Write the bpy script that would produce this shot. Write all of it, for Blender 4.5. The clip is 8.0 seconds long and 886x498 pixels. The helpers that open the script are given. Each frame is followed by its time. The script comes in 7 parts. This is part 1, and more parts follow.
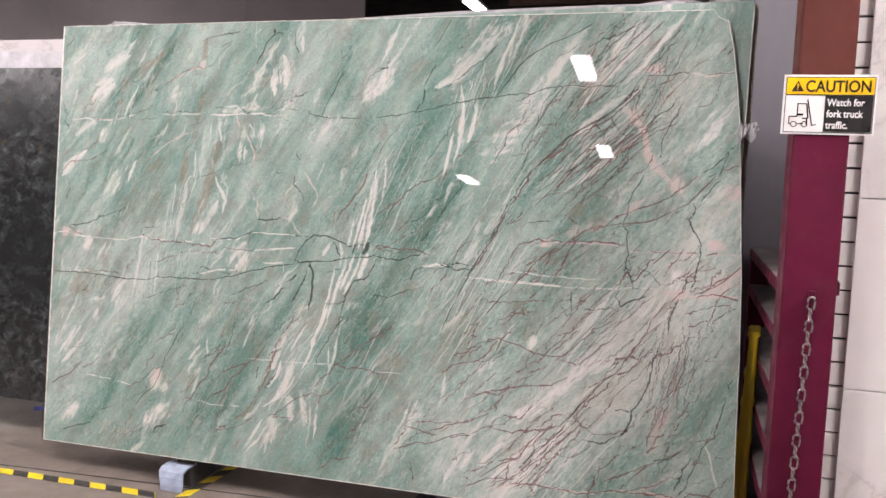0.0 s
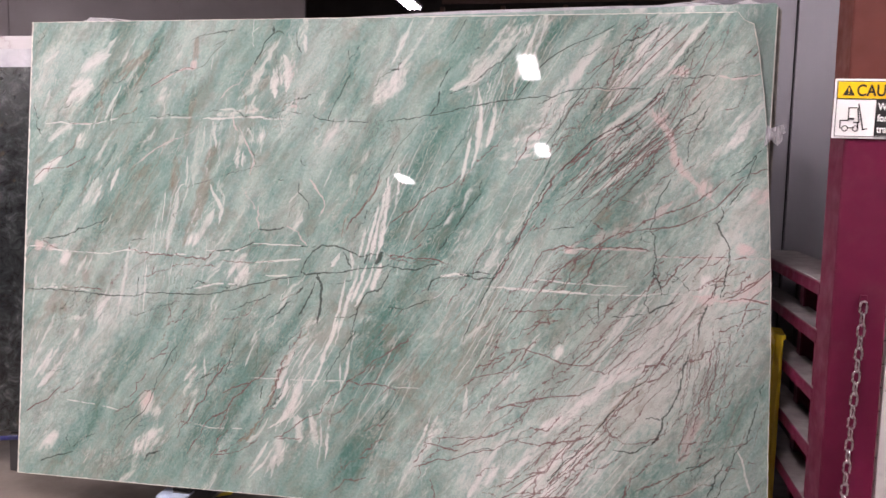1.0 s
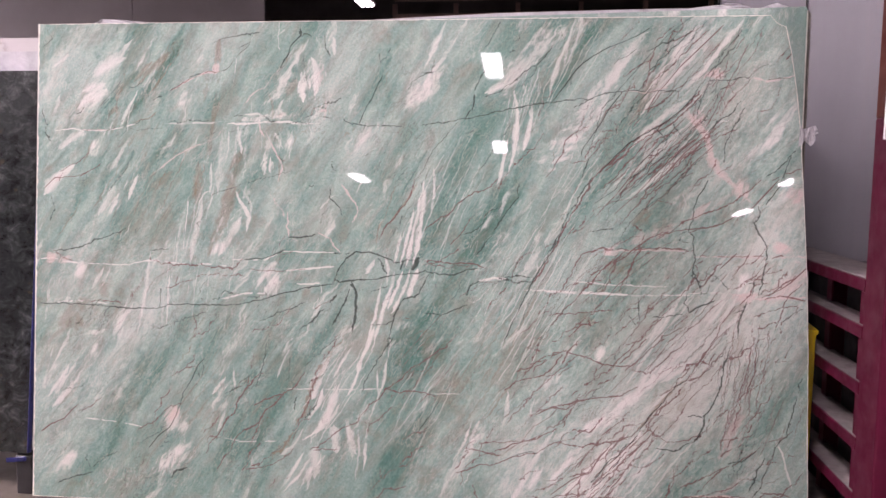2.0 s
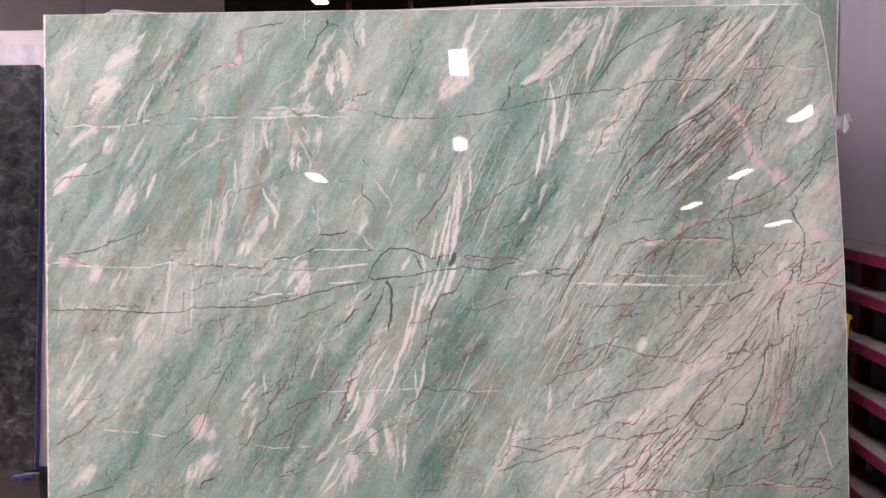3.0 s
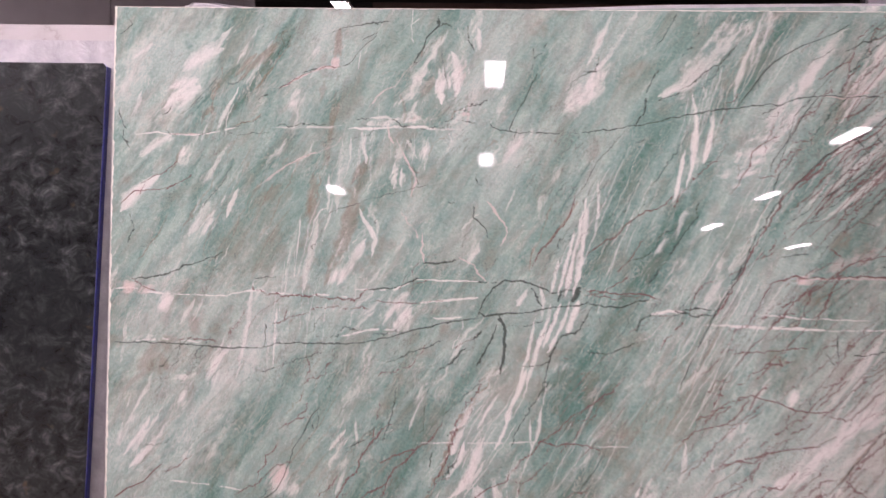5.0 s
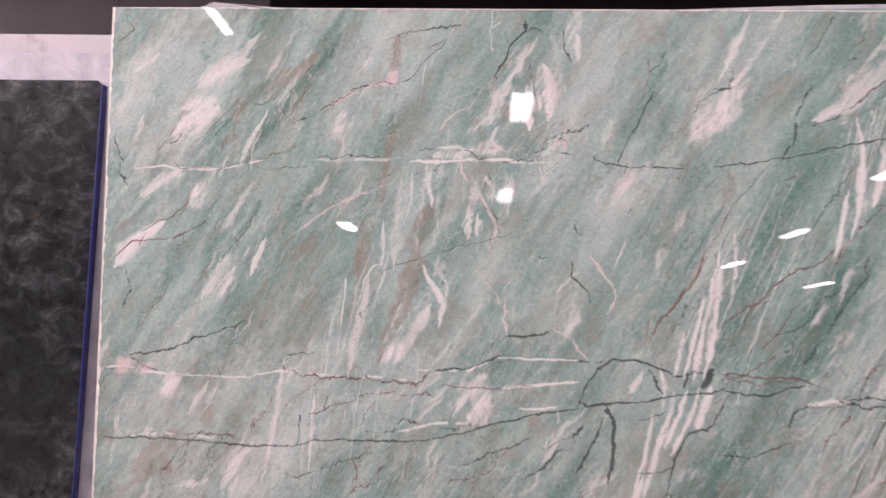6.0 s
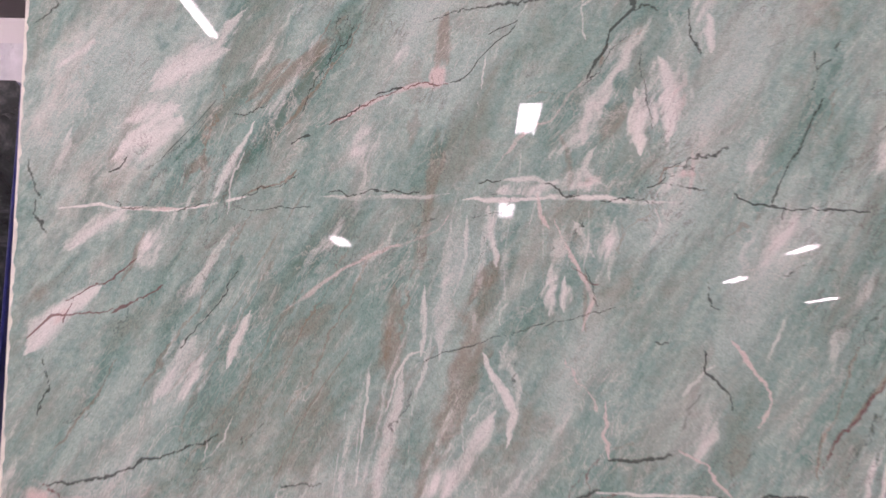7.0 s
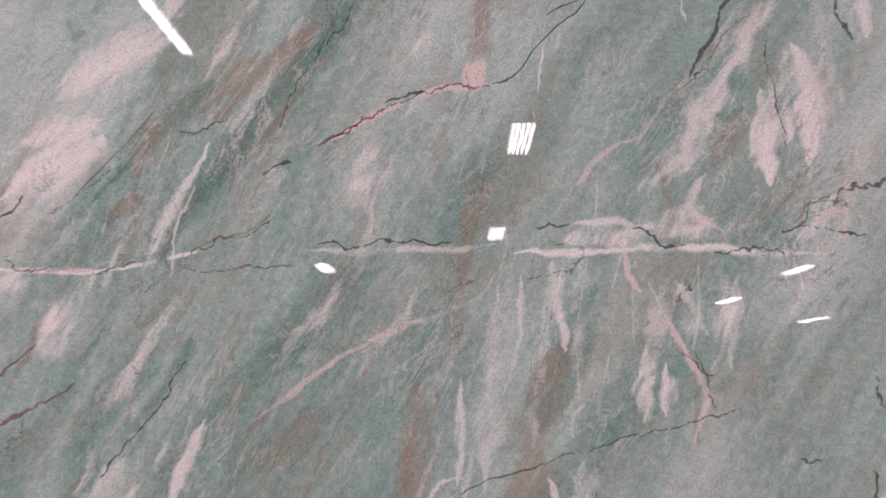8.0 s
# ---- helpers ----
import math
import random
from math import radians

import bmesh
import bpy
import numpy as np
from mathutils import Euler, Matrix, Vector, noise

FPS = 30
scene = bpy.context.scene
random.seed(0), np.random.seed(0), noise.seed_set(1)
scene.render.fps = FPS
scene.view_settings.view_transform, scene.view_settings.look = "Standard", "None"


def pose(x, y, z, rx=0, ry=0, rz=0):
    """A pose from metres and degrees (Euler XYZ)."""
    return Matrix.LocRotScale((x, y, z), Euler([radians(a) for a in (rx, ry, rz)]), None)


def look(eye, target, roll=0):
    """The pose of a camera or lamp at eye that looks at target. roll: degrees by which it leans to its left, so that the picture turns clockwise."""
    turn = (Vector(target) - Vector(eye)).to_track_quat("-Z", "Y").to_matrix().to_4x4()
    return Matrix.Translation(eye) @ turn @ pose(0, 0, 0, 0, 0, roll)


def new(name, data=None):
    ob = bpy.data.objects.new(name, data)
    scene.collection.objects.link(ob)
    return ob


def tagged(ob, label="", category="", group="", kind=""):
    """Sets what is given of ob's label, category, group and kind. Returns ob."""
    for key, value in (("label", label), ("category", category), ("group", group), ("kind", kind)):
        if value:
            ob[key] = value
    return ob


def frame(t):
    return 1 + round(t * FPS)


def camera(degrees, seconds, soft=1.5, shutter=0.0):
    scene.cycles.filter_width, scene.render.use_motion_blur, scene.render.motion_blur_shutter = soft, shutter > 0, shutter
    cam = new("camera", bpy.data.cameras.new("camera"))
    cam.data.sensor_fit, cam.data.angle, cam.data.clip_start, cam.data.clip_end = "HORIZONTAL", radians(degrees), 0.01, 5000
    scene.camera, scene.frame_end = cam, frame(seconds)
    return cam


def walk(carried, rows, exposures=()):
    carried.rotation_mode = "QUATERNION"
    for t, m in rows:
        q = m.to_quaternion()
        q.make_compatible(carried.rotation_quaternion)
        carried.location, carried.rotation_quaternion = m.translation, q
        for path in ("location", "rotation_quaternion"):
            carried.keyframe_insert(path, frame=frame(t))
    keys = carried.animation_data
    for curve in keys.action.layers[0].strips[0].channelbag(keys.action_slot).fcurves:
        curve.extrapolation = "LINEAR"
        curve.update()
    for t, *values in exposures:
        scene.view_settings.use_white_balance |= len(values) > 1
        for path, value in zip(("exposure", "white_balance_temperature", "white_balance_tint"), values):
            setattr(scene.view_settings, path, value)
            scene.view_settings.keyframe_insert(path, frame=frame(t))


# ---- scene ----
EXPOSURES = ((0.0, 0.25, 6550, 19), (1.5, 0.23, 6500, 29), (3.5, 0.22, 6640, 33), (5.0, 0.14, 6560, 34), (6.5, -0.03, 6570, 35), (8.0, -0.34, 6600, 37))
cam = camera(58.4, 8.0, soft=1.5, shutter=0.3)
ROWS = (
    (0, 2.9195, -3.0221, 1.4815, 16.92, -5.678, 1.879),
    (0.5, 2.7355, -2.9749, 1.4939, 14.19, -6.075, 1.818),
    (1, 2.4998, -2.9947, 1.5003, 11.105, -5.65, 1.336),
    (1.5, 2.2488, -3.0332, 1.5118, 8.453, -5.492, 1.054),
    (1.7, 2.1968, -3.0392, 1.5306, 7.828, -5.803, 0.903),
    (2.8, 1.8112, -2.9845, 1.4888, 3.356, -5.774, -0.305),
    (3, 1.7352, -2.9917, 1.4979, 2.627, -5.871, -0.312),
    (3.5, 1.5707, -3.0151, 1.4934, 1.176, -5.79, -0.021),
    (4, 1.4541, -3.0321, 1.5046, 0.046, -6.125, 0.458),
    (4.5, 1.368, -2.9216, 1.4944, 0.617, -5.642, 0.832),
    (5, 1.3007, -2.6184, 1.5203, 2.702, -4.908, 0.987),
    (5.2, 1.2627, -2.4966, 1.5428, 3.191, -4.693, 1.037),
    (6.3, 0.9643, -1.7945, 1.5596, 2.999, -2.011, 1.101),
    (6.5, 0.918, -1.6553, 1.598, 2.26, -2.601, 1.295),
    (7, 0.8622, -1.3121, 1.6472, 2.376, -1.673, 1.199),
    (7.5, 0.779, -1.0342, 1.6738, 1.744, -0.263, 0.767),
    (8, 0.7686, -0.8583, 1.7016, 1.258, -0.113, 0.487),
)


def eye_pose(x, y, z, yaw, pitch, roll):
    """Eye, then yaw to the left of +y, pitch up, and lean to the left."""
    a, b = radians(yaw), radians(pitch)
    ahead = Vector((-math.sin(a) * math.cos(b), math.cos(a) * math.cos(b), math.sin(b)))
    return look((x, y, z), Vector((x, y, z)) + ahead, roll)


walk(cam, [(t, eye_pose(*r)) for t, *r in ROWS], exposures=EXPOSURES)

# ---- world and light ----
world = bpy.data.worlds.new("warehouse_air")
scene.world = world
world.use_nodes = True
world.node_tree.nodes["Background"].inputs["Color"].default_value = (0.02, 0.02, 0.022, 1)
world.node_tree.nodes["Background"].inputs["Strength"].default_value = 1.0
# strength of the added fill lamps, then of the mirrored ones
FILL_POWER = 212.0
FAR_POWER = 44.0


# ---- small tools ----
def part(name, bm, material, parent=None, label="", smooth=False):
    me = bpy.data.meshes.new(name)
    bm.to_mesh(me)
    bm.free()
    for m in material if isinstance(material, (list, tuple)) else [material]:
        me.materials.append(m)
    if smooth:
        me.polygons.foreach_set("use_smooth", [True] * len(me.polygons))
    ob = new(name, me)
    if parent is not None:
        ob.parent = parent
    if label:
        ob["label"] = label
    return ob


def thing(name, m=None, label="", category="", group="", kind=""):
    ob = new(name)
    ob.empty_display_size = 0.05
    if m is not None:
        ob.matrix_basis = m
    return tagged(ob, label, category, group, kind)


def box(bm, x0, x1, y0, y1, z0, z1, bevel=0.0, m=None, seg=1):
    got = bmesh.ops.create_cube(bm, size=1.0)["verts"]
    for v in got:
        v.co = Vector((x0 + (v.co.x + 0.5) * (x1 - x0), y0 + (v.co.y + 0.5) * (y1 - y0), z0 + (v.co.z + 0.5) * (z1 - z0)))
    if bevel:
        edges = list({e for v in got for e in v.link_edges})
        made = bmesh.ops.bevel(bm, geom=edges, offset=bevel, segments=seg, affect="EDGES", profile=0.5)
        got = list({v for f in made["faces"] for v in f.verts} | {v for v in got if v.is_valid})
    if m is not None:
        bmesh.ops.transform(bm, matrix=m, verts=got)
    return bm


def boxed(x0, x1, y0, y1, z0, z1, bevel=0.0, m=None, seg=1):
    return box(bmesh.new(), x0, x1, y0, y1, z0, z1, bevel, m, seg)


def plate(outline, y0, y1, bevel=0.0):
    """A flat piece with the outline in x and z, from y0 (front) to y1."""
    bm = bmesh.new()
    face = bm.faces.new([bm.verts.new((x, y0, z)) for x, z in outline])
    back = bmesh.ops.extrude_face_region(bm, geom=[face])["geom"]
    for v in back:
        if isinstance(v, bmesh.types.BMVert):
            v.co.y = y1
    bmesh.ops.recalc_face_normals(bm, faces=bm.faces)
    if bevel:
        bmesh.ops.bevel(bm, geom=list(bm.edges), offset=bevel, segments=1, affect="EDGES")
    return bm


# ---- materials ----
class Mat:
    """A short way to write node materials."""

    def __init__(self, name, rough=0.6, metal=0.0):
        self.material = bpy.data.materials.new(name)
        self.material.use_nodes = True
        self.tree = self.material.node_tree
        self.shader = self.tree.nodes["Principled BSDF"]
        self.shader.inputs["Roughness"].default_value = rough
        self.shader.inputs["Metallic"].default_value = metal
        self.coords = self.tree.nodes.new("ShaderNodeTexCoord").outputs["Object"]

    def node(self, kind, **values):
        n = self.tree.nodes.new(kind)
        for key, value in values.items():
            n.inputs[key.replace("_", " ")].default_value = value
        return n

    def link(self, a, b):
        self.tree.links.new(a, b)

    def noise(self, scale, detail=4.0, rough=0.55, stretch=None, distort=0.0):
        n = self.node("ShaderNodeTexNoise", Scale=scale, Detail=detail, Roughness=rough, Distortion=distort)
        if stretch:
            m = self.node("ShaderNodeMapping", Scale=stretch)
            self.link(self.coords, m.inputs["Vector"])
            self.link(m.outputs[0], n.inputs["Vector"])
        else:
            self.link(self.coords, n.inputs["Vector"])
        return n.outputs["Fac"]

    def ramp(self, fac, *stops):
        r = self.tree.nodes.new("ShaderNodeValToRGB")
        while len(r.color_ramp.elements) < len(stops):
            r.color_ramp.elements.new(0.5)
        for e, (at, colour) in zip(r.color_ramp.elements, stops):
            e.position = at
            e.color = (*colour, 1) if len(colour) == 3 else colour
        self.link(fac, r.inputs["Fac"])
        return r.outputs["Color"]

    def mix(self, fac, a, b, kind="MIX"):
        n = self.tree.nodes.new("ShaderNodeMix")
        n.data_type, n.blend_type = "RGBA", kind
        for socket, value in ((n.inputs[0], fac), (n.inputs[6], a), (n.inputs[7], b)):
            if hasattr(value, "is_output"):
                self.link(value, socket)
            else:
                socket.default_value = value if isinstance(value, (int, float)) else (*value, 1)
        return n.outputs[2]

    def math(self, kind, a, b=0.0, clamp=False):
        n = self.tree.nodes.new("ShaderNodeMath")
        n.operation, n.use_clamp = kind, clamp
        for socket, value in zip(n.inputs, (a, b)):
            if hasattr(value, "is_output"):
                self.link(value, socket)
            else:
                socket.default_value = value
        return n.outputs[0]

    def colour(self, c):
        self.link(c, self.shader.inputs["Base Color"])
        return self

    def bump(self, height, strength=0.2, distance=0.002):
        n = self.node("ShaderNodeBump", Strength=strength, Distance=distance)
        self.link(height, n.inputs["Height"])
        self.link(n.outputs[0], self.shader.inputs["Normal"])
        return self

    def rough(self, fac, low, high):
        self.link(self.ramp(fac, (0.3, (low,) * 3), (0.7, (high,) * 3)), self.shader.inputs["Roughness"])
        return self


def painted(name, base, rough=0.5, vary=0.12, scale=9.0, metal=0.0, dirt=(0.12, 0.10, 0.09), dirty=0.25, stretch=None):
    """Paint or plastic with uneven tone, scuffs and a little dirt."""
    m = Mat(name, rough, metal)
    low, high = tuple(c * (1 - vary) for c in base), tuple(min(1, c * (1 + vary)) for c in base)
    c = m.ramp(m.noise(scale, 5, 0.6, stretch), (0.3, low), (0.7, high))
    d = m.ramp(m.noise(scale * 0.37, 6, 0.7, stretch), (0.55, (0, 0, 0)), (0.8, (dirty,) * 3))
    c = m.mix(d, c, dirt)
    m.colour(c).rough(m.noise(scale * 3, 4), max(0.02, rough - 0.1), min(1, rough + 0.15))
    m.bump(m.noise(scale * 14, 3), 0.12, 0.001)
    return m.material


def concrete():
    m = Mat("worn_concrete", 0.6)
    c = m.ramp(m.noise(1.3, 8, 0.65), (0.3, (0.105, 0.085, 0.070)), (0.55, (0.165, 0.137, 0.117)), (0.75, (0.22, 0.187, 0.163)))
    c = m.mix(m.ramp(m.noise(38, 5, 0.7), (0.45, (0, 0, 0)), (0.75, (0.35,) * 3)), c, (0.12, 0.10, 0.09))
    c = m.mix(m.ramp(m.noise(4, 7, 0.7, (1, 3, 1)), (0.6, (0, 0, 0)), (0.72, (0.4,) * 3)), c, (0.28, 0.25, 0.22))
    m.colour(c).rough(m.noise(6, 5), 0.4, 0.75)
    m.bump(m.noise(60, 6, 0.7), 0.3, 0.002)
    return m.material


def marble(name, base=(0.72, 0.68, 0.66), vein=(0.33, 0.30, 0.30), rough=0.3, amount=0.6):
    """White stone with thin, wandering grey veins."""
    m = Mat(name, rough)
    w = m.noise(1.6, 6, 0.6, (1, 1, 0.7), 1.4)
    line = m.math("ABSOLUTE", m.math("SUBTRACT", w, 0.5))
    veins = m.ramp(line, (0.0, (amount,) * 3), (0.012, (amount * 0.35,) * 3), (0.05, (0, 0, 0)))
    cloud = m.ramp(m.noise(2.7, 6, 0.6), (0.35, tuple(c * 0.9 for c in base)), (0.7, base))
    m.colour(m.mix(veins, cloud, vein))
    return m.material


def dark_stone():
    """Grey-black stone full of feathery grey-green crystals."""
    m = Mat("dark_stone", 0.25)
    warp = m.noise(2.2, 5, 0.6, None, 0.8)
    shards = m.noise(9, 9, 0.74, (1.4, 1, 1.7), 0.5)
    c = m.ramp(shards, (0.36, (0.006, 0.007, 0.008)), (0.5, (0.020, 0.022, 0.023)), (0.6, (0.055, 0.060, 0.060)), (0.7, (0.14, 0.15, 0.147)))
    c = m.mix(m.ramp(warp, (0.4, (0, 0, 0)), (0.65, (0.75,) * 3)), c, (0.014, 0.016, 0.017))
    c = m.mix(m.ramp(m.noise(13, 4, 0.5), (0.66, (0, 0, 0)), (0.76, (0.5,) * 3)), c, (0.10, 0.065, 0.03))
    m.colour(c)
    m.bump(m.noise(40, 4), 0.05, 0.001)
    return m.material


def film():
    """Thin white packing film."""
    m = Mat("packing_film", 0.25)
    m.colour(m.ramp(m.noise(14, 5, 0.6), (0.3, (0.34, 0.325, 0.35)), (0.7, (0.52, 0.505, 0.53))))
    m.bump(m.noise(18, 4, 0.6, None, 1.5), 0.6, 0.006)
    return m.material


def glow(name, power):
    m = Mat(name, 0.5)
    m.shader.inputs["Base Color"].default_value = (0.9, 0.9, 0.9, 1)
    m.shader.inputs["Emission Color"].default_value = (1.0, 0.965, 0.93, 1)
    m.shader.inputs["Emission Strength"].default_value = power
    return m.material


def dull(material, level):
    """Less sheen for an old, dusty coat."""
    material.node_tree.nodes["Principled BSDF"].inputs["Specular IOR Level"].default_value = level
    return material


CONCRETE = concrete()
MAROON = painted("maroon_enamel", (0.080, 0.0028, 0.020), 0.55, 0.14, 5, dirty=0.18)
dull(MAROON, 0.22)
PRIMER = painted("red_brown_primer", (0.090, 0.022, 0.017), 0.6, 0.12, 6)
dull(PRIMER, 0.2)
DUSTY = painted("dusty_maroon_steel", (0.13, 0.11, 0.11), 0.85, 0.25, 14, dirt=(0.12, 0.03, 0.05), dirty=0.5)
GREY_PANEL = painted("grey_sheet_metal", (0.130, 0.122, 0.138), 0.5, 0.06, 2.5, dirty=0.15, stretch=(3, 3, 0.4))
WALL_GREY = painted("grey_wall_paint", (0.25, 0.22, 0.235), 0.7, 0.06, 1.2, dirty=0.12)
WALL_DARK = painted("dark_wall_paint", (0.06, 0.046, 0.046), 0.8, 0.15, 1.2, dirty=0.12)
CEILING_PAINT = painted("dark_roof_deck", (0.09, 0.083, 0.086), 0.8, 0.15, 1.0)
BROWN_STEEL = painted("brown_steel", (0.15, 0.085, 0.072), 0.6, 0.15, 4)
DARK_BACK = painted("black_board", (0.012, 0.009, 0.012), 0.8, 0.2, 4)
YELLOW = painted("yellow_plastic", (0.62, 0.43, 0.012), 0.4, 0.08, 8, dirt=(0.22, 0.15, 0.03), dirty=0.35)
TAPE_YELLOW = painted("yellow_tape", (0.72, 0.52, 0.015), 0.5, 0.12, 16, dirty=0.4)
TAPE_BLACK = painted("black_tape", (0.022, 0.020, 0.020), 0.5, 0.3, 16, dirt=(0.15, 0.13, 0.12), dirty=0.35)
GALVANISED = painted("zinc_chain", (0.40, 0.39, 0.385), 0.28, 0.15, 40, metal=1.0, dirty=0.3)
WHITE_BOARD = painted("white_slatwall", (0.66, 0.63, 0.62), 0.5, 0.05, 5, dirty=0.1)
WHITE_PLASTIC = painted("white_sign_plastic", (0.80, 0.78, 0.77), 0.35, 0.03, 8, dirty=0.08)
SIGN_YELLOW = painted("sign_yellow", (0.86, 0.50, 0.004), 0.35, 0.03, 10, dirty=0.06)
SIGN_BLACK = painted("sign_black", (0.014, 0.012, 0.013), 0.35, 0.1, 10, dirty=0.05)
BLUE_FILM = painted("blue_edge_film", (0.018, 0.022, 0.13), 0.35, 0.3, 30, dirty=0.3)
PAD = painted("grey_blue_carpet_pad", (0.27, 0.31, 0.40), 0.8, 0.25, 18, dirt=(0.16, 0.15, 0.16), dirty=0.6)
RUBBER = painted("black_rubber", (0.015, 0.014, 0.015), 0.7, 0.2, 12)
HOUSING = painted("white_lamp_housing", (0.55, 0.55, 0.55), 0.5, 0.04, 5)
STEEL_DARK = painted("dark_rack_steel", (0.035, 0.032, 0.034), 0.55, 0.2, 6)
FILM = film()
MARBLE_TILE = marble("marble_tile", (0.78, 0.745, 0.735), (0.42, 0.40, 0.40), 0.25, 0.45)
MARBLE_SLAB = marble("white_marble_slab", (0.46, 0.425, 0.43), (0.30, 0.26, 0.25), 0.3, 0.8)
DARK_STONE = dark_stone()
FILL_GLOW = glow("fill_lamp_tube", FILL_POWER)
FAR_GLOW = glow("far_lamp_tube", FAR_POWER)

# ---- the building ----
X0, X1, Y0, Y1, ZC = -14.0, 20.0, -34.0, 16.0, 5.6
tagged(part("floor", boxed(X0, X1, Y0, Y1, -0.2, 0.0), CONCRETE), "worn brown-grey concrete warehouse floor", "floor", kind="structure")
tagged(part("ceiling", boxed(X0, X1, Y0, Y1, ZC, ZC + 0.2), CEILING_PAINT), "dark painted steel roof deck", "ceiling", kind="structure")
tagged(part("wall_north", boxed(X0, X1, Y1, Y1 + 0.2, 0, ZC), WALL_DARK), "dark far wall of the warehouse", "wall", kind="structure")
tagged(part("wall_south", boxed(X0, X1, Y0 - 0.2, Y0, 0, ZC), WALL_GREY), "grey painted warehouse wall", "wall", kind="structure")
tagged(part("wall_west", boxed(X0 - 0.2, X0, Y0, Y1, 0, ZC), WALL_GREY), "grey painted warehouse wall", "wall", kind="structure")
tagged(part("wall_east", boxed(X1, X1 + 0.2, Y0, Y1, 0, ZC), WALL_GREY), "grey painted warehouse wall", "wall", kind="structure")


def partition(name, x0, x1, y, height, step, material, label):
    """A wall of upright sheets with a narrow open joint between each two."""
    wall = thing(name, None, label, "wall", kind="structure")
    part("backing", boxed(x0, x1, y + 0.03, y + 0.06, 0, height), DARK_BACK, wall)
    x = x0
    while x < x1 - 0.01:
        part("sheet", boxed(x + 0.005, min(x + step, x1) - 0.005, y, y + 0.028, 0, height, 0.003), material, wall)
        x += step
    return wall


partition("wall_grey", -12.35, -1.75, 8.0, 5.2, 2.88, WALL_GREY, "tall grey panelled wall with dark upright joints")
partition("wall_metal", 2.96, 6.56, 1.0, 4.4, 0.40, GREY_PANEL, "blue-grey sheet metal partition with upright joints")


def ceiling_beam(y):
    beam = thing("ceiling_beam", None, "brown steel roof beam under the dark deck", "beam", "roof beams")
    part("web", boxed(X0 + 0.05, X1 - 0.05, y - 0.006, y + 0.006, ZC - 0.38, ZC - 0.02), BROWN_STEEL, beam)
    part("flange", boxed(X0 + 0.05, X1 - 0.05, y - 0.09, y + 0.09, ZC - 0.40, ZC - 0.381, 0.002), BROWN_STEEL, beam)
    part("flange", boxed(X0 + 0.05, X1 - 0.05, y - 0.09, y + 0.09, ZC - 0.02, ZC - 0.001, 0.002), BROWN_STEEL, beam)


for y in (-28, -22, -16, -10, -4, 3.5, 10):
    ceiling_beam(y)


def ceiling_lamp(x, y, z, width, length, tubes, light=None, turn=0.0):
    """A hanging strip or panel lamp with bare tubes under a white tray, on two thin rods; fill tubes by default."""
    lamp = thing("ceiling_lamp", pose(x, y, z, 0, 0, turn), "white hanging warehouse lamp with bright tubes, switched on, some added as unseen fill", "lamp", "warehouse lamps")
    part("housing", boxed(-width / 2 - 0.02, width / 2 + 0.02, -length / 2 - 0.03, length / 2 + 0.03, 0.03, 0.09, 0.01), HOUSING, lamp)
    for s in (-1, 1):
        part("rod", boxed(-0.006, 0.006, s * length * 0.4 - 0.006, s * length * 0.4 + 0.006, 0.09, ZC - z), STEEL_DARK, lamp)
    pitch = width / tubes
    for i in range(tubes):
        c = -width / 2 + (i + 0.5) * pitch
        part("tube", boxed(c - pitch * 0.23, c + pitch * 0.23, -length / 2, length / 2, 0.0, 0.028, 0.004), light or FILL_GLOW, lamp)
    return lamp


ceiling_lamp(1.45, -7.67, 4.33, 0.27, 1.10, 5, FAR_GLOW)
ceiling_lamp(1.37, -12.0, 4.06, 0.27, 1.05, 5, FAR_GLOW)
ceiling_lamp(-1.84, -13.97, 3.75, 0.30, 1.05, 5, FAR_GLOW)
ceiling_lamp(6.6, -8.7, 3.82, 0.22, 0.9, 5, FAR_GLOW)
ceiling_lamp(7.77, -15.3, 4.0, 0.25, 1.15, 5, FAR_GLOW)
ceiling_lamp(7.95, -20.2, 3.89, 0.30, 1.4, 5, FAR_GLOW)
ceiling_lamp(11.5, -23.2, 3.67, 0.30, 1.8, 5, FAR_GLOW)
ceiling_lamp(-1.33, -3.45, 4.0, 0.09, 2.2, 2, FAR_GLOW)
ceiling_lamp(-1.5, 13.2, 4.86, 0.30, 0.9, 3, FAR_GLOW)
# added fill lamps, out of view and reflection, to even out the brightness
ceiling_lamp(-3.0, -2.4, 4.4, 0.30, 1.25, 5)
ceiling_lamp(-4.6, -1.2, 4.4, 0.30, 1.25, 5)
ceiling_lamp(1.5, -3.0, 4.5, 0.30, 1.25, 5)
ceiling_lamp(-7.0, -5.5, 4.4, 0.30, 1.25, 5)
ceiling_lamp(5.2, -1.3, 4.5, 0.30, 1.25, 5)
ceiling_lamp(6.6, -2.3, 4.4, 0.30, 1.25, 5)
ceiling_lamp(-7.5, 4.0, 4.8, 0.30, 1.25, 5)
ceiling_lamp(6.5, 7.0, 4.8, 0.30, 1.25, 5)

# ---- the polished green slab: bands and veins in the plane of the stone ----
LEAN = pose(0, 0, 0.12, -5, 0, 0)
RIGHT_EDGE = ((0.0, 3.157), (0.2, 3.153), (0.37, 3.148), (0.69, 3.143), (0.967, 3.133), (1.22, 3.117), (1.55, 3.094), (1.69, 3.079), (1.86, 3.053), (1.955, 3.032), (1.966, 3.004), (1.975, 2.992), (2.0, 2.975))


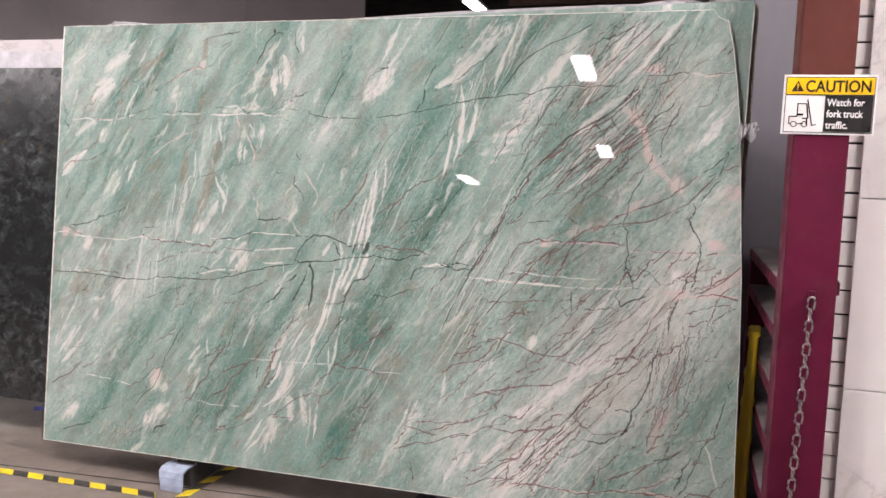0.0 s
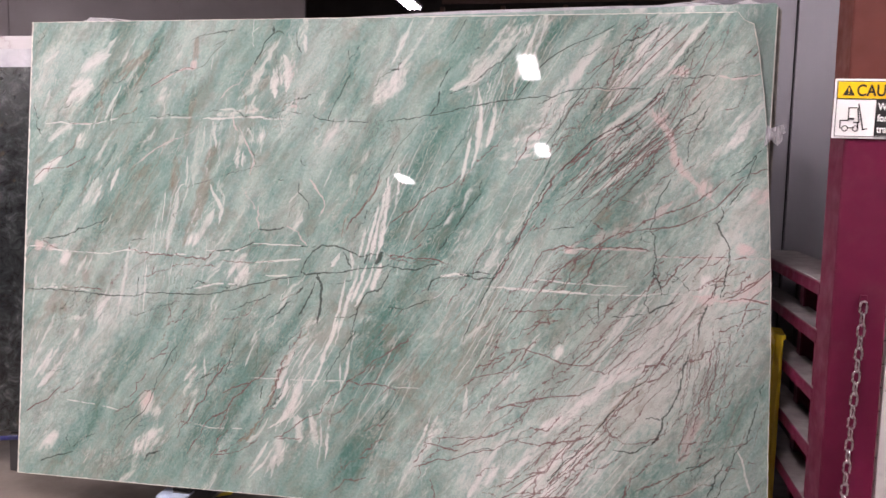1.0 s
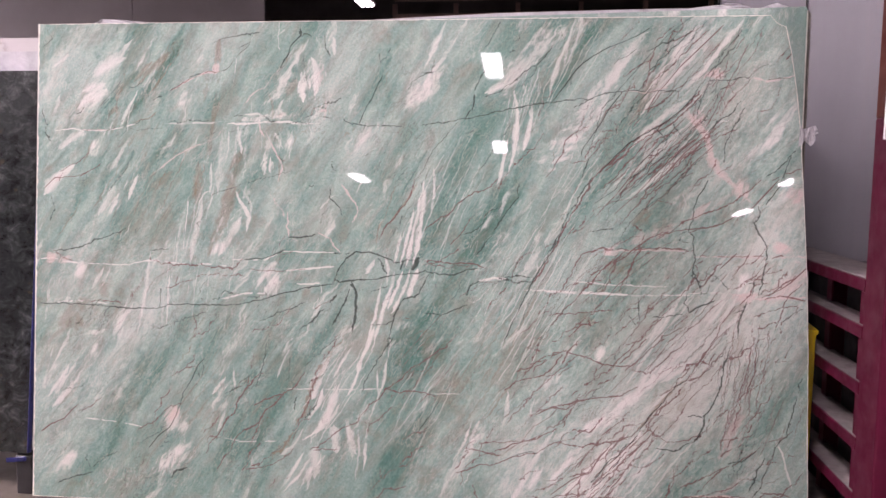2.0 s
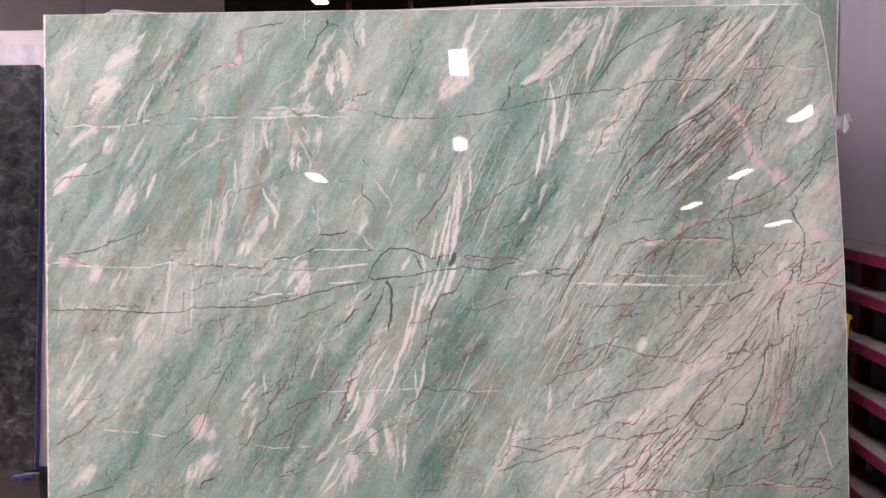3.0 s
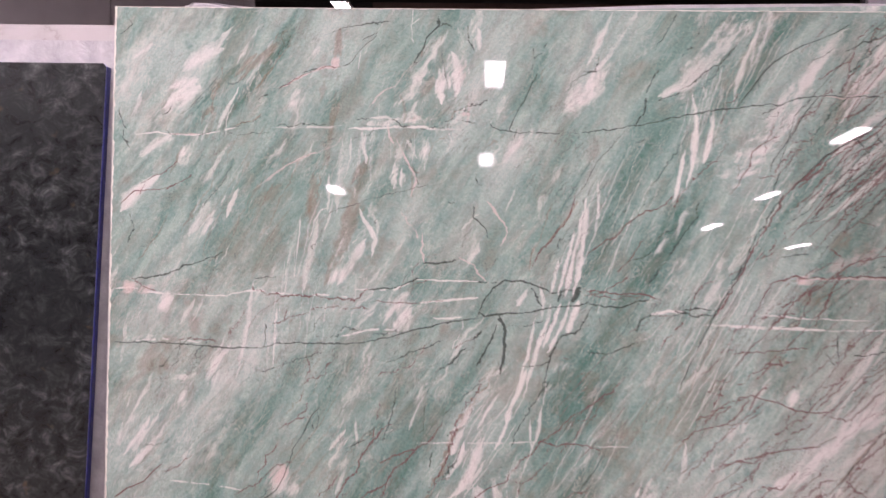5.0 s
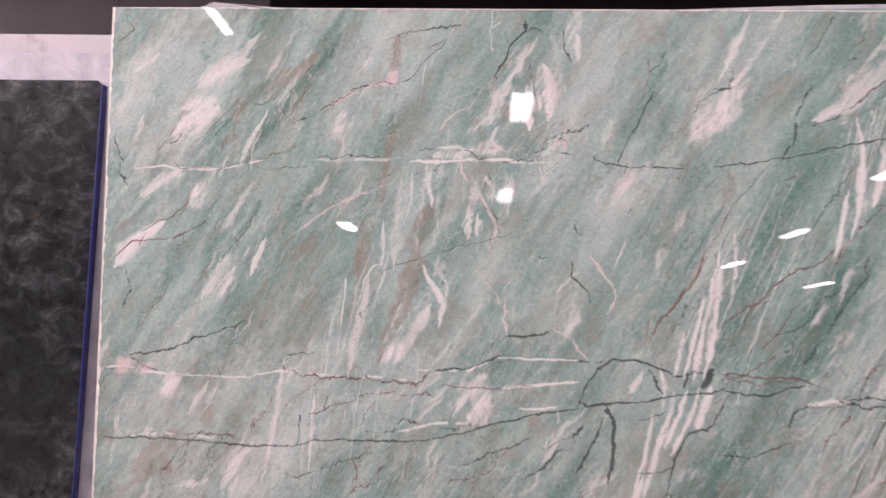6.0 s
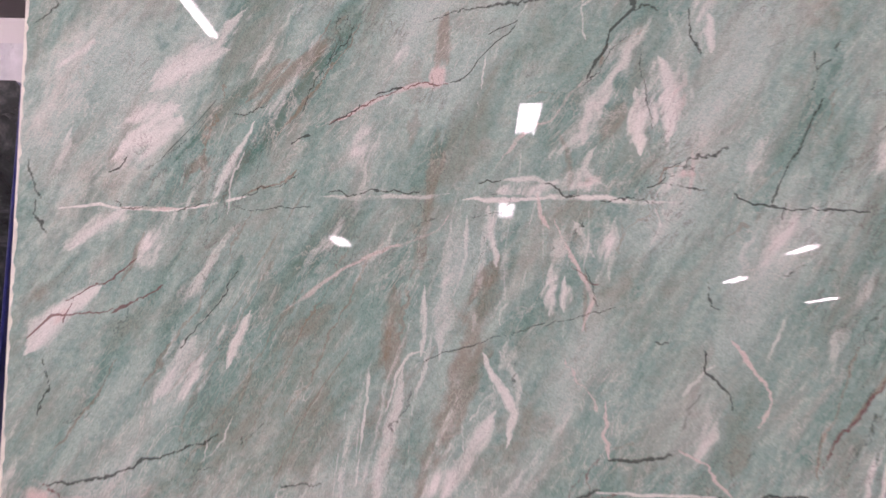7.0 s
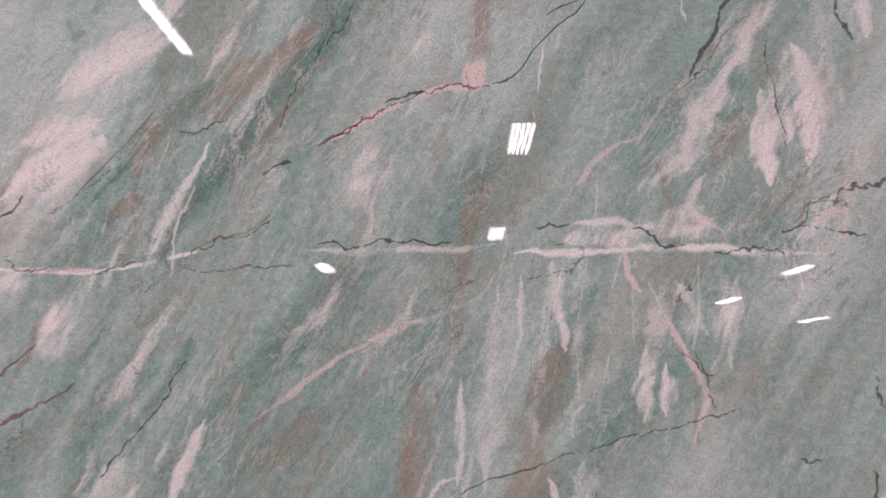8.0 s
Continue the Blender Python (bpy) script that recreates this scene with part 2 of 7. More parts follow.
def fine_steps(stops, steps):
    """Grid lines from stop to stop, each stretch with its own step."""
    out = [np.array([stops[0]])]
    for a, b, s in zip(stops, stops[1:], steps):
        out.append(np.linspace(a, b, max(2, round((b - a) / s) + 1))[1:])
    return np.concatenate(out)


U = fine_steps((0, 0.28, 1.30, 3.157), (0.0025, 0.0015, 0.0025))
V = fine_steps((0, 1.28, 1.93, 2.0), (0.0025, 0.0015, 0.0025))
GX, GZ = np.meshgrid(U, V)
GX = GX / 3.157 * np.interp(GZ, *np.array(RIGHT_EDGE).T)
LOW_EDGE = 0.045 * GX / 3.157 - 0.004
GZ = LOW_EDGE + GZ * (2.0 - LOW_EDGE) / 2.0


def lattice(x, z, seed):
    """Smooth noise from -1 to 1 with a period of one unit."""
    table = np.random.RandomState(seed).uniform(-1, 1, (256, 256)).astype(np.float32)
    xi, zi = np.floor(x).astype(int), np.floor(z).astype(int)
    fx, fz = x - xi, z - zi
    fx, fz = fx * fx * fx * (fx * (fx * 6 - 15) + 10), fz * fz * fz * (fz * (fz * 6 - 15) + 10)
    a, b = table[xi & 255, zi & 255], table[(xi + 1) & 255, zi & 255]
    c, d = table[xi & 255, (zi + 1) & 255], table[(xi + 1) & 255, (zi + 1) & 255]
    return (a + (b - a) * fx) * (1 - fz) + (c + (d - c) * fx) * fz


def cloud(x, z, seed, octaves=4, gain=0.55):
    out, size, total = 0, 1.0, 0
    for n in range(octaves):
        out = out + size * lattice(x * 2**n + 17.3 * n, z * 2**n + 5.1 * n, seed + n)
        total += size
        size *= gain
    return out / total * 1.5


def soft(v, low, high):
    t = np.clip((v - low) / (high - low), 0, 1)
    return t * t * (3 - 2 * t)


# the flow: streaks climb to the right, steeper in the middle, and wander
WARP_X = 0.05 * cloud(GX * 1.6, GZ * 1.6, 11) + 0.014 * cloud(GX * 7, GZ * 7, 15) + 0.006 * cloud(GX * 26, GZ * 26, 17, 3)
WARP_Z = 0.05 * cloud(GX * 1.6, GZ * 1.6, 21) + 0.014 * cloud(GX * 7, GZ * 7, 25) + 0.006 * cloud(GX * 26, GZ * 26, 27, 3)
STEEP = np.interp(GX, (0, 0.9, 1.7, 2.2, 3.1), (56, 62, 63, 58, 54))
SIN, COS = np.sin(np.radians(58)), np.cos(np.radians(58))
TURN = np.radians(STEEP - 58) * 0.5
ALONG = (GX + WARP_X) * COS + (GZ + WARP_Z) * SIN
ACROSS = (GX + WARP_X) * SIN - (GZ + WARP_Z) * COS + TURN * (ALONG - 1.2)


def streaks(fine, long, seed, octaves=4):
    return cloud(ACROSS * fine, ALONG * long, seed, octaves)


FIBRE = soft(streaks(60, 9, 81, 3) + 0.4 * streaks(130, 24, 85, 2), -0.75, 0.55)


class Stone:
    deep = 0.45 + 0.10 * streaks(3.2, 0.9, 31) + 0.17 * streaks(9, 1.5, 35) + 0.09 * streaks(26, 4, 39) + 0.04 * cloud(GX * 22, GZ * 22, 43)
    white = 0.5 * soft(streaks(13, 2.4, 51) + 0.45 * streaks(40, 7, 55), 0.55, 1.25) * (0.35 + 0.75 * FIBRE)
    pink = np.zeros_like(GX)
    rust = 0.28 * soft(streaks(6, 1.4, 71) + 0.7 * cloud(GX * 16, GZ * 16, 73), 0.6, 1.25)
    dark = np.zeros_like(GX)
    mauve = np.zeros_like(GX)


JAGS = [cloud(GX * 30, GZ * 30, 141 + 6 * k, 4, 0.72) for k in range(5)]


def window(x0, x1, z0, z1):
    """The part of the grid that covers a rectangle."""
    c = np.searchsorted(U, (x0 / 1.0 - 0.02, x1 * 1.07 + 0.02))
    r = np.searchsorted(V, (z0 - 0.06, z1 + 0.02))
    return slice(max(0, r[0]), r[1] + 1), slice(max(0, c[0]), c[1] + 1)


def spread(layer, area, amount, add=False):
    old = layer_of(layer)
    old[area] = np.clip(old[area] + amount, -1, 1.5) if add else np.maximum(old[area], amount)


def layer_of(layer):
    return {"deep": Stone.deep, "white": Stone.white, "pink": Stone.pink, "rust": Stone.rust, "dark": Stone.dark, "mauve": Stone.mauve}[layer]


def vein(layer, width, amount, *points, jag=0.007, broken=0.0, seed=1, taper=True):
    """A wandering line through the points (x, z by turns, metres); width in millimetres."""
    p = np.array(points, float).reshape(-1, 2)
    pad = width / 500 + jag * 2 + 0.01
    area = window(p[:, 0].min() - pad, p[:, 0].max() + pad, p[:, 1].min() - pad, p[:, 1].max() + pad)
    x, z = GX[area], GZ[area]
    if x.size == 0:
        return
    s = seed * 7.7
    jag = jag * 0.45 if layer == "white" else jag
    wx = x + jag * JAGS[seed % 5][area]
    wz = z + jag * JAGS[(seed * 3 + 2) % 5][area]
    best, where, run = np.full(x.shape, 9.0), np.zeros(x.shape), 0.0
    lengths = np.hypot(*np.diff(p, axis=0).T)
    total = lengths.sum()
    for (ax, az), (bx, bz), n in zip(p, p[1:], lengths):
        t = np.clip(((wx - ax) * (bx - ax) + (wz - az) * (bz - az)) / max(n * n, 1e-9), 0, 1)
        d = np.hypot(wx - ax - t * (bx - ax), wz - az - t * (bz - az))
        near = d < best
        best[near], where[near] = d[near], (run + t * n)[near]
        run += n
    half = width / 2000 * (0.75 + 0.6 * cloud(where * 16 + s, 0 * where, 111, 2))
    if taper:
        half = half * np.clip(np.minimum(where, total - where) / (0.12 * total) + 0.25, 0, 1)
    cell = np.where((x > 0.28) & (x < 1.3) & (z > 1.28) & (z < 1.93), 0.0008, 0.0015)
    mask = min(1.0, amount * 1.1) * (1 - soft(best, half * 0.4, half + cell))
    if broken:
        mask = mask * soft(cloud(where * 24 + s, 0 * where + 3, 121, 3), -0.55 + broken - 0.25, -0.55 + broken + 0.25)
    spread(layer, area, mask)


def band(layer, width, amount, *points, seed=1):
    """A broad streak with feathered sides and drawn-out ends through the points; width in millimetres."""
    p = np.array(points, float).reshape(-1, 2)
    pad = width / 600 + 0.03
    area = window(p[:, 0].min() - pad, p[:, 0].max() + pad, p[:, 1].min() - pad, p[:, 1].max() + pad)
    x, z = GX[area], GZ[area]
    if x.size == 0:
        return
    wob = 0.0025 + width * 0.00012
    wx, wz = x + wob * JAGS[seed % 5][area], z + wob * JAGS[(seed * 3 + 2) % 5][area]
    ends = np.stack([p[0] + (p[0] - p[1]) * 0.35, p[-1] + (p[-1] - p[-2]) * 0.35])
    p = np.concatenate([ends[:1], p, ends[1:]])
    lengths = np.hypot(*np.diff(p, axis=0).T)
    total, run = lengths.sum(), 0.0
    best, where, side = np.full(x.shape, 9.0), np.zeros(x.shape), np.zeros(x.shape)
    for (ax, az), (bx, bz), n in zip(p, p[1:], lengths):
        t = np.clip(((wx - ax) * (bx - ax) + (wz - az) * (bz - az)) / max(n * n, 1e-9), 0, 1)
        d = np.hypot(wx - ax - t * (bx - ax), wz - az - t * (bz - az))
        near = d < best
        best[near], where[near] = d[near], (run + t * n)[near]
        side[near] = (((wx - ax) * (bz - az) - (wz - az) * (bx - ax)) / max(n, 1e-9))[near]
        run += n
    u = where / total
    half = width / 2000 * (0.95 + 0.45 * cloud(where * 14 + seed * 3.3, 0 * where, 151, 2)) * np.clip(np.sin(np.pi * np.clip(u, 0, 1)) * 1.5, 0.0, 1.0)
    mask = 1 - soft(best, half * 0.15, half * 1.3 + 0.0012)
    if layer == "deep":
        return spread(layer, area, amount * mask, add=True)
    thread = cloud(side * 900 / max(width, 8) + seed, where * 5, 155, 3)
    mask = np.clip(mask * (0.85 + 0.55 * thread), 0, 1) * amount
    if width < 13:
        mask = mask * (0.35 + 0.65 * soft(cloud(where * 22 + seed, 0 * where + 2, 157, 3), -0.5, 0.25))
    spread(layer, area, mask)


def patch(layer, x, z, length, width, angle, amount, ragged=0.5, seed=1, fine=1.0):
    """A drawn-out cloudy patch along an angle from the horizontal; a negative amount takes away."""
    r = max(length, width) * 0.8
    area = window(x - r, x + r, z - r, z + r)
    gx, gz = GX[area] - x, GZ[area] - z
    if gx.size == 0:
        return
    c, s = math.cos(radians(angle)), math.sin(radians(angle))
    a, b = gx * c + gz * s, -gx * s + gz * c
    k = 1.6 / max(width, 0.01)
    edge = ragged * (cloud(a * k * 0.35 * fine + seed * 3.1, b * k * fine, 131, 4, 0.6) + 0.5 * cloud(a * 40, b * 90 + seed, 137, 2))
    d = np.sqrt((a / (length / 2)) ** 2 + (b / (width / 2)) ** 2) + edge
    full = amount * (1 - soft(d, 0.25, 1.1))
    if layer in ("white", "pink", "mauve") and amount > 0:
        full = full * (0.35 + 0.85 * FIBRE[area])
    spread(layer, area, full, add=True)


def sheaf(layer, width, amount, count, x, z, length, breadth, angle, seed=1, jag=0.008, broken=0.0, fan=0.0):
    """Many thin lines side by side along an angle."""
    rng = np.random.RandomState(seed)
    for n in range(count):
        off = (n + rng.uniform(0.1, 0.9)) / count - 0.5
        turn = radians(angle + fan * off + rng.uniform(-4, 4))
        c, s = math.cos(turn), math.sin(turn)
        half = length / 2 * rng.uniform(0.45, 1.0)
        mid = rng.uniform(-0.2, 0.2) * length
        bx, bz = x - math.sin(radians(angle)) * off * breadth + c * mid, z + math.cos(radians(angle)) * off * breadth + s * mid
        pts = []
        for k in (-1, -0.5, 0, 0.5, 1):
            wob = rng.uniform(-0.05, 0.05) * half
            pts += [bx + c * half * k - s * wob, bz + s * half * k + c * wob]
        vein(layer, width * rng.uniform(0.6, 1.4), amount * rng.uniform(0.6, 1.0), *pts, jag=jag, broken=broken, seed=seed * 31 + n)


def cracks(layer, width, amount, count, x0, x1, z0, z1, angle, reach, seed, bend=22):
    """Short kinked cracks scattered over a stretch of the stone, now and then forked."""
    rng = np.random.RandomState(seed)
    for n in range(count):
        x, z, turn = rng.uniform(x0, x1), rng.uniform(z0, z1), angle + rng.normal(0, 13)
        steps = rng.randint(4, 9)
        pts = [x, z]
        for k in range(steps):
            a = radians(turn + rng.normal(0, bend))
            hop = reach / steps * rng.uniform(0.5, 1.5)
            x, z = x + hop * math.cos(a), z + hop * math.sin(a)
            pts += [x, z]
        vein(layer, width * rng.uniform(0.7, 1.5), amount * rng.uniform(0.5, 1.0), *pts, jag=0.009, broken=0.12 if n % 3 else 0.0, seed=seed * 57 + n)
        if n % 4 == 0:
            a = radians(turn + rng.choice((-40, 40)))
            mx, mz = pts[4], pts[5]
            vein(layer, width * 0.8, amount * 0.8, mx, mz, mx + 0.3 * reach * math.cos(a), mz + 0.3 * reach * math.sin(a), jag=0.009, seed=seed * 91 + n)


patch("deep", 1.677, 0.753, 0.666, 0.377, 60, 0.17, seed=1)
patch("deep", 1.006, 0.447, 0.717, 0.269, 60, 0.17, seed=2)
patch("deep", 1.776, 1.154, 0.577, 0.244, 55, 0.14, seed=3)
patch("deep", 1.611, 0.283, 0.4, 0.133, 60, 0.2, seed=4)
patch("deep", 2.019, 1.309, 0.396, 0.11, 58, 0.08, seed=5)
patch("deep", 1.475, 1.62, 0.488, 0.244, 65, 0.1, seed=6)
patch("deep", 1.185, 1.064, 0.202, 0.134, 20, 0.05, seed=7)
patch("deep", 2.432, 0.266, 0.266, 0.0888, 60, 0.18, seed=8)
patch("deep", 0.49, 1.287, 0.515, 0.134, 62, 0.06, seed=9)
patch("deep", 0.917, 1.309, 0.269, 0.0896, 62, 0.1, seed=10)
patch("deep", 3.046, 0.492, 0.352, 0.088, 65, 0.12, seed=11)
patch("deep", 2.842, 1.507, 0.196, 0.131, 50, 0.1, seed=12)
patch("deep", 0.175, 1.801, 0.746, 0.384, 55, -0.3, seed=13)
patch("deep", 0.261, 0.68, 0.958, 0.593, 50, -0.2, seed=14)
patch("deep", 0.191, 0.251, 0.684, 0.365, 50, -0.16, seed=15)
patch("deep", 0.692, 1.041, 0.672, 0.134, 0, -0.1, seed=16)
patch("deep", 2.606, 0.701, 2.1, 0.98, 60, -0.28, seed=17)
patch("deep", 2.709, 1.771, 0.719, 0.436, 52, -0.18, seed=18)
patch("deep", 2.1, 0.443, 0.792, 0.286, 60, -0.16, seed=19)
patch("deep", 2.696, 0.49, 0.262, 0.131, 55, -0.1, seed=20)
patch("rust", 2.648, 1.111, 0.916, 0.392, 55, 0.06, seed=21)
patch("rust", 2.054, 0.71, 0.666, 0.244, 60, 0.251, seed=22)
patch("rust", 0.523, 1.175, 0.497, 0.249, 50, 0.184, seed=23)
patch("rust", 0.442, 0.501, 0.588, 0.0904, 50, 0.184, seed=24)
patch("rust", 1.029, 1.554, 0.269, 0.0896, 65, 0.335, seed=25)
patch("rust", 0.827, 1.198, 0.426, 0.0493, 68, 0.46, seed=26)
patch("rust", 0.783, 1.621, 0.336, 0.0314, 80, 0.419, seed=27)
patch("rust", 0.715, 1.309, 0.269, 0.0403, 85, 0.419, seed=28)
patch("rust", 0.536, 1.834, 0.294, 0.0362, 45, 0.502, seed=29)
patch("rust", 0.355, 1.6, 0.203, 0.0271, 70, 0.293, seed=30)
patch("rust", 0.794, 1.866, 0.112, 0.0314, 85, 0.502, seed=31)
patch("rust", 0.169, 0.454, 0.205, 0.0456, 50, 0.335, seed=32)
patch("rust", 2.493, 1.221, 0.132, 0.088, 40, 0.419, seed=33)
patch("rust", 2.556, 1.75, 0.436, 0.0567, 55, 0.335, seed=34)
patch("rust", 2.226, 1.905, 0.396, 0.0528, 55, 0.293, seed=35)
patch("rust", 1.855, 0.597, 0.444, 0.0533, 55, 0.251, seed=36)
patch("rust", 1.767, 0.306, 0.266, 0.0533, 35, 0.209, seed=37)
patch("white", 0.356, 1.856, 0.215, 0.0542, 45, 0.43, seed=38)
patch("white", 0.238, 1.672, 0.203, 0.0678, 40, 0.43, seed=39)
patch("white", 0.152, 1.511, 0.181, 0.0497, 30, 0.37, seed=40)
patch("white", 0.276, 1.504, 0.136, 0.0316, 60, 0.37, seed=41)
patch("white", 0.097, 1.842, 0.113, 0.0271, 30, 0.31, seed=42)
patch("white", 0.084, 1.645, 0.136, 0.0181, 65, 0.28, seed=43)
patch("white", 0.056, 1.327, 0.181, 0.0588, 42, 0.46, seed=44)
patch("white", 0.297, 1.224, 0.158, 0.0452, 60, 0.37, seed=45)
patch("white", 0.354, 1.253, 0.113, 0.0271, 62, 0.37, seed=46)
patch("white", 0.433, 1.309, 0.0904, 0.0181, 65, 0.50, seed=47)
patch("white", 0.637, 1.655, 0.202, 0.0896, 50, 0.25, seed=48)
patch("white", 0.872, 1.153, 0.157, 0.0582, 70, 0.40, seed=49)
patch("white", 0.793, 1.075, 0.112, 0.0493, 65, 0.46, seed=50)
patch("white", 0.827, 1.186, 0.134, 0.0314, 65, 0.31, seed=51)
patch("white", 0.995, 0.929, 0.202, 0.0941, 80, 0.46, seed=52)
patch("white", 1.007, 1.461, 0.178, 0.04, 80, 0.31, seed=53)
patch("white", 1.096, 1.498, 0.134, 0.0358, 80, 0.31, seed=54)
patch("white", 0.917, 1.51, 0.246, 0.0314, 85, 0.25, seed=55)
patch("white", 0.872, 1.465, 0.269, 0.0224, 85, 0.25, seed=56)
patch("white", 1.163, 1.743, 0.157, 0.0493, 80, 0.46, seed=57)
patch("white", 1.219, 1.787, 0.244, 0.0533, 83, 0.43, seed=58)
patch("white", 1.275, 1.935, 0.2, 0.0444, 86, 0.37, seed=59)
patch("white", 1.04, 1.621, 0.134, 0.0358, 10, 0.50, seed=60)
patch("white", 1.652, 1.719, 0.244, 0.0888, 42, 0.34, seed=61)
patch("white", 1.719, 1.841, 0.264, 0.0308, 55, 0.34, seed=62)
patch("white", 1.785, 1.94, 0.176, 0.0264, 60, 0.34, seed=63)
patch("white", 1.364, 1.665, 0.133, 0.0444, 75, 0.28, seed=64)
patch("white", 1.608, 1.775, 0.133, 0.04, 60, 0.25, seed=65)
patch("white", 2.293, 1.652, 0.396, 0.0968, 58, 0.43, seed=66)
patch("white", 2.072, 1.851, 0.418, 0.0968, 52, 0.43, seed=67)
patch("white", 2.195, 1.508, 0.154, 0.0528, 10, 0.37, seed=68)
patch("white", 2.162, 1.453, 0.176, 0.044, 15, 0.31, seed=69)
patch("white", 2.712, 1.331, 0.262, 0.0741, 30, 0.25, seed=70)
patch("white", 2.908, 1.463, 0.327, 0.0654, 35, 0.28, seed=71)
patch("white", 2.621, 1.838, 0.567, 0.196, 55, 0.31, seed=72)
patch("white", 2.557, 1.486, 0.528, 0.132, 48, 0.28, seed=73)
patch("white", 2.074, 1.276, 0.244, 0.0533, 45, 0.25, seed=75)
patch("white", 2.206, 1.32, 0.0888, 0.0355, 20, 0.31, seed=76)
patch("white", 1.953, 1.099, 0.289, 0.0444, 55, 0.25, seed=77)
patch("white", 2.364, 0.689, 0.132, 0.044, 75, 0.31, seed=78)
patch("white", 2.672, 0.734, 0.572, 0.088, 50, 0.34, seed=79)
patch("white", 2.563, 0.579, 0.572, 0.066, 42, 0.40, seed=80)
patch("white", 2.431, 0.489, 0.484, 0.0572, 42, 0.31, seed=81)
patch("white", 2.389, 0.199, 0.528, 0.0748, 52, 0.46, seed=82)
patch("white", 2.543, 0.267, 0.352, 0.0484, 52, 0.37, seed=83)
patch("white", 2.76, 0.713, 0.528, 0.0396, 52, 0.31, seed=84)
patch("white", 2.278, 0.288, 0.264, 0.0528, 58, 0.31, seed=85)
patch("white", 2.123, 0.175, 0.266, 0.0444, 55, 0.31, seed=86)
patch("white", 1.856, 0.285, 0.533, 0.0577, 62, 0.31, seed=87)
patch("white", 2.387, 0.422, 0.133, 0.0444, 25, 0.37, seed=88)
patch("white", 0.668, 0.333, 0.134, 0.0672, 50, 0.43, seed=89)
patch("white", 0.611, 0.197, 0.181, 0.0588, 40, 0.43, seed=90)
patch("white", 0.141, 0.148, 0.16, 0.0593, 45, 0.37, seed=91)
patch("white", 0.306, 0.443, 0.136, 0.0362, 40, 0.25, seed=92)
patch("white", 0.826, 0.39, 0.134, 0.0314, 65, 0.31, seed=93)
patch("white", 0.86, 0.638, 0.202, 0.0493, 75, 0.25, seed=94)
patch("white", 0.916, 0.795, 0.136, 0.0452, 80, 0.31, seed=95)
patch("white", 1.376, 0.315, 0.157, 0.0448, 100, 0.43, seed=96)
patch("white", 1.242, 0.213, 0.112, 0.0582, 70, 0.31, seed=97)
patch("white", 1.096, 0.639, 0.179, 0.0314, 75, 0.31, seed=98)
patch("white", 3.018, 1.309, 0.24, 0.0436, 25, 0.22, seed=99)
patch("white", 2.961, 0.27, 0.262, 0.0654, 45, 0.25, seed=100)
patch("white", 1.721, 0.708, 0.133, 0.0533, 40, 0.19, seed=101)
patch("white", 1.588, 0.775, 0.0888, 0.0444, 20, 0.25, seed=102)
patch("white", 0.102, 0.578, 0.271, 0.0271, 62, 0.31, seed=103)
patch("white", 0.136, 0.499, 0.271, 0.0226, 55, 0.31, seed=104)
patch("white", 0.273, 0.703, 0.113, 0.0316, 10, 0.43, seed=105)
patch("white", 0.058, 0.837, 0.181, 0.0226, 85, 0.31, seed=106)
patch("white", 0.308, 0.928, 0.136, 0.0271, 60, 0.28, seed=107)
patch("white", 0.206, 0.961, 0.0814, 0.0452, 50, 0.43, seed=108)
patch("pink", 3.042, 1.1, 0.131, 0.0349, 150, 0.5, seed=110)
patch("pink", 0.79, 1.804, 0.0582, 0.0358, 60, 0.9, seed=112)
patch("pink", 1.248, 1.636, 0.0266, 0.0577, 90, 0.8, seed=113)
patch("pink", 1.23, 1.798, 0.133, 0.0311, 85, 0.35, seed=114)
patch("pink", 2.901, 0.923, 0.131, 0.0523, 0, 0.6, seed=115)
patch("pink", 3.064, 0.979, 0.24, 0.0654, 40, 0.5, seed=116)
patch("pink", 2.872, 0.403, 0.242, 0.11, 70, 0.45, seed=117)
patch("pink", 0.081, 1.017, 0.137, 0.0456, 0, 0.6, seed=118)
patch("pink", 0.634, 0.378, 0.0904, 0.0452, 60, 0.5, seed=119)
patch("pink", 2.406, 1.084, 0.0572, 0.0308, 0, 0.7, seed=120)
patch("pink", 2.756, 1.265, 0.24, 0.0523, 30, 0.45, seed=121)
patch("pink", 2.537, 1.155, 0.352, 0.044, 20, 0.3, seed=122)
patch("mauve", 2.914, 0.625, 0.572, 0.132, 82, 0.12, seed=123)
patch("mauve", 2.85, 0.358, 0.264, 0.132, 60, 0.1, seed=124)
vein("white", 7.2, 0.55, 0.597, 0.951, 0.587, 0.749, seed=146)
vein("white", 5.6, 0.5, 0.674, 1.264, 0.658, 1.063, seed=148)
vein("white", 4.8, 0.75, 0.084, 1.551, 0.163, 1.56, 0.197, 1.553, 0.287, 1.551, 0.366, 1.562, 0.445, 1.582, jag=0.004, broken=0.18, seed=157)
vein("white", 6.4, 0.8, 0.024, 1.008, 0.081, 1.013, 0.127, 1.001, 0.195, 0.993, 0.308, 0.993, 0.421, 0.991, jag=0.006, broken=0.18, seed=161)
vein("white", 5.6, 0.75, 0.421, 0.995, 0.5, 1.013, 0.579, 1.009, 0.669, 0.998, 0.759, 1.005, 0.872, 0.994, jag=0.006, broken=0.18, seed=162)
vein("white", 4.8, 0.8, 0.872, 1.025, 1.006, 1.026, 1.085, 1.064, 1.185, 1.062, 1.297, 1.062, jag=0.005, broken=0.18, seed=163)
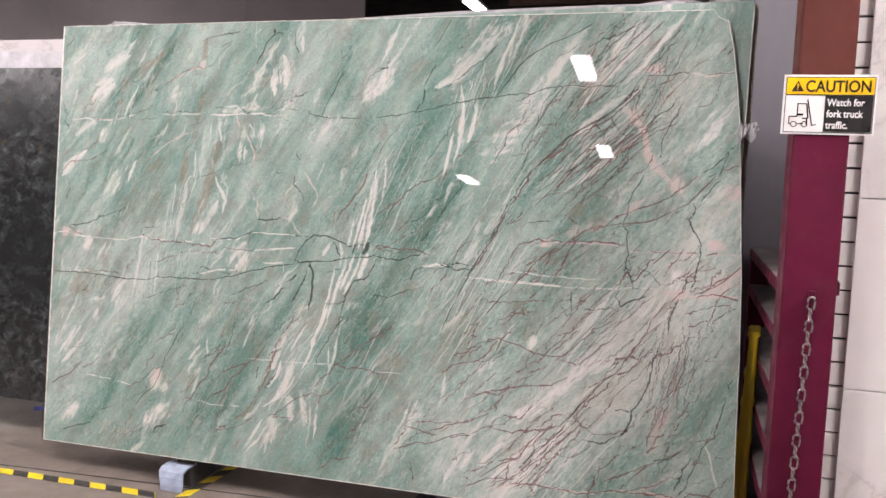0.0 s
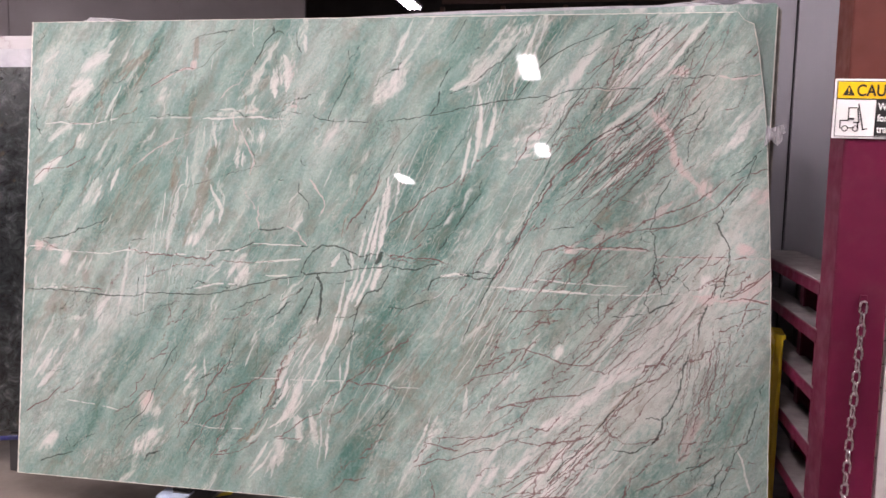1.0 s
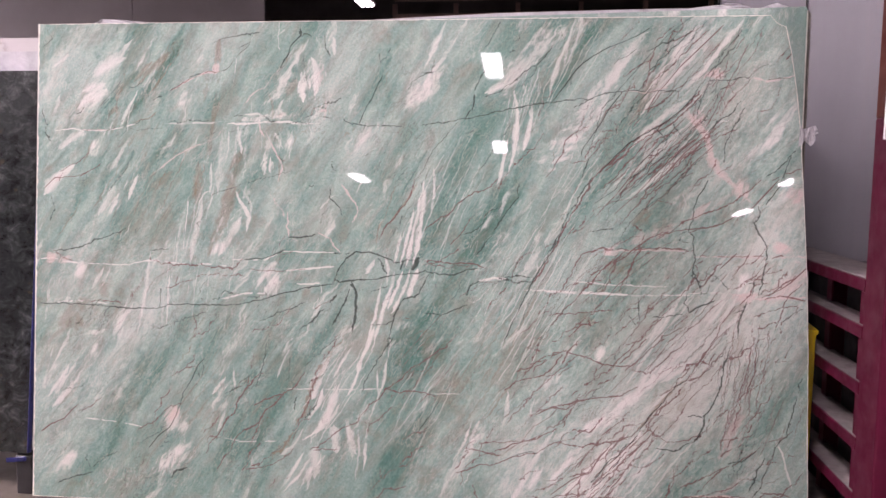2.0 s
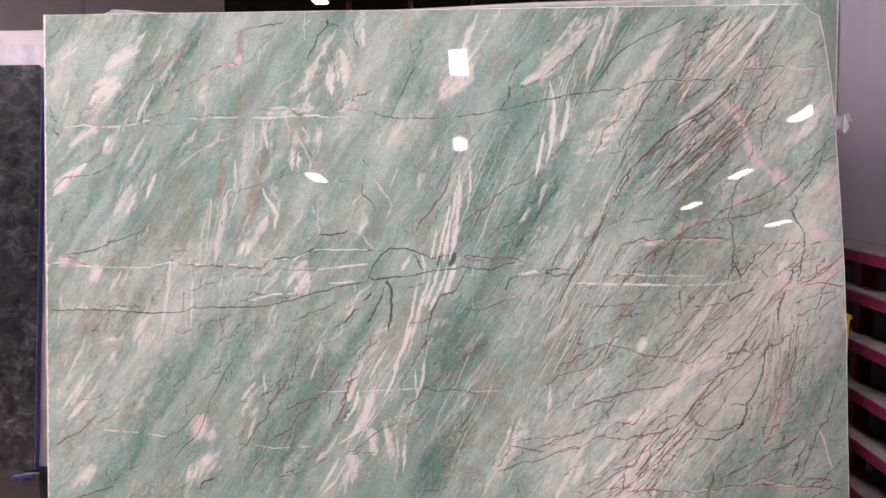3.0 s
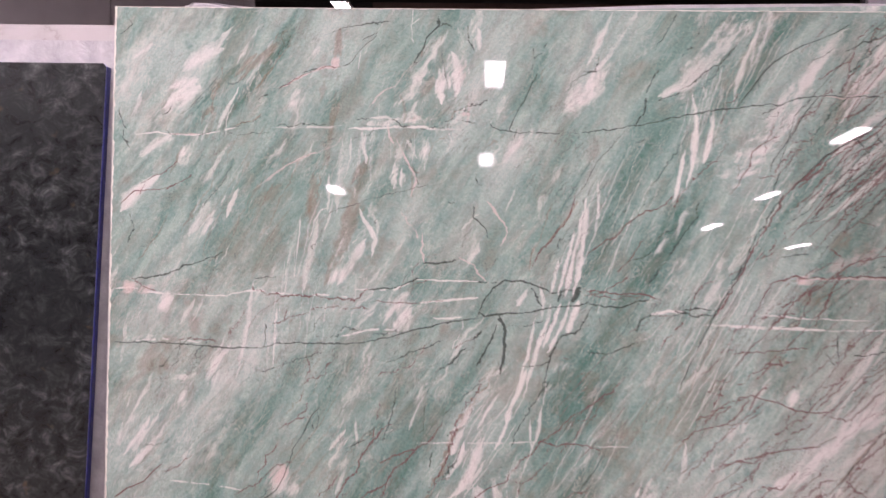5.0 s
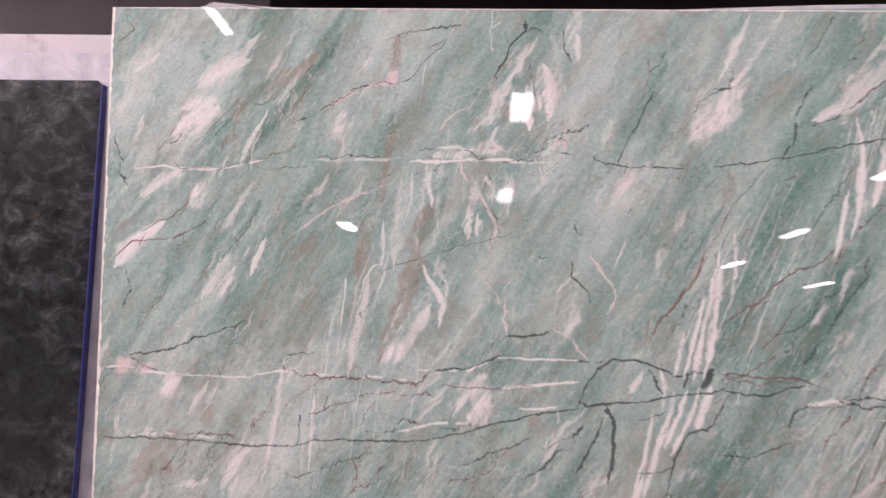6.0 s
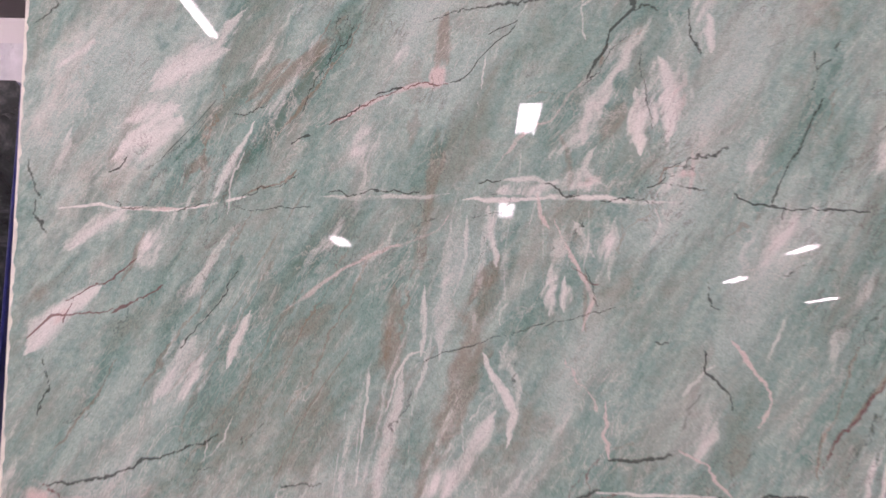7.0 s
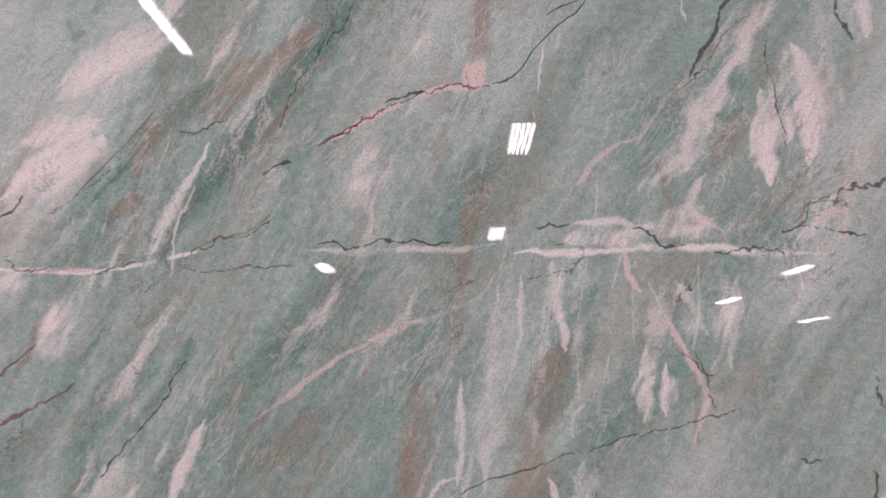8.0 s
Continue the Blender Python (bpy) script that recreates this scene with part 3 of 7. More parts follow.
vein("white", 6.4, 0.7, 1.096, 0.983, 1.185, 0.995, 1.297, 1.006, jag=0.006, broken=0.18, seed=164)
vein("white", 5.6, 0.7, 0.826, 0.862, 0.916, 0.885, 1.006, 0.889, jag=0.008, broken=0.3, seed=165)
vein("white", 7.2, 0.7, 1.141, 0.93, 1.241, 0.937, seed=166)
vein("white", 6.4, 0.6, 0.103, 0.826, 0.194, 0.837, 0.33, 0.827, jag=0.006, broken=0.3, seed=167)
vein("white", 7.2, 0.95, 1.887, 0.963, 1.954, 0.976, 1.994, 0.972, seed=168)
vein("white", 3.6, 0.8, 2.649, 0.927, 2.747, 0.941, 2.835, 0.941, jag=0.003, broken=0.18, seed=170)
vein("white", 4, 0.6, 0.226, 0.341, 0.351, 0.333, 0.487, 0.316, jag=0.003, broken=0.3, seed=173)
vein("white", 4, 0.5, 0.826, 0.289, 0.916, 0.274, 1.073, 0.284, jag=0.003, broken=0.18, seed=174)
vein("white", 4, 0.5, 1.096, 0.5, 1.275, 0.505, 1.409, 0.51, 1.543, 0.52, jag=0.004, broken=0.18, seed=175)
vein("white", 4, 0.5, 1.833, 0.508, 1.7, 0.507, seed=177)
vein("white", 4.8, 0.5, 2.805, 0.569, 2.75, 0.564, seed=178)
vein("pink", 14, 0.7, 2.785, 1.798, 2.731, 1.758, jag=0.01, seed=181)
vein("pink", 7, 0.8, 1.324, 1.336, 1.353, 1.298, 1.38, 1.265, 1.391, 1.229, 1.369, 1.185, seed=183)
vein("pink", 7, 0.7, 1.096, 1.22, 1.103, 1.164, 1.112, 1.126, seed=184)
vein("pink", 8, 0.7, 1.235, 1.142, 1.279, 1.122, 1.297, 1.086, 1.315, 1.062, seed=185)
vein("pink", 8, 0.6, 1.029, 1.298, 1.051, 1.253, 1.087, 1.209, jag=0.01, seed=186)
vein("pink", 9, 0.7, 2.846, 0.939, 2.956, 0.921, 3.13, 0.933, jag=0.006, seed=187)
vein("pink", 9, 0.7, 2.212, 0.077, 2.323, 0.118, 2.433, 0.13, 2.566, 0.12, 2.654, 0.132, 2.764, 0.155, 2.874, 0.156, 3.093, 0.135, seed=188)
vein("pink", 5, 0.5, 2.424, 1.713, 2.512, 1.706, 2.6, 1.728, seed=189)
vein("dark", 3, 0.5, 0.041, 1.98, 0.059, 1.936, 0.022, 1.907, seed=190)
vein("dark", 3, 0.6, 0.021, 1.645, 0.039, 1.589, 0.05, 1.565, seed=191)
vein("dark", 3.5, 0.7, 0.034, 1.567, 0.039, 1.544, 0.065, 1.504, seed=192)
vein("dark", 3, 0.4, 0.279, 1.654, 0.333, 1.712, 0.378, 1.765, seed=194)
vein("dark", 2.6, 0.6, 0.765, 1.911, 0.828, 1.937, 0.974, 1.956, seed=201)
vein("dark", 3.4, 0.85, 1.328, 1.605, 1.35, 1.587, 1.393, 1.58, 1.453, 1.576, 1.568, 1.576, jag=0.006, seed=207)
vein("dark", 3.4, 0.8, 1.644, 1.578, 1.719, 1.591, 1.852, 1.608, 1.985, 1.643, 2.095, 1.661, 2.205, 1.676, 2.306, 1.685, jag=0.006, seed=208)
vein("dark", 3.4, 0.7, 2.306, 1.685, 2.363, 1.706, 2.451, 1.713, 2.644, 1.712, jag=0.006, seed=209)
vein("dark", 3, 0.6, 2.249, 1.652, 2.315, 1.685, seed=210)
vein("dark", 3.6, 0.85, 1.481, 1.78, 1.457, 1.72, 1.426, 1.662, 1.393, 1.585, seed=212)
vein("dark", 2.4, 0.6, 1.419, 1.587, 1.413, 1.554, seed=213)
vein("dark", 5, 0.6, 1.139, 1.976, 1.136, 1.936, 1.107, 1.907, 1.096, 1.874, 1.074, 1.838, 1.058, 1.803, jag=0.012, seed=214)
vein("dark", 4, 0.6, 1.136, 1.94, 1.163, 1.949, 1.188, 1.94, jag=0.01, seed=215)
vein("rust", 7, 0.525, 1.168, 1.909, 1.13, 1.887, 1.096, 1.865, 1.074, 1.832, jag=0.012, seed=216)
vein("dark", 3, 0.75, 1.241, 1.942, 1.248, 1.887, 1.266, 1.858, seed=218)
vein("dark", 4.5, 0.55, 1.168, 1.607, 1.197, 1.621, 1.203, 1.647, 1.23, 1.658, 1.252, 1.643, jag=0.01, seed=219)
vein("dark", 3, 0.5, 1.06, 1.461, 1.074, 1.421, 1.087, 1.387, seed=220)
vein("dark", 4, 0.85, 1.896, 1.8, 1.874, 1.761, 1.856, 1.717, seed=222)
vein("dark", 7, 0.9, 1.854, 1.697, 1.852, 1.664, 1.841, 1.637, seed=223)
vein("dark", 4, 0.8, 1.841, 1.641, 1.825, 1.613, seed=224)
vein("dark", 3.6, 0.55, 1.79, 1.593, 1.753, 1.553, 1.708, 1.491, 1.675, 1.447, 1.642, 1.376, seed=225)
vein("dark", 3.4, 0.6, 1.892, 1.69, 1.951, 1.712, 2.006, 1.745, 2.039, 1.778, 2.094, 1.817, 2.138, 1.861, 2.16, 1.894, seed=226)
vein("dark", 3.4, 0.7, 2.425, 1.706, 2.381, 1.649, 2.355, 1.596, 2.316, 1.539, 2.283, 1.495, 2.279, 1.46, seed=229)
vein("dark", 3, 0.5, 1.996, 1.641, 1.991, 1.57, 1.952, 1.506, 1.914, 1.451, 1.875, 1.396, seed=230)
vein("mauve", 4, 0.6, 2.128, 1.548, 2.095, 1.495, 2.029, 1.44, 1.985, 1.385, 1.952, 1.329, seed=231)
vein("mauve", 3.4, 0.6, 1.765, 1.109, 1.809, 1.143, 1.853, 1.221, seed=235)
vein("mauve", 5, 0.6, 1.622, 1.376, 1.604, 1.296, 1.576, 1.251, 1.542, 1.207, 1.498, 1.162, 1.476, 1.107, seed=236)
vein("dark", 4, 0.6, 1.185, 1.332, 1.208, 1.327, seed=239)
vein("dark", 4.6, 0.85, 1.107, 1.124, 1.141, 1.12, 1.185, 1.129, 1.219, 1.133, seed=240)
vein("dark", 4, 0.75, 0.086, 1.044, 0.195, 1.06, 0.274, 1.094, 0.331, 1.11, 0.399, 1.146, seed=242)
vein("dark", 2.6, 0.5, 0.353, 1.074, 0.399, 1.085, seed=243)
vein("dark", 2.6, 0.6, 0.523, 1.058, 0.59, 1.058, seed=244)
vein("mauve", 4, 0.7, 0.081, 1.044, 0.131, 1.013, 0.163, 1.004, broken=0.1, seed=245)
vein("mauve", 4.5, 0.8, 0.507, 1.029, 0.523, 1.014, 0.624, 0.996, 0.737, 0.998, 0.872, 0.99, 0.899, 1.008, 0.917, 1.03, jag=0.01, seed=246)
vein("dark", 3.6, 0.7, 0.917, 1.023, 1.006, 1.03, 1.074, 1.062, 1.096, 1.073, jag=0.006, seed=247)
vein("mauve", 3.4, 0.6, 0.714, 0.951, 0.782, 0.96, 0.916, 0.956, broken=0.3, jag=0.01, seed=248)
vein("mauve", 3, 0.6, 0.939, 0.985, 1.074, 0.979, 1.185, 0.997, jag=0.006, seed=249)
vein("dark", 5, 0.85, 1.297, 0.953, 1.313, 0.986, 1.346, 1.04, 1.387, 1.069, 1.442, 1.064, 1.498, 1.051, 1.543, 1.029, jag=0.006, seed=250)
vein("dark", 4.4, 0.85, 1.297, 0.953, 1.32, 0.939, 1.364, 0.951, 1.454, 0.957, 1.543, 0.978, 1.654, 0.991, 1.681, 0.998, jag=0.005, seed=251)
vein("dark", 4, 0.8, 1.476, 1.042, 1.498, 1.015, 1.512, 0.984, seed=252)
vein("dark", 4, 0.7, 1.297, 1.062, 1.346, 1.06, 1.387, 1.069, seed=253)
vein("dark", 18, 0.92, 1.645, 1.051, 1.632, 1.02, 1.618, 0.998, jag=0.01, seed=254)
vein("dark", 11, 0.85, 1.587, 1.029, 1.569, 0.996, jag=0.01, seed=255)
vein("dark", 4, 0.8, 1.543, 1.027, 1.6, 1.042, 1.654, 1.038, seed=256)
vein("mauve", 4, 0.75, 1.654, 1.036, 1.765, 1.032, 1.876, 1.027, 1.903, 1.014, seed=257)
vein("mauve", 3.4, 0.6, 1.658, 1.027, 1.765, 1.016, 1.865, 1.025, seed=258)
vein("dark", 4.4, 0.85, 1.676, 0.998, 1.732, 0.985, 1.787, 0.985, 1.843, 1.007, 1.898, 1.019, seed=259)
vein("dark", 5, 0.85, 1.687, 0.987, 1.659, 0.931, 1.645, 0.898, 1.576, 0.873, 1.55, 0.828, 1.543, 0.772, 1.525, 0.708, seed=260)
vein("dark", 5.5, 0.85, 1.543, 0.721, 1.51, 0.672, 1.476, 0.616, 1.445, 0.571, 1.421, 0.501, seed=261)
vein("dark", 3.2, 0.75, 1.987, 0.976, 2.031, 0.988, 2.102, 0.979, seed=262)
vein("dark", 3.2, 0.75, 1.987, 0.97, 2.042, 0.959, 2.102, 0.97, seed=263)
vein("dark", 7, 0.9, 1.965, 0.974, 1.978, 0.974, seed=264)
vein("dark", 3.4, 0.7, 1.887, 0.965, 1.854, 0.943, 1.836, 0.909, seed=265)
vein("dark", 4, 0.8, 1.665, 0.826, 1.743, 0.824, 1.792, 0.847, 1.843, 0.865, seed=266)
vein("dark", 3.6, 0.75, 0.023, 0.817, 0.194, 0.824, 0.42, 0.809, 0.522, 0.812, 0.624, 0.832, 0.759, 0.835, 0.871, 0.837, jag=0.005, seed=267)
vein("dark", 3.6, 0.75, 0.871, 0.837, 0.984, 0.86, 1.073, 0.889, 1.185, 0.917, 1.297, 0.935, jag=0.004, seed=268)
vein("dark", 3.2, 0.75, 0.561, 0.899, 0.556, 0.816, seed=269)
vein("dark", 4, 0.75, 0.736, 0.859, 0.804, 0.864, 0.84, 0.893, 0.898, 0.882, broken=0.15, jag=0.012, seed=270)
vein("mauve", 4, 0.7, 0.251, 0.838, 0.307, 0.831, 0.334, 0.838, 0.398, 0.831, broken=0.2, jag=0.01, seed=271)
vein("dark", 3, 0.5, 0.544, 0.726, 0.646, 0.765, 0.759, 0.803, seed=272)
vein("dark", 3, 0.55, 0.984, 0.77, 1.073, 0.809, 1.185, 0.861, seed=273)
vein("dark", 10, 0.88, 1.367, 0.946, 1.391, 0.897, 1.387, 0.819, 1.38, 0.747, seed=274)
vein("dark", 5, 0.75, 1.364, 0.919, 1.342, 0.85, 1.32, 0.816, 1.297, 0.772, seed=275)
vein("dark", 6, 0.65, 1.346, 0.919, 1.297, 0.883, 1.253, 0.827, 1.208, 0.782, 1.154, 0.744, broken=0.1, seed=276)
vein("mauve", 5, 0.6, 1.297, 0.879, 1.219, 0.827, seed=277)
vein("dark", 3.4, 0.6, 1.398, 0.908, 1.476, 0.913, 1.52, 0.935, seed=278)
vein("dark", 3.4, 0.6, 1.454, 0.774, 1.521, 0.779, 1.547, 0.797, seed=279)
vein("rust", 15, 0.562, 1.347, 0.729, 1.297, 0.662, 1.253, 0.592, 1.219, 0.525, 1.197, 0.458, 1.174, 0.39, 1.141, 0.322, 1.096, 0.255, 1.028, 0.187, jag=0.014, seed=280)
vein("mauve", 5, 0.65, 1.32, 0.725, 1.275, 0.651, 1.23, 0.568, 1.203, 0.482, 1.181, 0.404, 1.145, 0.325, jag=0.014, seed=281)
vein("dark", 3.4, 0.6, 1.248, 0.505, 1.23, 0.438, 1.185, 0.374, jag=0.01, seed=282)
vein("mauve", 5, 0.7, 1.096, 0.264, 1.039, 0.221, 1.006, 0.187, 0.961, 0.175, jag=0.01, seed=288)
vein("mauve", 3, 0.6, 1.219, 0.258, 1.32, 0.259, seed=289)
vein("dark", 3, 0.6, 1.024, 0.688, 1.006, 0.593, 0.983, 0.504, seed=292)
vein("dark", 3.2, 0.5, 1.32, 0.716, 1.253, 0.66, 1.197, 0.603, seed=293)
vein("dark", 4, 0.75, 0.111, 0.06, 0.191, 0.09, 0.273, 0.115, seed=298)
vein("mauve", 4, 0.6, 0.196, 1.365, 0.275, 1.399, 0.287, 1.414, seed=303)
vein("mauve", 4, 0.6, 0.037, 1.309, 0.083, 1.354, 0.196, 1.365, seed=304)
vein("dark", 3.2, 0.6, 0.071, 1.269, 0.082, 1.219, 0.059, 1.163, seed=305)
vein("dark", 2.6, 0.5, 0.359, 1.439, 0.377, 1.417, seed=307)
vein("rust", 5, 0.45, 0.207, 1.276, 0.173, 1.208, 0.116, 1.13, 0.093, 1.107, seed=308)
vein("mauve", 3.6, 0.8, 2.735, 1.082, 2.867, 1.08, 2.976, 1.087, broken=0.35, jag=0.004, seed=311)
vein("dark", 8, 0.7, 2.916, 0.979, 2.938, 0.983, 2.934, 0.934, seed=319)
vein("dark", 3.2, 0.6, 2.691, 1.175, 2.656, 1.159, 2.656, 1.137, 2.691, 1.133, seed=322)
vein("mauve", 4, 0.7, 3.017, 1.375, 2.931, 1.274, 2.822, 1.21, 2.691, 1.173, seed=324)
vein("mauve", 4.4, 0.7, 2.428, 1.086, 2.351, 0.999, 2.253, 0.888, 2.176, 0.799, seed=326)
vein("dark", 5, 0.65, 2.203, 1.154, 2.174, 1.086, 2.12, 1.008, 2.087, 0.941, 2.054, 0.863, 2.01, 0.774, 1.988, 0.707, seed=329)
vein("dark", 3.4, 0.6, 2.871, 1.946, 2.796, 1.848, 2.753, 1.749, 2.71, 1.618, seed=332)
vein("mauve", 3.6, 0.7, 2.863, 1.573, 2.798, 1.541, 2.711, 1.486, 2.624, 1.42, seed=333)
vein("mauve", 8, 0.6, 2.568, 0.459, 2.629, 0.512, 2.677, 0.566, jag=0.01, seed=337)
vein("mauve", 4, 0.7, 2.286, 0.733, 2.236, 0.695, 2.221, 0.644, seed=348)
vein("mauve", 4, 0.7, 2.212, 0.086, 2.322, 0.154, 2.433, 0.24, 2.542, 0.356, seed=353)
vein("mauve", 4, 0.7, 2.123, 0.076, 2.212, 0.126, 2.323, 0.136, seed=354)
vein("mauve", 4, 0.6, 1.879, 0.15, 1.89, 0.106, 1.906, 0.072, seed=356)
vein("dark", 4, 0.7, 2.939, 0.181, 2.961, 0.248, 2.993, 0.315, seed=357)
vein("mauve", 3.4, 0.6, 2.676, 0.179, 2.763, 0.224, 2.873, 0.28, 2.96, 0.337, seed=358)
vein("dark", 3, 0.6, 1.95, 1.983, 1.917, 1.917, 1.884, 1.873, seed=360)
vein("dark", 3, 0.5, 2.182, 1.971, 2.204, 1.905, 2.182, 1.872, seed=361)
vein("dark", 2.6, 0.5, 2.391, 1.816, 2.478, 1.871, seed=362)
vein("dark", 3.2, 0.6, 2.512, 1.772, 2.621, 1.882, 2.708, 1.969, seed=363)
vein("mauve", 3, 0.55, 2.512, 1.728, 2.555, 1.904, 2.62, 1.969, seed=365)
vein("dark", 3.4, 0.6, 3.044, 0.835, 3.087, 0.869, 3.12, 0.891, seed=366)
sheaf("mauve", 3.4, 0.7, 13, 2.591, 1.446, 0.545, 0.196, 48, jag=0.008, seed=369)
sheaf("dark", 2.8, 0.55, 7, 2.558, 1.398, 0.506, 0.176, 46, seed=370)
sheaf("dark", 3, 0.55, 9, 2.643, 1.794, 0.501, 0.24, 52, seed=371)
sheaf("mauve", 2.8, 0.5, 6, 2.818, 1.749, 0.436, 0.131, 60, seed=372)
sheaf("mauve", 2.6, 0.5, 12, 2.914, 0.614, 0.462, 0.165, 82, seed=373)
sheaf("dark", 2.8, 0.5, 5, 2.881, 0.625, 0.396, 0.132, 80, seed=374)
sheaf("mauve", 3.4, 0.65, 9, 2.41, 0.266, 0.511, 0.2, 46, seed=375)
sheaf("mauve", 3, 0.55, 12, 2.65, 0.712, 0.506, 0.374, 48, seed=376)
sheaf("dark", 2.6, 0.5, 9, 2.164, 0.888, 0.488, 0.178, 60, seed=377)
sheaf("white", 5, 0.40, 10, 2.12, 0.799, 0.577, 0.155, 62, seed=378)
sheaf("white", 4.5, 0.36, 12, 2.053, 0.999, 0.666, 0.178, 62, seed=379)
sheaf("white", 9, 0.48, 9, 2.477, 0.222, 0.484, 0.242, 52, seed=380)
sheaf("white", 9, 0.40, 9, 2.715, 0.801, 0.572, 0.264, 50, seed=381)
sheaf("white", 7, 0.40, 9, 2.601, 1.508, 0.484, 0.198, 48, seed=382)
sheaf("white", 4, 0.40, 10, 2.051, 1.663, 0.33, 0.132, 75, seed=383)
sheaf("white", 4, 0.40, 8, 2.248, 1.839, 0.352, 0.154, 60, seed=384)
sheaf("white", 4, 0.36, 8, 2.272, 1.376, 0.44, 0.132, 62, seed=385)
sheaf("white", 5, 0.40, 8, 1.298, 0.505, 0.444, 0.178, 60, seed=386)
sheaf("white", 4, 0.36, 10, 1.764, 1.309, 0.577, 0.2, 68, seed=387)
sheaf("white", 3.5, 0.28, 10, 0.737, 0.974, 0.448, 0.269, 85, jag=0.003, broken=0.3, seed=388)
sheaf("white", 3.5, 0.28, 8, 0.94, 1.51, 0.355, 0.266, 85, jag=0.003, broken=0.3, seed=389)
sheaf("white", 4, 0.32, 8, 1.677, 0.485, 0.493, 0.202, 62, seed=390)
sheaf("dark", 2.4, 0.4, 10, 1.676, 1.309, 0.44, 0.264, 60, seed=391)
sheaf("mauve", 2.6, 0.45, 8, 1.722, 0.619, 0.444, 0.311, 50, seed=392)
sheaf("mauve", 2.8, 0.5, 7, 2.1, 0.487, 0.44, 0.264, 45, seed=393)
sheaf("mauve", 2.6, 0.45, 10, 2.473, 0.978, 0.436, 0.305, 40, seed=394)
sheaf("dark", 2.2, 0.35, 12, 1.006, 0.661, 0.672, 0.448, 52, seed=395)
sheaf("dark", 2, 0.3, 12, 0.419, 0.523, 0.678, 0.542, 48, seed=396)
sheaf("mauve", 2.6, 0.45, 8, 2.981, 0.448, 0.44, 0.264, 70, seed=397)
sheaf("rust", 6, 0.5, 7, 1.988, 0.665, 0.666, 0.2, 62, seed=398)
sheaf("rust", 5, 0.4, 7, 0.49, 1.332, 0.538, 0.314, 60, seed=399)
sheaf("rust", 5, 0.4, 6, 0.713, 0.39, 0.542, 0.271, 52, seed=400)
sheaf("mauve", 2.4, 0.4, 8, 2.952, 1.375, 0.436, 0.24, 42, seed=401)
patch("pink", 2.606, 0.801, 2.18, 1.13, 60, 0.06, seed=402)
patch("pink", 2.709, 1.728, 0.719, 0.48, 52, 0.12, seed=403)
patch("pink", 0.194, 0.972, 0.684, 0.274, 0, 0.15, seed=404)
patch("white", 1.006, 0.974, 0.941, 0.134, 5, 0.15, seed=405)
patch("white", 0.306, 0.613, 0.958, 0.684, 50, 0.12, seed=406)
patch("rust", 0.878, 1.433, 0.182, 0.042, 65, 0.502, seed=408)
patch("rust", 0.705, 1.334, 0.126, 0.028, 85, 0.335, seed=409)
patch("rust", 0.743, 1.716, 0.084, 0.028, 80, 0.335, seed=410)
patch("white", 0.996, 1.414, 0.084, 0.0308, 86, 0.50, seed=411)
patch("white", 1.032, 1.414, 0.07, 0.0154, 88, 0.43, seed=412)
patch("white", 1.102, 1.519, 0.091, 0.021, 88, 0.37, seed=413)
patch("white", 0.889, 1.524, 0.105, 0.0238, 80, 0.31, seed=414)
patch("white", 1.057, 1.505, 0.0612, 0.034, 80, 0.31, seed=415)
patch("white", 1.145, 1.733, 0.101, 0.0317, 80, 0.53, seed=416)
patch("white", 1.203, 1.784, 0.122, 0.0432, 80, 0.43, seed=417)
patch("white", 0.233, 1.728, 0.126, 0.037, 32, 0.50, seed=418)
patch("white", 0.287, 1.825, 0.163, 0.0518, 30, 0.37, seed=419)
patch("white", 0.649, 1.694, 0.0936, 0.0432, 55, 0.28, seed=420)
patch("white", 0.719, 1.849, 0.0518, 0.0222, 60, 0.37, seed=421)
patch("white", 0.549, 1.422, 0.042, 0.021, 60, 0.25, seed=422)
patch("white", 0.26, 1.496, 0.0504, 0.0288, 55, 0.43, seed=423)
patch("white", 0.956, 1.602, 0.13, 0.036, 5, 0.50, seed=424)
patch("white", 1.076, 1.61, 0.098, 0.028, 10, 0.50, seed=425)
patch("pink", 1.066, 1.621, 0.063, 0.0252, 20, 0.5, seed=426)
patch("white", 0.92, 1.297, 0.0544, 0.0408, 70, 0.31, seed=427)
patch("white", 0.815, 1.474, 0.112, 0.0098, 88, 0.31, seed=428)
patch("white", 0.767, 1.376, 0.112, 0.0084, 86, 0.31, seed=429)
patch("deep", 0.589, 1.5, 0.216, 0.0864, 50, 0.12, seed=430)
patch("deep", 0.757, 1.665, 0.216, 0.115, 60, 0.14, seed=431)
patch("deep", 1.142, 1.45, 0.182, 0.112, 60, 0.14, seed=432)
patch("deep", 0.336, 1.399, 0.187, 0.072, 55, 0.16, seed=433)
patch("deep", 0.481, 1.744, 0.222, 0.0592, 45, 0.05, seed=434)
vein("mauve", 2.04, 0.7, 1.042, 1.463, 1.069, 1.432, 1.083, 1.434, seed=440)
vein("rust", 6, 0.45, 0.412, 1.282, 0.432, 1.317, 0.444, 1.365, seed=442)
vein("dark", 1.63, 0.6, 0.274, 1.653, 0.302, 1.673, 0.316, 1.684, seed=445)
vein("dark", 1.77, 0.6, 0.409, 1.729, 0.445, 1.74, 0.466, 1.753, seed=447)
vein("rust", 7, 0.488, 0.638, 1.909, 0.61, 1.856, 0.567, 1.796, 0.525, 1.744, 0.49, 1.693, seed=448)
patch("pink", 0.781, 1.804, 0.036, 0.0187, 60, 0.8, seed=464)
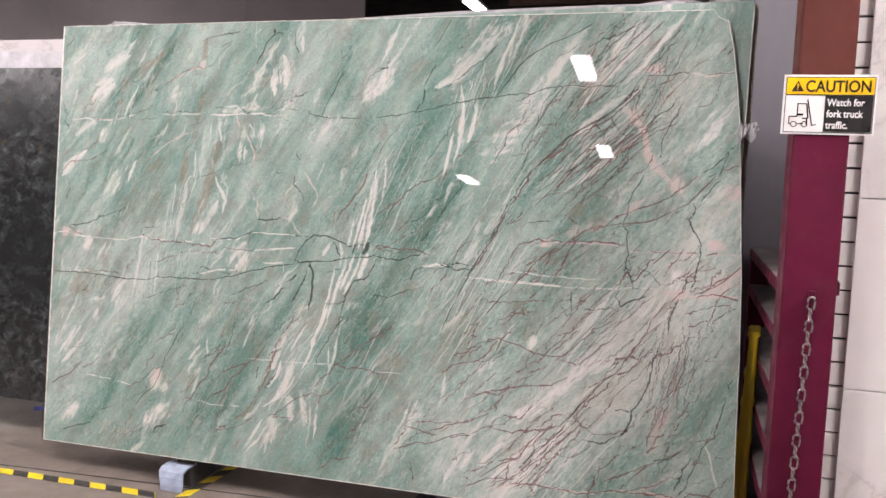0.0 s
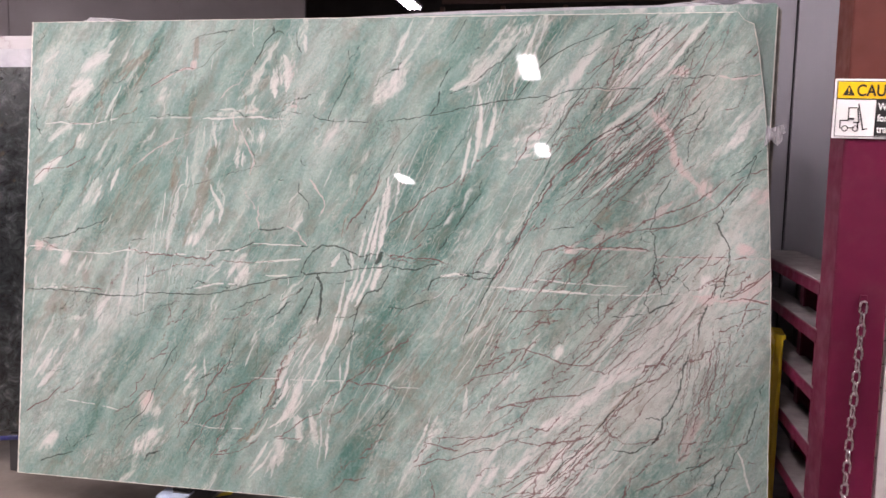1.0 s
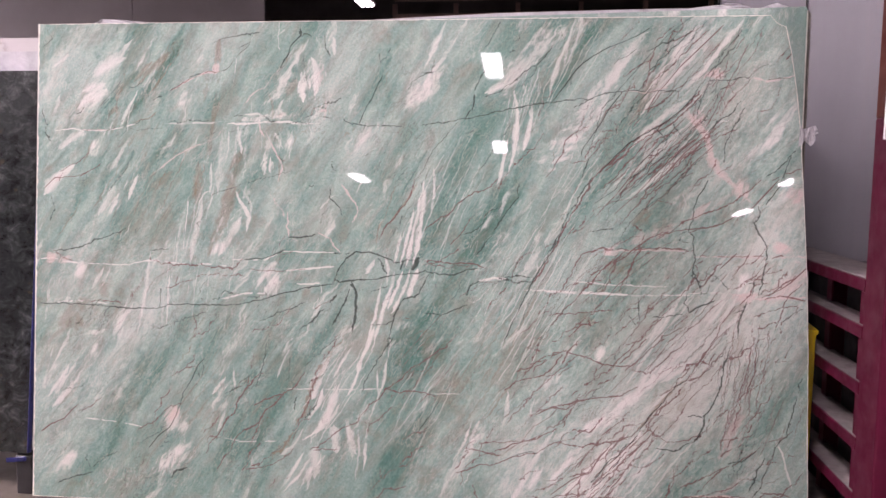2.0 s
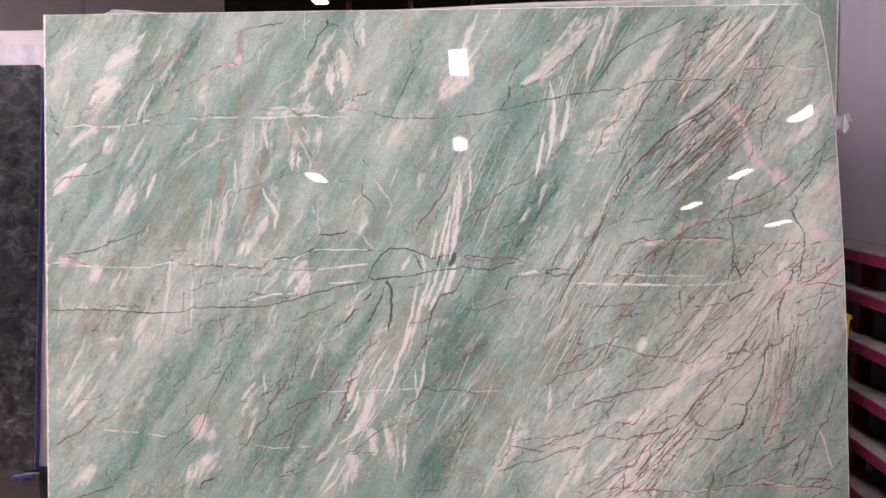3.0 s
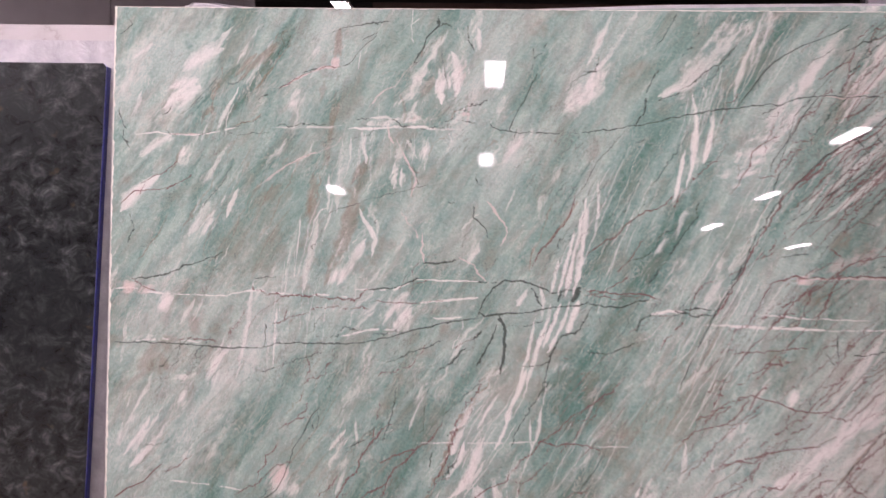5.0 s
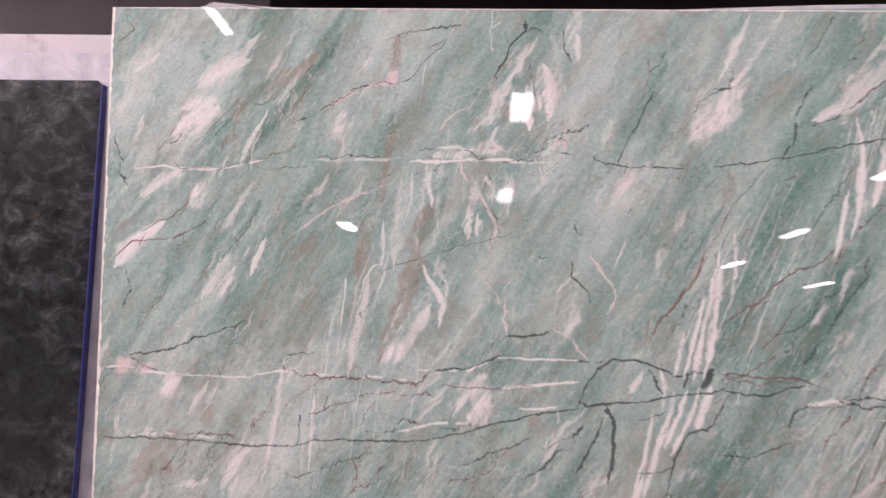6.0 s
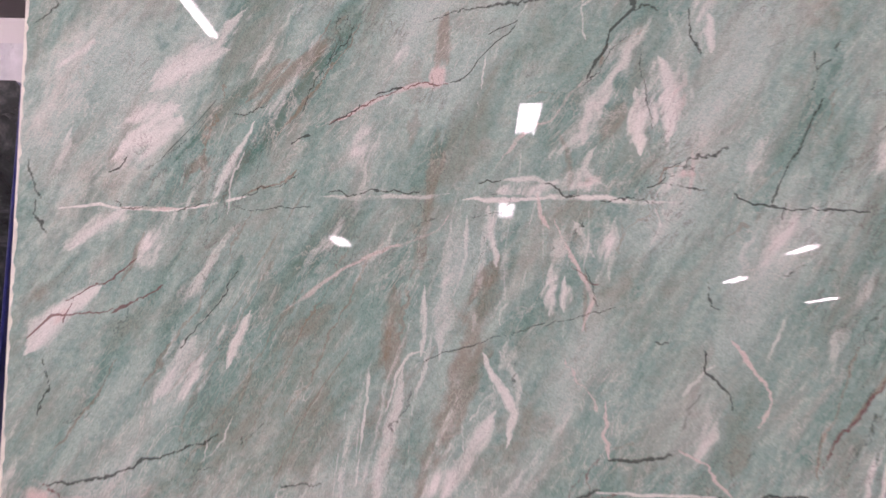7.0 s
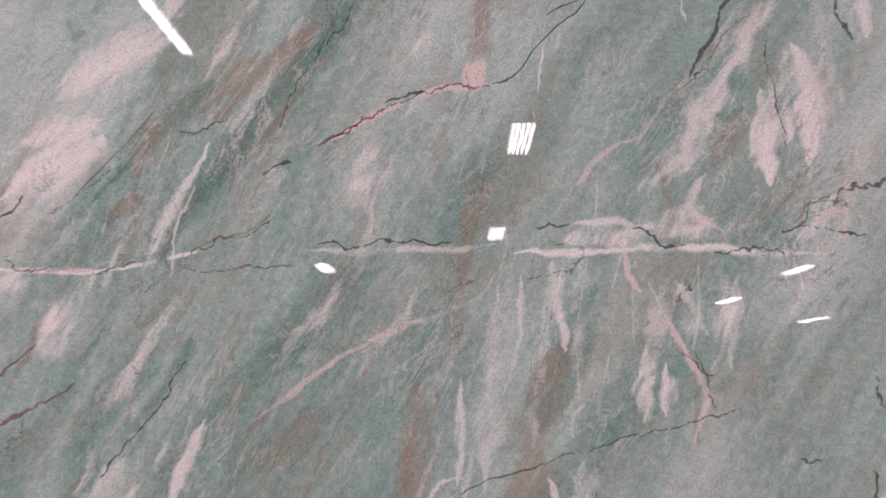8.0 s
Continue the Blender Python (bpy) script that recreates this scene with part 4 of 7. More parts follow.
vein("dark", 2.04, 0.6, 0.429, 1.576, 0.436, 1.584, 0.5, 1.602, 0.529, 1.62, seed=466)
patch("rust", 2.862, 1.683, 0.916, 0.654, 60, 0.14, seed=479)
patch("rust", 2.54, 0.667, 1.76, 0.66, 58, 0.12, seed=480)
patch("rust", 0.262, 0.793, 0.904, 0.452, 40, 0.14, seed=481)
vein("rust", 12, 0.45, 0.392, 1.788, 0.372, 1.729, 0.353, 1.663, 0.331, 1.597, jag=0.012, broken=0.2, seed=482)
vein("rust", 14, 0.4, 0.745, 1.445, 0.739, 1.39, 0.722, 1.335, 0.712, 1.287, jag=0.012, broken=0.15, seed=483)
vein("rust", 10, 0.5, 0.579, 1.909, 0.558, 1.863, 0.515, 1.826, 0.466, 1.781, jag=0.012, seed=484)
vein("white", 4, 0.5, 0.872, 1.849, 0.864, 1.79, 0.857, 1.731, broken=0.3, seed=488)
patch("white", 1.239, 1.669, 0.028, 0.014, 80, 0.31, seed=489)
patch("rust", 1.107, 1.733, 0.098, 0.042, 60, 0.35, seed=490)
patch("rust", 1.027, 1.646, 0.0648, 0.0288, 60, 0.35, seed=491)
patch("deep", 0.899, 1.419, 0.154, 0.049, 64, 0.16, seed=492)

band("white", 20.0, 0.95, 1.627, 1.047, 1.645, 1.154, 1.653, 1.243, 1.658, 1.331, seed=601)
band("white", 17.8, 0.95, 1.598, 1.042, 1.616, 1.131, 1.636, 1.220, 1.644, 1.287, seed=602)
band("white", 13.4, 0.9, 1.576, 1.042, 1.591, 1.109, 1.609, 1.187, 1.618, 1.231, seed=603)
band("white", 15.6, 0.9, 1.549, 1.042, 1.560, 1.098, 1.569, 1.131, seed=604)
band("white", 11.1, 0.8, 1.693, 1.243, 1.702, 1.309, 1.700, 1.387, seed=605)
band("white", 26.7, 0.95, 1.636, 0.998, 1.627, 0.964, 1.614, 0.931, 1.605, 0.898, seed=606)
band("white", 17.8, 0.95, 1.605, 0.987, 1.596, 0.942, 1.576, 0.898, 1.556, 0.853, 1.543, 0.830, seed=607)
band("white", 15.6, 0.9, 1.576, 0.980, 1.561, 0.942, 1.543, 0.897, 1.527, 0.853, seed=608)
band("white", 13.4, 0.85, 1.543, 0.975, 1.536, 0.931, 1.521, 0.886, seed=609)
band("white", 20.0, 0.95, 1.534, 0.920, 1.509, 0.864, 1.496, 0.808, 1.481, 0.752, 1.465, 0.685, seed=610)
band("white", 13.4, 0.85, 1.489, 0.920, 1.480, 0.864, 1.465, 0.797, 1.447, 0.730, seed=611)
band("white", 11.1, 0.8, 1.509, 1.042, 1.520, 0.998, 1.516, 0.942, seed=612)
band("white", 22.3, 0.8, 1.462, 1.031, 1.449, 1.009, 1.436, 0.986, seed=613)
band("white", 24.5, 0.95, 1.465, 0.752, 1.449, 0.707, 1.436, 0.674, 1.414, 0.629, 1.405, 0.584, seed=614)
band("white", 17.9, 0.8, 1.409, 0.584, 1.387, 0.528, 1.369, 0.494, seed=615)
band("white", 26.9, 0.9, 1.320, 0.505, 1.298, 0.438, 1.275, 0.382, 1.242, 0.337, 1.197, 0.303, seed=616)
band("white", 20.1, 0.85, 1.327, 0.438, 1.309, 0.404, 1.286, 0.366, seed=617)
band("white", 22.4, 0.8, 1.248, 0.539, 1.235, 0.505, 1.219, 0.471, seed=618)
band("white", 22.4, 0.85, 1.257, 0.494, 1.242, 0.438, 1.208, 0.392, seed=619)
band("white", 20.2, 0.85, 1.174, 0.325, 1.152, 0.291, 1.129, 0.257, 1.096, 0.234, seed=620)
band("white", 13.4, 0.7, 1.365, 0.662, 1.331, 0.606, 1.309, 0.561, seed=621)
band("white", 13.4, 0.85, 1.521, 0.618, 1.510, 0.551, 1.499, 0.506, 1.472, 0.439, 1.459, 0.394, seed=622)
band("white", 11.2, 0.7, 1.483, 0.573, 1.488, 0.506, seed=623)
band("white", 11.2, 0.75, 1.448, 0.349, 1.443, 0.282, 1.437, 0.210, seed=624)
band("white", 11.2, 0.65, 1.410, 0.326, 1.414, 0.259, 1.405, 0.169, seed=625)
band("white", 22.4, 0.6, 1.365, 0.349, 1.383, 0.304, 1.398, 0.259, seed=626)
band("white", 40.3, 0.55, 1.309, 0.337, 1.320, 0.270, seed=627)
band("white", 40.4, 0.6, 1.230, 0.247, 1.235, 0.168, seed=628)
band("white", 22.5, 0.7, 1.174, 0.224, 1.141, 0.167, 1.107, 0.111, seed=629)
band("white", 18.0, 0.7, 1.208, 0.213, 1.163, 0.145, 1.118, 0.095, seed=630)
band("white", 26.7, 0.75, 1.856, 0.363, 1.834, 0.296, 1.800, 0.228, 1.778, 0.172, 1.756, 0.105, seed=631)
band("white", 17.8, 0.5, 1.889, 0.385, 1.867, 0.329, seed=632)
band("white", 17.7, 0.6, 2.011, 0.509, 2.007, 0.442, 1.993, 0.386, seed=633)
band("white", 13.3, 0.6, 2.111, 0.487, 2.100, 0.443, seed=634)
band("white", 30.9, 0.85, 2.520, 0.378, 2.476, 0.322, 2.432, 0.266, 2.378, 0.188, 2.323, 0.120, seed=635)
band("white", 30.9, 0.8, 2.421, 0.333, 2.366, 0.266, 2.300, 0.198, 2.234, 0.131, seed=636)
band("white", 22.1, 0.75, 2.498, 0.289, 2.455, 0.199, 2.411, 0.110, seed=637)
band("white", 26.4, 0.65, 2.541, 0.601, 2.486, 0.512, 2.431, 0.456, 2.387, 0.400, seed=638)
band("white", 30.8, 0.65, 2.672, 0.657, 2.607, 0.623, 2.541, 0.567, 2.475, 0.511, 2.420, 0.467, seed=639)
band("white", 21.9, 0.6, 2.749, 0.713, 2.673, 0.635, 2.618, 0.601, seed=640)
band("white", 26.6, 0.65, 2.255, 0.265, 2.211, 0.209, 2.178, 0.153, seed=641)
band("white", 22.1, 0.5, 2.178, 0.354, 2.123, 0.264, 2.079, 0.163, seed=642)
band("white", 22.2, 0.6, 2.111, 0.286, 2.090, 0.197, 2.046, 0.107, seed=643)
patch("white", 2.364, 0.689, 0.097, 0.044, 80, 0.46, ragged=0.3, seed=644)
patch("white", 2.188, 0.577, 0.124, 0.044, 40, 0.46, ragged=0.3, seed=645)
patch("white", 2.354, 0.411, 0.133, 0.044, 25, 0.46, ragged=0.3, seed=646)
band("pink", 21.9, 0.5, 2.917, 0.236, 2.873, 0.191, 2.808, 0.158, seed=647)
band("white", 8.8, 0.75, 3.025, 0.392, 3.059, 0.337, 3.070, 0.282, 3.093, 0.215, seed=648)
patch("deep", 2.717, 0.524, 0.352, 0.198, 45, -0.22, ragged=0.5, seed=649)
patch("deep", 2.488, 0.255, 0.199, 0.066, 60, 0.16, ragged=0.5, seed=650)
patch("deep", 2.631, 0.179, 0.242, 0.110, 40, 0.1, ragged=0.5, seed=651)
patch("white", 2.900, 0.979, 0.114, 0.057, 80, 0.59, ragged=0.3, seed=652)
band("white", 21.9, 0.55, 2.725, 0.989, 2.671, 0.934, 2.627, 0.845, 2.573, 0.756, seed=653)
band("white", 21.9, 0.55, 2.824, 0.890, 2.759, 0.801, 2.716, 0.741, 2.650, 0.657, seed=654)
band("white", 17.5, 0.5, 2.868, 0.912, 2.814, 0.812, 2.760, 0.735, seed=655)
band("white", 22.0, 0.55, 2.649, 0.889, 2.594, 0.823, 2.551, 0.741, 2.485, 0.667, seed=656)
band("white", 8.8, 0.85, 2.076, 0.932, 2.186, 0.928, 2.274, 0.928, 2.385, 0.926, 2.495, 0.922, 2.627, 0.925, 2.693, 0.927, seed=657)
band("white", 5.5, 0.7, 2.285, 0.968, 2.385, 0.962, 2.495, 0.960, 2.583, 0.960, seed=658)
patch("white", 2.390, 1.086, 0.048, 0.031, 0, 0.56, ragged=0.3, seed=659)
band("pink", 8.8, 0.7, 2.417, 1.093, 2.516, 1.099, 2.626, 1.102, 2.713, 1.095, seed=660)
band("pink", 11.0, 0.8, 2.746, 1.078, 2.845, 1.082, 2.954, 1.080, 3.085, 1.085, seed=661)
patch("pink", 3.041, 1.118, 0.109, 0.044, -25, 0.7, ragged=0.3, seed=662)
patch("pink", 3.083, 1.316, 0.100, 0.065, 0, 0.8, ragged=0.3, seed=663)
patch("pink", 2.876, 1.336, 0.109, 0.096, 60, 0.9, ragged=0.3, seed=664)
band("pink", 35.0, 0.9, 2.681, 1.629, 2.710, 1.585, 2.743, 1.552, 2.759, 1.508, 2.766, 1.453, 2.799, 1.408, 2.832, 1.375, 2.865, 1.342, 2.909, 1.298, seed=665)
patch("pink", 2.710, 1.596, 0.120, 0.074, -45, 0.95, ragged=0.3, seed=666)
patch("pink", 2.779, 1.776, 0.052, 0.087, 80, 0.8, ragged=0.3, seed=667)
band("pink", 13.1, 0.6, 2.731, 1.716, 2.757, 1.745, 2.774, 1.771, seed=668)
band("pink", 10.9, 0.7, 2.916, 1.762, 2.971, 1.749, 3.047, 1.766, seed=669)
band("white", 30.5, 0.6, 2.762, 1.947, 2.686, 1.848, 2.621, 1.772, 2.556, 1.706, 2.513, 1.640, seed=670)
band("white", 26.1, 0.6, 2.860, 1.968, 2.795, 1.881, 2.731, 1.793, 2.665, 1.728, seed=671)
band("white", 26.2, 0.6, 2.707, 1.969, 2.643, 1.859, 2.577, 1.794, 2.534, 1.728, seed=672)
band("white", 30.6, 0.6, 2.666, 1.673, 2.600, 1.629, 2.535, 1.563, 2.480, 1.508, seed=673)
band("white", 26.3, 0.6, 2.645, 1.552, 2.579, 1.486, 2.514, 1.431, 2.448, 1.376, seed=674)
band("white", 21.9, 0.55, 2.711, 1.508, 2.645, 1.453, 2.558, 1.376, 2.471, 1.309, seed=675)
band("white", 48.2, 0.6, 2.489, 1.904, 2.402, 1.794, 2.359, 1.706, seed=676)
band("white", 39.5, 0.7, 2.370, 1.684, 2.337, 1.618, 2.271, 1.552, 2.228, 1.486, seed=677)
band("white", 52.8, 0.65, 2.171, 1.949, 2.116, 1.883, 2.050, 1.817, 1.984, 1.752, 1.918, 1.712, seed=678)
band("white", 17.6, 0.9, 2.011, 1.696, 2.024, 1.630, 2.022, 1.553, 2.016, 1.486, 2.003, 1.420, seed=679)
band("white", 19.8, 0.9, 2.082, 1.663, 2.080, 1.608, 2.069, 1.553, 2.056, 1.497, seed=680)
band("white", 11.0, 0.7, 2.046, 1.740, 2.062, 1.696, 2.051, 1.641, seed=681)
band("white", 13.3, 0.8, 1.985, 1.508, 1.976, 1.453, 1.963, 1.387, 1.952, 1.354, seed=682)
band("white", 11.0, 0.65, 2.040, 1.564, 2.034, 1.486, seed=683)
band("white", 22.0, 0.55, 2.204, 1.883, 2.171, 1.795, 2.150, 1.707, seed=684)
band("white", 13.2, 0.6, 2.236, 1.971, 2.215, 1.905, 2.204, 1.817, seed=685)
band("white", 13.2, 0.6, 2.269, 1.993, 2.248, 1.905, 2.222, 1.839, seed=686)
patch("white", 2.228, 1.526, 0.154, 0.031, 10, 0.43, ragged=0.3, seed=687)
patch("white", 2.254, 1.566, 0.121, 0.026, 8, 0.37, ragged=0.3, seed=688)
patch("white", 2.206, 1.486, 0.132, 0.031, 12, 0.37, ragged=0.3, seed=689)
patch("white", 2.195, 1.442, 0.132, 0.026, 15, 0.31, ragged=0.3, seed=690)
patch("white", 2.166, 1.407, 0.110, 0.022, 15, 0.31, ragged=0.3, seed=691)
band("white", 19.9, 0.55, 1.729, 1.973, 1.696, 1.907, 1.663, 1.830, seed=692)
band("white", 15.5, 0.5, 1.785, 1.929, 1.741, 1.863, 1.686, 1.797, seed=693)
patch("white", 1.834, 1.851, 0.097, 0.031, 30, 0.31, ragged=0.3, seed=694)
patch("white", 1.652, 1.708, 0.244, 0.111, 50, 0.31, ragged=0.3, seed=695)
patch("white", 1.697, 1.785, 0.133, 0.058, 35, 0.28, ragged=0.3, seed=696)
band("white", 27.0, 0.75, 0.413, 1.923, 0.368, 1.879, 0.311, 1.845, 0.261, 1.805, seed=697)
band("white", 38.3, 0.75, 0.299, 1.723, 0.254, 1.689, 0.209, 1.672, 0.186, 1.649, seed=698)
patch("white", 0.243, 1.734, 0.104, 0.045, 20, 0.37, ragged=0.3, seed=699)
band("white", 20.3, 0.5, 0.119, 1.857, 0.074, 1.824, seed=700)
band("white", 11.3, 0.45, 0.096, 1.690, 0.084, 1.645, 0.073, 1.612, seed=701)
patch("white", 0.264, 1.488, 0.104, 0.068, 60, 0.37, ragged=0.3, seed=702)
band("white", 27.1, 0.65, 0.197, 1.544, 0.152, 1.511, 0.106, 1.488, seed=703)
band("white", 40.7, 0.7, 0.151, 1.394, 0.094, 1.354, 0.049, 1.298, seed=704)
band("white", 13.5, 0.65, 0.445, 1.354, 0.426, 1.309, 0.417, 1.276, seed=705)
band("white", 22.6, 0.6, 0.343, 1.309, 0.320, 1.264, 0.297, 1.231, seed=706)
patch("white", 0.354, 1.231, 0.104, 0.041, 55, 0.31, ragged=0.3, seed=707)
band("white", 13.5, 0.5, 0.737, 1.331, 0.703, 1.242, 0.692, 1.153, 0.669, 1.063, seed=708)
band("white", 11.2, 0.55, 0.658, 1.242, 0.642, 1.153, 0.624, 1.063, seed=709)
band("white", 11.2, 0.45, 0.782, 1.309, 0.760, 1.220, seed=710)
band("white", 22.4, 0.65, 0.894, 1.276, 0.939, 1.198, 0.928, 1.153, seed=711)
band("white", 31.4, 0.65, 0.890, 1.175, 0.849, 1.108, 0.815, 1.052, seed=712)
patch("white", 0.815, 1.070, 0.076, 0.067, 60, 0.43, ragged=0.3, seed=713)
patch("white", 1.040, 0.956, 0.157, 0.081, 85, 0.53, ragged=0.3, seed=714)
band("white", 20.3, 0.65, 0.511, 1.018, 0.500, 0.928, 0.484, 0.827, 0.465, 0.733, seed=715)
band("white", 15.8, 0.45, 0.590, 0.973, 0.579, 0.884, 0.567, 0.771, seed=716)
patch("white", 0.194, 0.972, 0.104, 0.059, 70, 0.46, ragged=0.3, seed=717)
band("white", 18.1, 0.55, 0.296, 0.961, 0.267, 0.905, seed=718)
patch("white", 0.114, 0.837, 0.159, 0.036, 10, 0.31, ragged=0.3, seed=719)
band("white", 18.2, 0.6, 0.159, 0.702, 0.129, 0.634, 0.102, 0.589, seed=720)
band("white", 22.7, 0.65, 0.204, 0.522, 0.158, 0.454, 0.101, 0.397, seed=721)
band("white", 18.2, 0.55, 0.147, 0.544, 0.113, 0.488, 0.078, 0.442, seed=722)
band("white", 11.4, 0.45, 0.079, 0.612, 0.044, 0.476, 0.021, 0.419, seed=723)
patch("white", 0.362, 0.444, 0.113, 0.059, 45, 0.31, ragged=0.3, seed=724)
patch("white", 0.622, 0.344, 0.136, 0.077, 60, 0.43, ragged=0.3, seed=725)
patch("pink", 0.611, 0.366, 0.113, 0.059, 60, 0.5, ragged=0.3, seed=726)
patch("white", 0.611, 0.186, 0.204, 0.113, 45, 0.46, ragged=0.3, seed=727)
patch("white", 0.157, 0.160, 0.123, 0.068, 65, 0.40, ragged=0.3, seed=728)
patch("white", 0.272, 0.630, 0.077, 0.036, 80, 0.37, ragged=0.3, seed=729)
band("white", 15.8, 0.6, 0.853, 0.413, 0.837, 0.368, 0.821, 0.323, seed=730)
band("white", 18.0, 0.6, 0.837, 0.525, 0.803, 0.480, seed=731)
band("white", 11.3, 0.6, 0.882, 0.570, 0.887, 0.503, seed=732)
band("white", 15.7, 0.5, 1.118, 0.672, 1.091, 0.616, 1.073, 0.560, seed=733)
vein("mauve", 3.5, 0.8, 2.806, 1.968, 2.741, 1.903, 2.686, 1.848, 2.643, 1.805, 2.600, 1.750, 2.560, 1.706, 2.524, 1.640, jag=0.007, seed=734)
vein("mauve", 3.1, 0.75, 2.751, 1.947, 2.686, 1.892, 2.632, 1.827, 2.577, 1.783, 2.534, 1.739, jag=0.007, seed=735)
vein("mauve", 3.1, 0.7, 2.729, 1.969, 2.664, 1.925, 2.610, 1.903, jag=0.007, seed=736)
vein("mauve", 2.8, 0.7, 2.709, 1.793, 2.643, 1.728, 2.556, 1.651, jag=0.007, seed=737)
vein("mauve", 2.8, 0.6, 2.795, 1.903, 2.730, 1.826, jag=0.007, seed=738)
vein("dark", 3.6, 0.8, 2.522, 1.952, 2.478, 1.926, 2.434, 1.909, 2.380, 1.887, 2.314, 1.850, 2.281, 1.828, 2.248, 1.795, 2.226, 1.762, 2.194, 1.718, 2.161, 1.674, jag=0.007, seed=739)
vein("dark", 3.1, 0.7, 2.620, 1.914, 2.555, 1.882, 2.511, 1.860, jag=0.007, seed=740)
vein("mauve", 3.4, 0.7, 2.544, 1.849, 2.479, 1.805, 2.435, 1.772, jag=0.007, seed=741)
vein("dark", 3.4, 0.75, 2.403, 1.706, 2.359, 1.651, 2.337, 1.585, 2.316, 1.508, 2.305, 1.464, 2.283, 1.376, jag=0.007, seed=742)
vein("mauve", 9.8, 0.75, 2.720, 1.710, 2.709, 1.695, 2.666, 1.651, 2.601, 1.596, 2.535, 1.563, 2.469, 1.519, 2.415, 1.464, 2.360, 1.409, 2.327, 1.376, jag=0.007, seed=743)
vein("dark", 3.6, 0.8, 2.709, 1.706, 2.655, 1.644, 2.590, 1.589, 2.524, 1.552, 2.458, 1.512, 2.404, 1.459, 2.349, 1.398, jag=0.007, seed=744)
vein("mauve", 4.2, 0.8, 2.727, 1.701, 2.670, 1.635, 2.612, 1.585, 2.546, 1.547, 2.480, 1.508, 2.426, 1.453, 2.371, 1.398, jag=0.007, seed=745)
vein("mauve", 7.0, 0.7, 2.327, 1.376, 2.295, 1.309, 2.251, 1.243, 2.218, 1.188, 2.196, 1.121, 2.163, 1.066, 2.131, 0.999, 2.098, 0.954, jag=0.007, seed=746)
vein("dark", 3.4, 0.7, 2.316, 1.376, 2.279, 1.309, 2.233, 1.238, 2.207, 1.176, 2.181, 1.110, 2.141, 1.043, 2.109, 0.977, jag=0.007, seed=747)
vein("mauve", 4.2, 0.8, 2.754, 1.563, 2.689, 1.519, 2.623, 1.453, 2.569, 1.398, 2.536, 1.364, jag=0.007, seed=748)
vein("mauve", 4.2, 0.8, 2.743, 1.541, 2.667, 1.475, 2.613, 1.409, 2.558, 1.353, jag=0.007, seed=749)
vein("mauve", 4.2, 0.8, 2.710, 1.530, 2.645, 1.486, 2.591, 1.431, 2.536, 1.387, jag=0.007, seed=750)
vein("dark", 3.4, 0.75, 2.645, 1.497, 2.580, 1.453, 2.514, 1.409, 2.459, 1.376, jag=0.007, seed=751)
vein("mauve", 3.4, 0.75, 2.645, 1.563, 2.601, 1.541, 2.546, 1.519, 2.514, 1.486, jag=0.007, seed=752)
vein("dark", 2.5, 0.7, 2.546, 1.574, 2.579, 1.541, 2.601, 1.519, jag=0.007, seed=753)
vein("dark", 2.5, 0.6, 2.622, 1.596, 2.667, 1.530, jag=0.007, seed=754)
vein("dark", 3.4, 0.75, 2.873, 1.672, 2.841, 1.628, 2.787, 1.595, 2.754, 1.552, jag=0.007, seed=755)
vein("dark", 2.8, 0.7, 2.884, 1.650, 2.852, 1.584, 2.820, 1.507, 2.816, 1.441, jag=0.007, seed=756)
vein("dark", 3.4, 0.75, 3.082, 1.496, 3.039, 1.441, 3.006, 1.408, 2.974, 1.386, jag=0.007, seed=757)
vein("mauve", 3.4, 0.75, 3.100, 1.419, 3.039, 1.397, 2.996, 1.375, jag=0.007, seed=758)
vein("dark", 2.8, 0.7, 3.060, 1.463, 3.028, 1.375, jag=0.007, seed=759)
vein("mauve", 2.8, 0.7, 3.057, 1.902, 3.024, 1.858, 3.003, 1.825, jag=0.007, seed=760)
vein("mauve", 2.8, 0.7, 3.068, 1.869, 3.035, 1.836, jag=0.007, seed=761)
vein("dark", 2.5, 0.7, 2.742, 1.754, 2.818, 1.756, 2.905, 1.766, jag=0.007, seed=762)
vein("dark", 2.5, 0.7, 2.971, 1.753, 3.058, 1.766, jag=0.007, seed=763)
vein("dark", 3.6, 0.85, 2.760, 1.375, 2.745, 1.342, 2.723, 1.309, 2.712, 1.265, 2.708, 1.221, 2.691, 1.177, 2.713, 1.155, 2.709, 1.111, 2.720, 1.067, 2.707, 1.022, 2.725, 0.989, 2.743, 0.934, jag=0.007, seed=764)
vein("dark", 4.2, 0.85, 2.946, 1.276, 2.953, 1.243, 2.936, 1.210, 2.947, 1.177, 2.965, 1.155, 2.980, 1.122, 2.983, 1.078, 2.974, 1.023, 2.966, 0.979, 2.955, 0.934, jag=0.007, seed=765)
vein("dark", 9.8, 0.6, 2.912, 0.912, 2.895, 0.868, 2.886, 0.824, 2.880, 0.768, jag=0.007, seed=766)
vein("dark", 3.4, 0.75, 3.039, 1.364, 3.007, 1.331, 2.975, 1.276, jag=0.007, seed=767)
vein("mauve", 3.9, 0.8, 2.952, 1.375, 2.909, 1.331, 2.854, 1.287, 2.800, 1.265, 2.756, 1.243, 2.669, 1.210, 2.625, 1.177, 2.581, 1.166, 2.527, 1.133, 2.505, 1.099, jag=0.007, seed=768)
vein("mauve", 3.1, 0.75, 2.800, 1.199, 2.713, 1.188, 2.636, 1.172, 2.581, 1.155, jag=0.007, seed=769)
